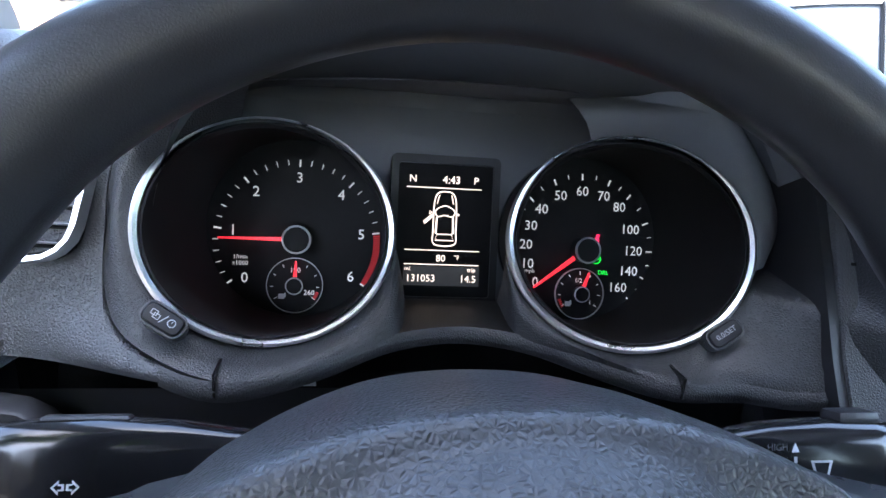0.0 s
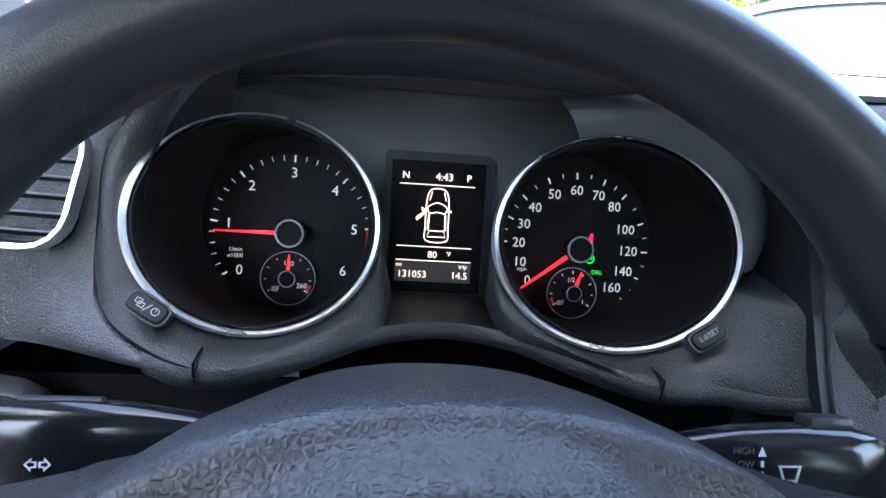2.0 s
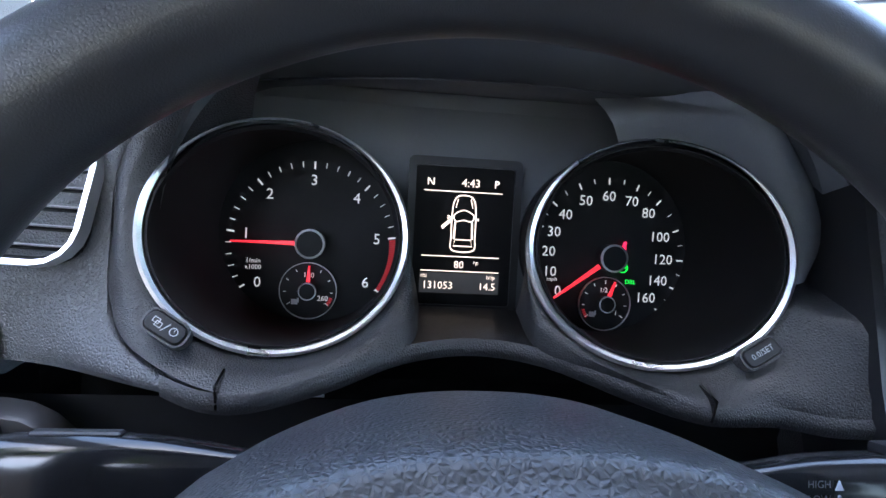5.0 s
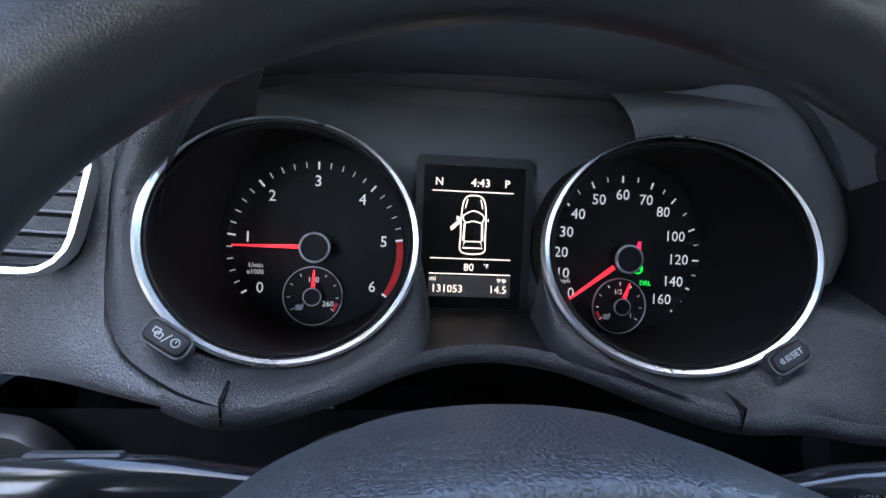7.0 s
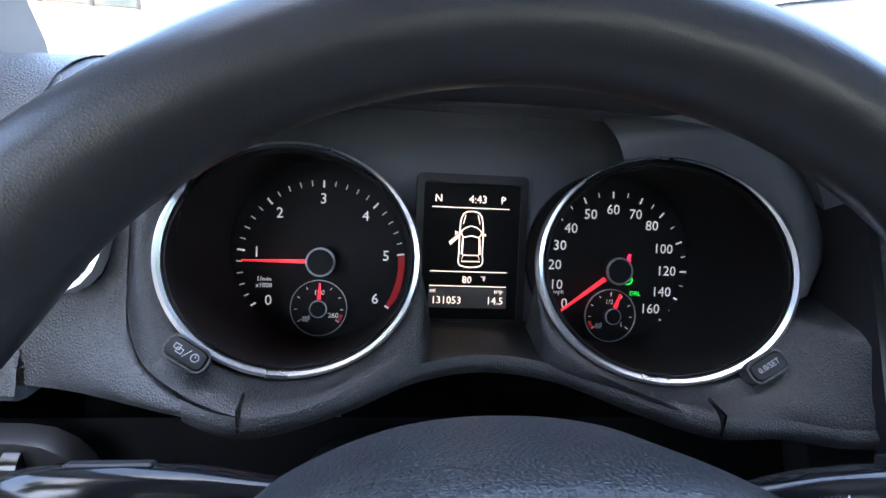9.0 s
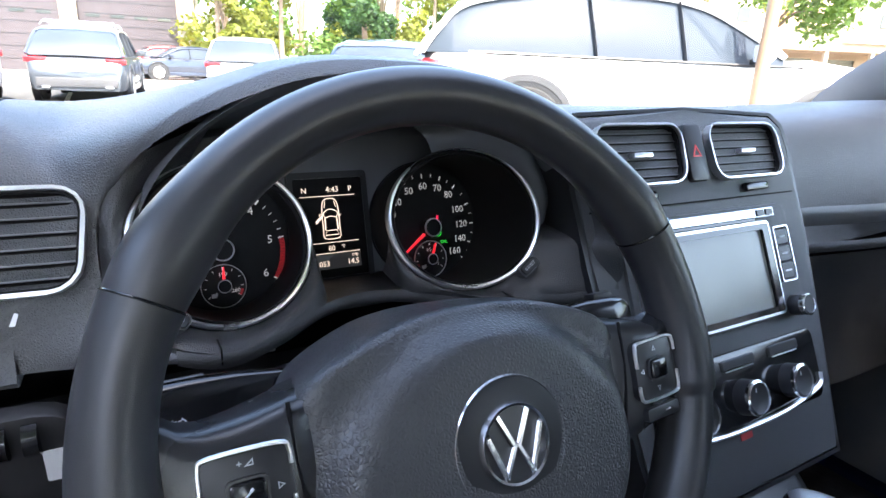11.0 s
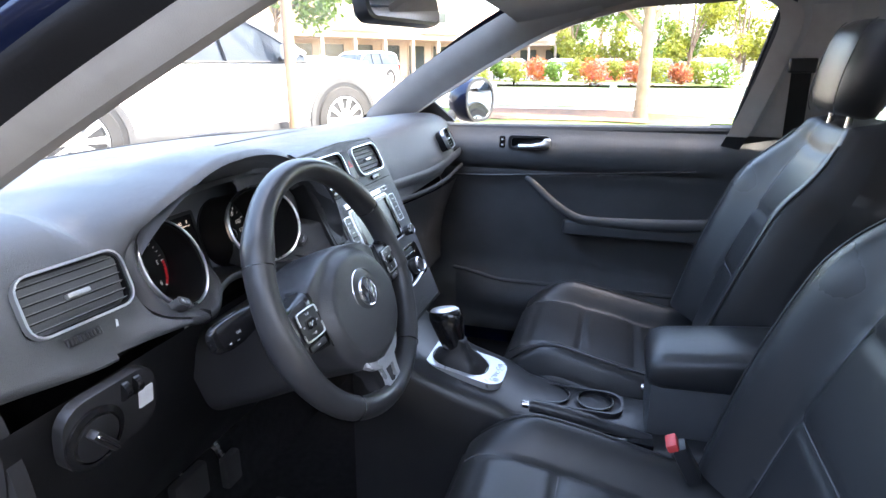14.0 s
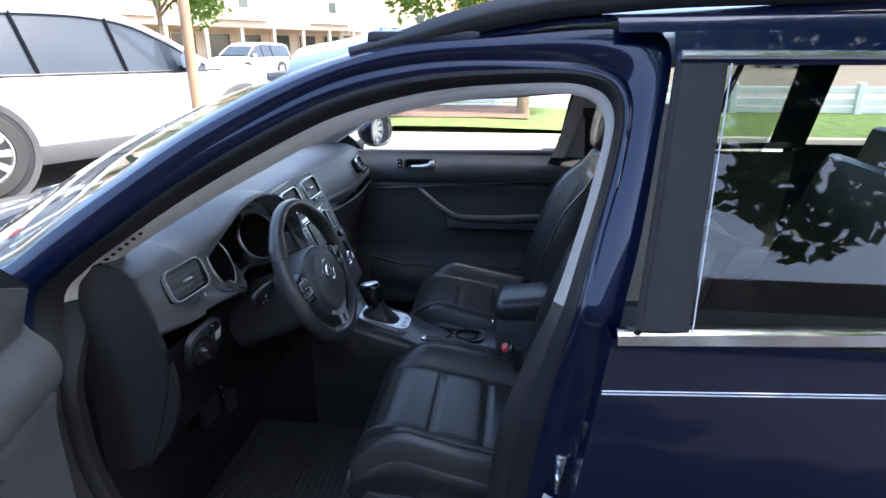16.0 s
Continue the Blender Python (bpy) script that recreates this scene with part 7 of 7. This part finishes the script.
def seat(label):
    st = thing("front_seat", label, "seat", Matrix(), "front seats")
    g = [[cushion_shape(-1 + 2 * i / 48, j / 56) for j in range(57)] for i in range(49)]
    bm = bmesh.new()
    vs = [[bm.verts.new(p) for p in row] for row in g]
    for i in range(48):
        for j in range(56):
            bm.faces.new((vs[i][j], vs[i + 1][j], vs[i + 1][j + 1], vs[i][j + 1]))
    cush = part("cushion", bm, M_HIDE, st, "black leather cushion with cross seams", False, 80)
    # skirt under the pad
    ring = [g[i][0] for i in range(49)] + [g[48][j] for j in range(1, 57)] + [g[i][56] for i in range(47, -1, -1)] + [g[0][j] for j in range(55, 0, -1)]
    cx, cy = 0, -.24
    low = [[Vector((cx + (p.x - cx) * k, cy + (p.y - cy) * k, p.z + (zz - p.z) * f)) for p in ring] for k, f, zz in ((1, 0, .4), (1.025, .10, .46), (1.03, .35, .46), (1.0, .8, .455), (.97, 1, .445))]
    part("cushion_side", loft(low, True, False), M_HIDE, st, "", False, 80)
    part("seat_valance", loft([[Vector((x * k, y, z)) for x, y in rrect(0, -.235, .49, .47, .05)] for z, k in ((.46, 1.0), (.42, 1.03), (.36, .98), (.31, .94))]), M_PANEL, st, "black plastic seat valance")
    for c in (.36, .62):
        pts = [cushion_shape(-.54 + 1.08 * i / 12, c) + Vector((0, 0, .0012)) for i in range(13)]
        part("seam", tube(pts, .0015, 5), M_STITCH, cush)
    for s in (-.60, .60):
        part("seam", tube([cushion_shape(s, .03 + .95 * i / 20) + Vector((0, 0, .0014)) for i in range(21)], .0016, 5), M_STITCH, cush)
    n, mm = 48, 60
    bm = bmesh.new()
    vs = [[bm.verts.new(back_shape(-1 + 2 * i / n, j / mm)) for j in range(mm + 1)] for i in range(n + 1)]
    for i in range(n):
        for j in range(mm):
            bm.faces.new((vs[i][j], vs[i + 1][j], vs[i + 1][j + 1], vs[i][j + 1]))
    bk = part("backrest", bm, M_HIDE, st, "black leather backrest with side bolsters", False, 80)
    ring = [back_shape(-1, j / mm) for j in range(mm + 1)] + [back_shape(-1 + 2 * i / n, 1) for i in range(1, n + 1)] + [back_shape(1, j / mm) for j in range(mm - 1, -1, -1)] + [back_shape(-1 + 2 * i / n, 0) for i in range(n - 1, 0, -1)]
    a = radians(21)
    off = Vector((0, -math.cos(a), -math.sin(a)))
    part("backrest_shell", loft([[p for p in ring], [Vector((p.x * 1.02, p.y, p.z)) + off * .03 for p in ring], [Vector((p.x * 1.0, p.y, p.z)) + off * .075 for p in ring], [Vector((p.x * .9, p.y, p.z)) + off * .10 for p in ring]], True, True), M_HIDE, st, "", False, 80)
    for c in (.30, .56):
        part("seam", tube([back_shape(-.50 + 1.0 * i / 12, c) + Vector((0, .0012, .0004)) for i in range(13)], .0015, 5), M_STITCH, bk)
    for s in (-1, 1):
        part("seam", tube([back_shape(s * (.56 - .1 * i / 20 * .8), .02 + .80 * i / 20) + Vector((0, .0014, .0004)) for i in range(21)], .0016, 5), M_STITCH, bk)
    for s in (-1, 1):   # piped outer edge of the backrest
        part("piping", tube([back_shape(s * .90, .04 + .84 * i / 24) + Vector((0, .002, .0006)) for i in range(25)], .0022, 6), M_HIDE, bk)
        part("piping", tube([cushion_shape(s * .88, .06 + .90 * i / 24) + Vector((0, 0, .0016)) for i in range(25)], .0022, 6), M_HIDE, cush)
    # head restraint on two posts
    H = pose(0, -.655, 1.205, 12, 0, 0)
    rows = []
    for z, w, d, y in ((-.088, .075, .028, 0), (-.080, .105, .042, 0), (-.05, .122, .050, .002), (0, .130, .052, .004), (.045, .126, .050, .006), (.075, .110, .044, .008), (.090, .080, .028, .010), (.094, .040, .012, .010)):
        rows.append([Vector((w * math.copysign(abs(math.cos(t)) ** .62, math.cos(t)), y + d * math.copysign(abs(math.sin(t)) ** .75, math.sin(t)), z)) for t in [2 * math.pi * i / 32 for i in range(32)]])
    hr = part("headrest", loft(rows, True, True, False, H), M_HIDE, st, "padded black leather headrest", False, 80)
    for s in (-1, 1):
        part("headrest_post", tube([H @ Vector((s * .055, 0, -.08)), H @ Vector((s * .055, -.01, -.15))], .006, 10), M_STEEL, hr)
        part("headrest_seam", tube([H @ Vector((s * .085, .052 * math.cos(.9 * q), .092 * math.sin(1.5 * q))) for q in [-.95 + 1.9 * i / 10 for i in range(11)]], .0012, 5), M_STITCH, hr)
    return st


driver = seat("black leather driver's seat, smooth and lightly creased")
part("adjust_lever", box((-.262, -.21, .395), (.014, .15, .022), .005, 2), M_SATIN, driver, "satin seat lever")
part("height_lever", box((-.262, -.02, .36), (.012, .10, .016), .005, 2), M_SMOOTH, driver)
fellow = copy_thing(driver, Matrix.Translation((.71, 0, 0)))
tagged(fellow, "black leather passenger seat, empty and smooth")
# belt buckles
for x, y, z, turn in ((.168, -.335, .640, 0), (.545, -.335, .600, 0)):
    b = thing("belt_buckle", "black belt buckle with a red release button", "seat belt buckle", pose(x, y, z, -28, 0, turn), "belt buckles")
    part("buckle_case", box((0, -.004, -.035), (.034, .024, .07), .006, 2), M_SMOOTH, b)
    part("release_button", box((0, .004, .004), (.034, .018, .014), .004, 2), M_RED, b, "red release button")
# rear bench behind
bench = thing("rear_seat", "black leather rear bench with headrests", "seat", Matrix.Translation((XC, -1.3, .3)))
part("bench_cushion", box((XC, -1.12, .48), (1.28, .50, .18), .05, 3), M_HIDE, bench, "", True)
part("bench_back", box((0, 0, 0), (1.28, .12, .58), .045, 3, pose(XC, -1.44, .80, 20, 0, 0)), M_HIDE, bench, "", True)
for x in (-.02, XC, .73):
    part("rear_headrest", box((0, 0, 0), (.24, .09, .15), .035, 3, pose(x, -1.56, 1.12, 14, 0, 0)), M_HIDE, bench, "black headrest", True)

# passenger's belt hanging at the middle pillar
belt = thing("seat_belt", "black seat belt hanging from its guide on the middle pillar", "seat belt", Matrix.Translation((1.05, -.54, 1.0)))
part("strap", sheet(lambda u, v: Vector((.990 + .055 * smooth(1.28, 1.0, 1.205 - .60 * v), -.600 - .045 * u - .02 * math.sin(math.pi * v), 1.205 - .60 * v)), 2, 12, .002), mat("black webbing", (0.016, 0.016, 0.017), 0.7, grain=700, bump=0.0003, vary=0.1, vscale=30), belt, "woven black strap", True)
part("belt_guide", box((.992, -.622, 1.215), (.018, .065, .036), .008, 3), M_SMOOTH, belt, "black belt guide", True)

# ---- front doors ----
def door_face(y, z):
    """How far the door lining stands into the cabin."""
    d = .018 * smooth(1.03, .985, z)
    d += .030 * math.exp(-((z - .955) / .06) ** 2)
    d -= .012 * math.exp(-((z - .905) / .006) ** 2) * smooth(-.6, -.4, y)
    d += .020 * smooth(.62, .50, z)
    return d


def lining(name, m, label, front=.64):
    """The inner door; x into the cabin, y from the hinge (0.34) to the latch (-0.60), z up."""
    dr = thing(name, label, "car door", m, "front doors")
    L = part("lining", sheet(lambda u, v: Vector((door_face(front - (front + .62) * u, .36 + .67 * v), front - (front + .62) * u, .36 + .67 * v)), 40, 60), M_PANEL, dr, "black moulded door lining", False, 60)
    part("belt_cap", tube([(-.012, front - .02, 1.012), (-.012, .36, 1.025), (-.010, .0, 1.029), (-.012, -.40, 1.036), (-.014, -.62, 1.040)], .016, 10), M_DASH, dr)
    # armrest that sweeps down from a grip to a level rest
    path = curve([(.045, .060, .885), (.058, .035, .872), (.068, -.02, .825), (.072, -.075, .788), (.076, -.125, .772), (.078, -.22, .770), (.078, -.33, .772), (.072, -.45, .778), (.055, -.52, .785)], 6)
    part("armrest", tube(path, [.010 + .004 * smooth(0, 20, i) + .005 * smooth(24, 40, i) for i in range(len(path))], 12, False, .7, (1, 0, 0)), M_PANEL, dr, "smooth black door armrest")
    part("armrest_shelf", box((.035, -.30, .745), (.09, .48, .05), .018, 3), M_PANEL, dr)
    # handle bowl and lever
    hb = part("handle_bowl", frame_of(rrect(0, 0, .125, .044, .014), rrect(0, 0, .108, .030, .010), -.004, .010, Matrix(((0, 0, 1, .040), (1, 0, 0, .055), (0, 1, 0, .992), (0, 0, 0, 1))), .003), M_SMOOTH, dr)
    part("bowl_back", prism(rrect(0, 0, .110, .032, .011), -.001, .003, 0, 2, Matrix(((0, 0, 1, .040), (1, 0, 0, .055), (0, 1, 0, .992), (0, 0, 0, 1)))), M_GLOSS, hb)
    part("release_lever", join(tube(curve([(.052, .085, .981), (.058, .055, .982), (.060, .020, .986), (.056, .000, .992)], 5), [.0065] * 8 + [.008] * 4 + [.010] * 4, 10, False, 1.2), box((.052, .001, .994), (.016, .022, .026), .007, 3)), M_SATIN, hb, "satin silver release lever")
    lk = part("lock_switch", prism(rrect(0, 0, .018, .036, .004), 0, .006, .002, 2, Matrix(((0, 0, 1, .040), (1, 0, 0, .137), (0, 1, 0, .992), (0, 0, 0, 1)))), M_GLOSS, dr)
    for dz in (.008, -.008):
        part("legend", box((.0465, .137, .992 + dz), (.0006, .006, .005)), M_PRINT, lk)
    # groove lines, map pocket, speaker
    part("groove_trim", tube([(.044, .30, .884), (.046, .16, .889), (.046, -.10, .905), (.046, -.42, .926)], .0035, 6), M_SMOOTH, dr)
    part("map_pocket", sheet(lambda u, v: Vector((.055 + .028 * math.sin(math.pi * min(1, v * 1.3)) * math.sin(math.pi * min(1, max(0, u))) ** .4, .28 - .86 * u, .555 - .17 * v + .03 * (1 - v) * smooth(.18, .0, u))), 24, 8), M_PANEL, dr, "", False, 60)
    pp = [(.062 + .02, .28 - .86 * i / 20, .556 + .03 * smooth(4, 0, i)) for i in range(21)]
    part("pocket_lip", tube(pp, .006, 8), M_SMOOTH, dr)
    return dr


pas = lining("passenger_door", pose(1.118, 0, 0, 0, 0, 180) @ Matrix.Scale(-1, 4, (0, 1, 0)), "closed black-lined passenger door")

# ---- the open driver's door, its mirror, and the passenger's mirror ----
HINGE, SWING = Vector((-.56, .44, 0)), 74
OPEN = Matrix.Translation(HINGE) @ pose(0, 0, 0, 0, 0, -SWING) @ Matrix.Translation((0, -.50, 0))
drv = lining("driver_door", OPEN, "open driver's door lined in black plastic", .50)
# outer skin and window frame of the open door
part("outer_skin", sheet(lambda u, v: Vector((-.10 - .03 * math.sin(math.pi * v), .50 - 1.10 * u, .36 + .665 * v)), 10, 8), M_PAINT, drv, "dark blue door skin")
part("door_edge", sheet(lambda u, v: Vector((-.10 + .10 * u, .50, .36 + .70 * v)), 3, 6), M_PAINT, drv)
LEAN = Matrix(((0, .34, 1, -.362), (1, 0, 0, 0), (0, 1, 0, 0), (0, 0, 0, 1)))   # drawn in y and z, leaning in towards the roof
outer = [(.485, 1.10), (.385, 1.165), (.275, 1.227), (.15, 1.292), (0, 1.355), (-.2, 1.408), (-.42, 1.428), (-.535, 1.395), (-.588, 1.20), (-.595, 1.018), (0, 1.012), (.485, 1.005)]
inside = [(.312, 1.165), (.300, 1.175), (.25, 1.198), (.14, 1.252), (0, 1.312), (-.19, 1.364), (-.40, 1.384), (-.487, 1.352), (-.537, 1.19), (-.543, 1.048), (0, 1.042), (.312, 1.036)]
part("door_frame", frame_of(outer, inside, -.022, .022, LEAN, .006), M_SMOOTH, drv, "black window frame")
part("frame_edge", tube([LEAN @ Vector((y, z, -.02)) for y, z in outer[:9]], .007, 8), M_PAINT, drv, "blue frame edge")
dpane = part("door_pane", prism([(y * 1.01, z) for y, z in inside], -.014, -.011, 0, 2, LEAN), G_CLEAR, drv, "clear door window")
dpane.visible_shadow = False
part("mirror_sail", prism([(.475, 1.020), (.475, 1.098), (.325, 1.158), (.325, 1.022)], .010, .030, .006, 2, LEAN), M_PANEL, drv, "black mirror sail")
part("belt_molding", tube([(.004, .31, 1.037), (.004, -.1, 1.043), (.004, -.545, 1.049)], .005, 8), M_SATIN, drv, "bright belt moulding")


def door_mirror(m, name, label, parent=None):
    """Mirror housing in car colour; z towards the driver, x outboard."""
    rows = []
    for z, k in ((.012, .97), (.0, 1.0), (-.03, .99), (-.06, .86), (-.08, .60), (-.086, .25)):
        rows.append([Vector((x * k, y * k, z)) for x, y in rrect(0, 0, .180, .148, .070, 6)])
    h = thing(name, label, "door mirror", m, "door mirrors")
    part("housing", loft(rows), M_PAINT, h, "dark blue housing", False, 60)
    part("mirror_rim", frame_of(rrect(0, 0, .172, .140, .066, 6), rrect(0, 0, .152, .122, .058, 6), .008, .016, None, .002), M_SMOOTH, h, "black mirror rim")
    part("mirror_glass", prism(rrect(0, 0, .156, .126, .059, 6), .010, .0135), M_MIRROR, h)
    part("mirror_arm", tube(curve([(-.10, -.045, -.03), (-.15, -.07, -.03), (-.19, -.08, -.03)], 4), .022, 10, False, .7), M_SMOOTH, h, "black mirror arm")
    return h


door_mirror(pose(1.274, .268, 1.103, 89, 0, -20), "passenger_mirror", "dark blue passenger door mirror reflecting the lot behind")
door_mirror(OPEN @ pose(-.20, .38, 1.10, 86, 0, 24) @ Matrix.Scale(-1, 4, (1, 0, 0)), "driver_mirror", "dark blue door mirror on the open door")
part("mirror_sail", prism([(.0, 0), (.17, 0), (.02, .13)], -.01, .012, .004, 2, Matrix(((0, 0, 1, 1.085), (-1, 0, 0, .46), (0, 1, 0, 1.05), (0, 0, 0, 1)))), M_SMOOTH, car, "black mirror sail", True)
side_pane = sheet(lambda u, v: Vector((side_x(1.02 + .36 * v) + .03, .50 - .95 * u - .45 * v * (1 - u), 1.02 + .36 * v)), 6, 6)
for v in side_pane.verts:
    v.co.x = 2 * XC - v.co.x
sp = part("passenger_window", side_pane, G_CLEAR, pas, "clear passenger window", True)
sp.visible_shadow = False
part("outer_skin", sheet(lambda u, v: Vector((2 * XC - side_x(.36 + .70 * v), .66 - 1.15 * u, .36 + .665 * v)), 10, 8), M_PAINT, pas, "dark blue door skin", True)
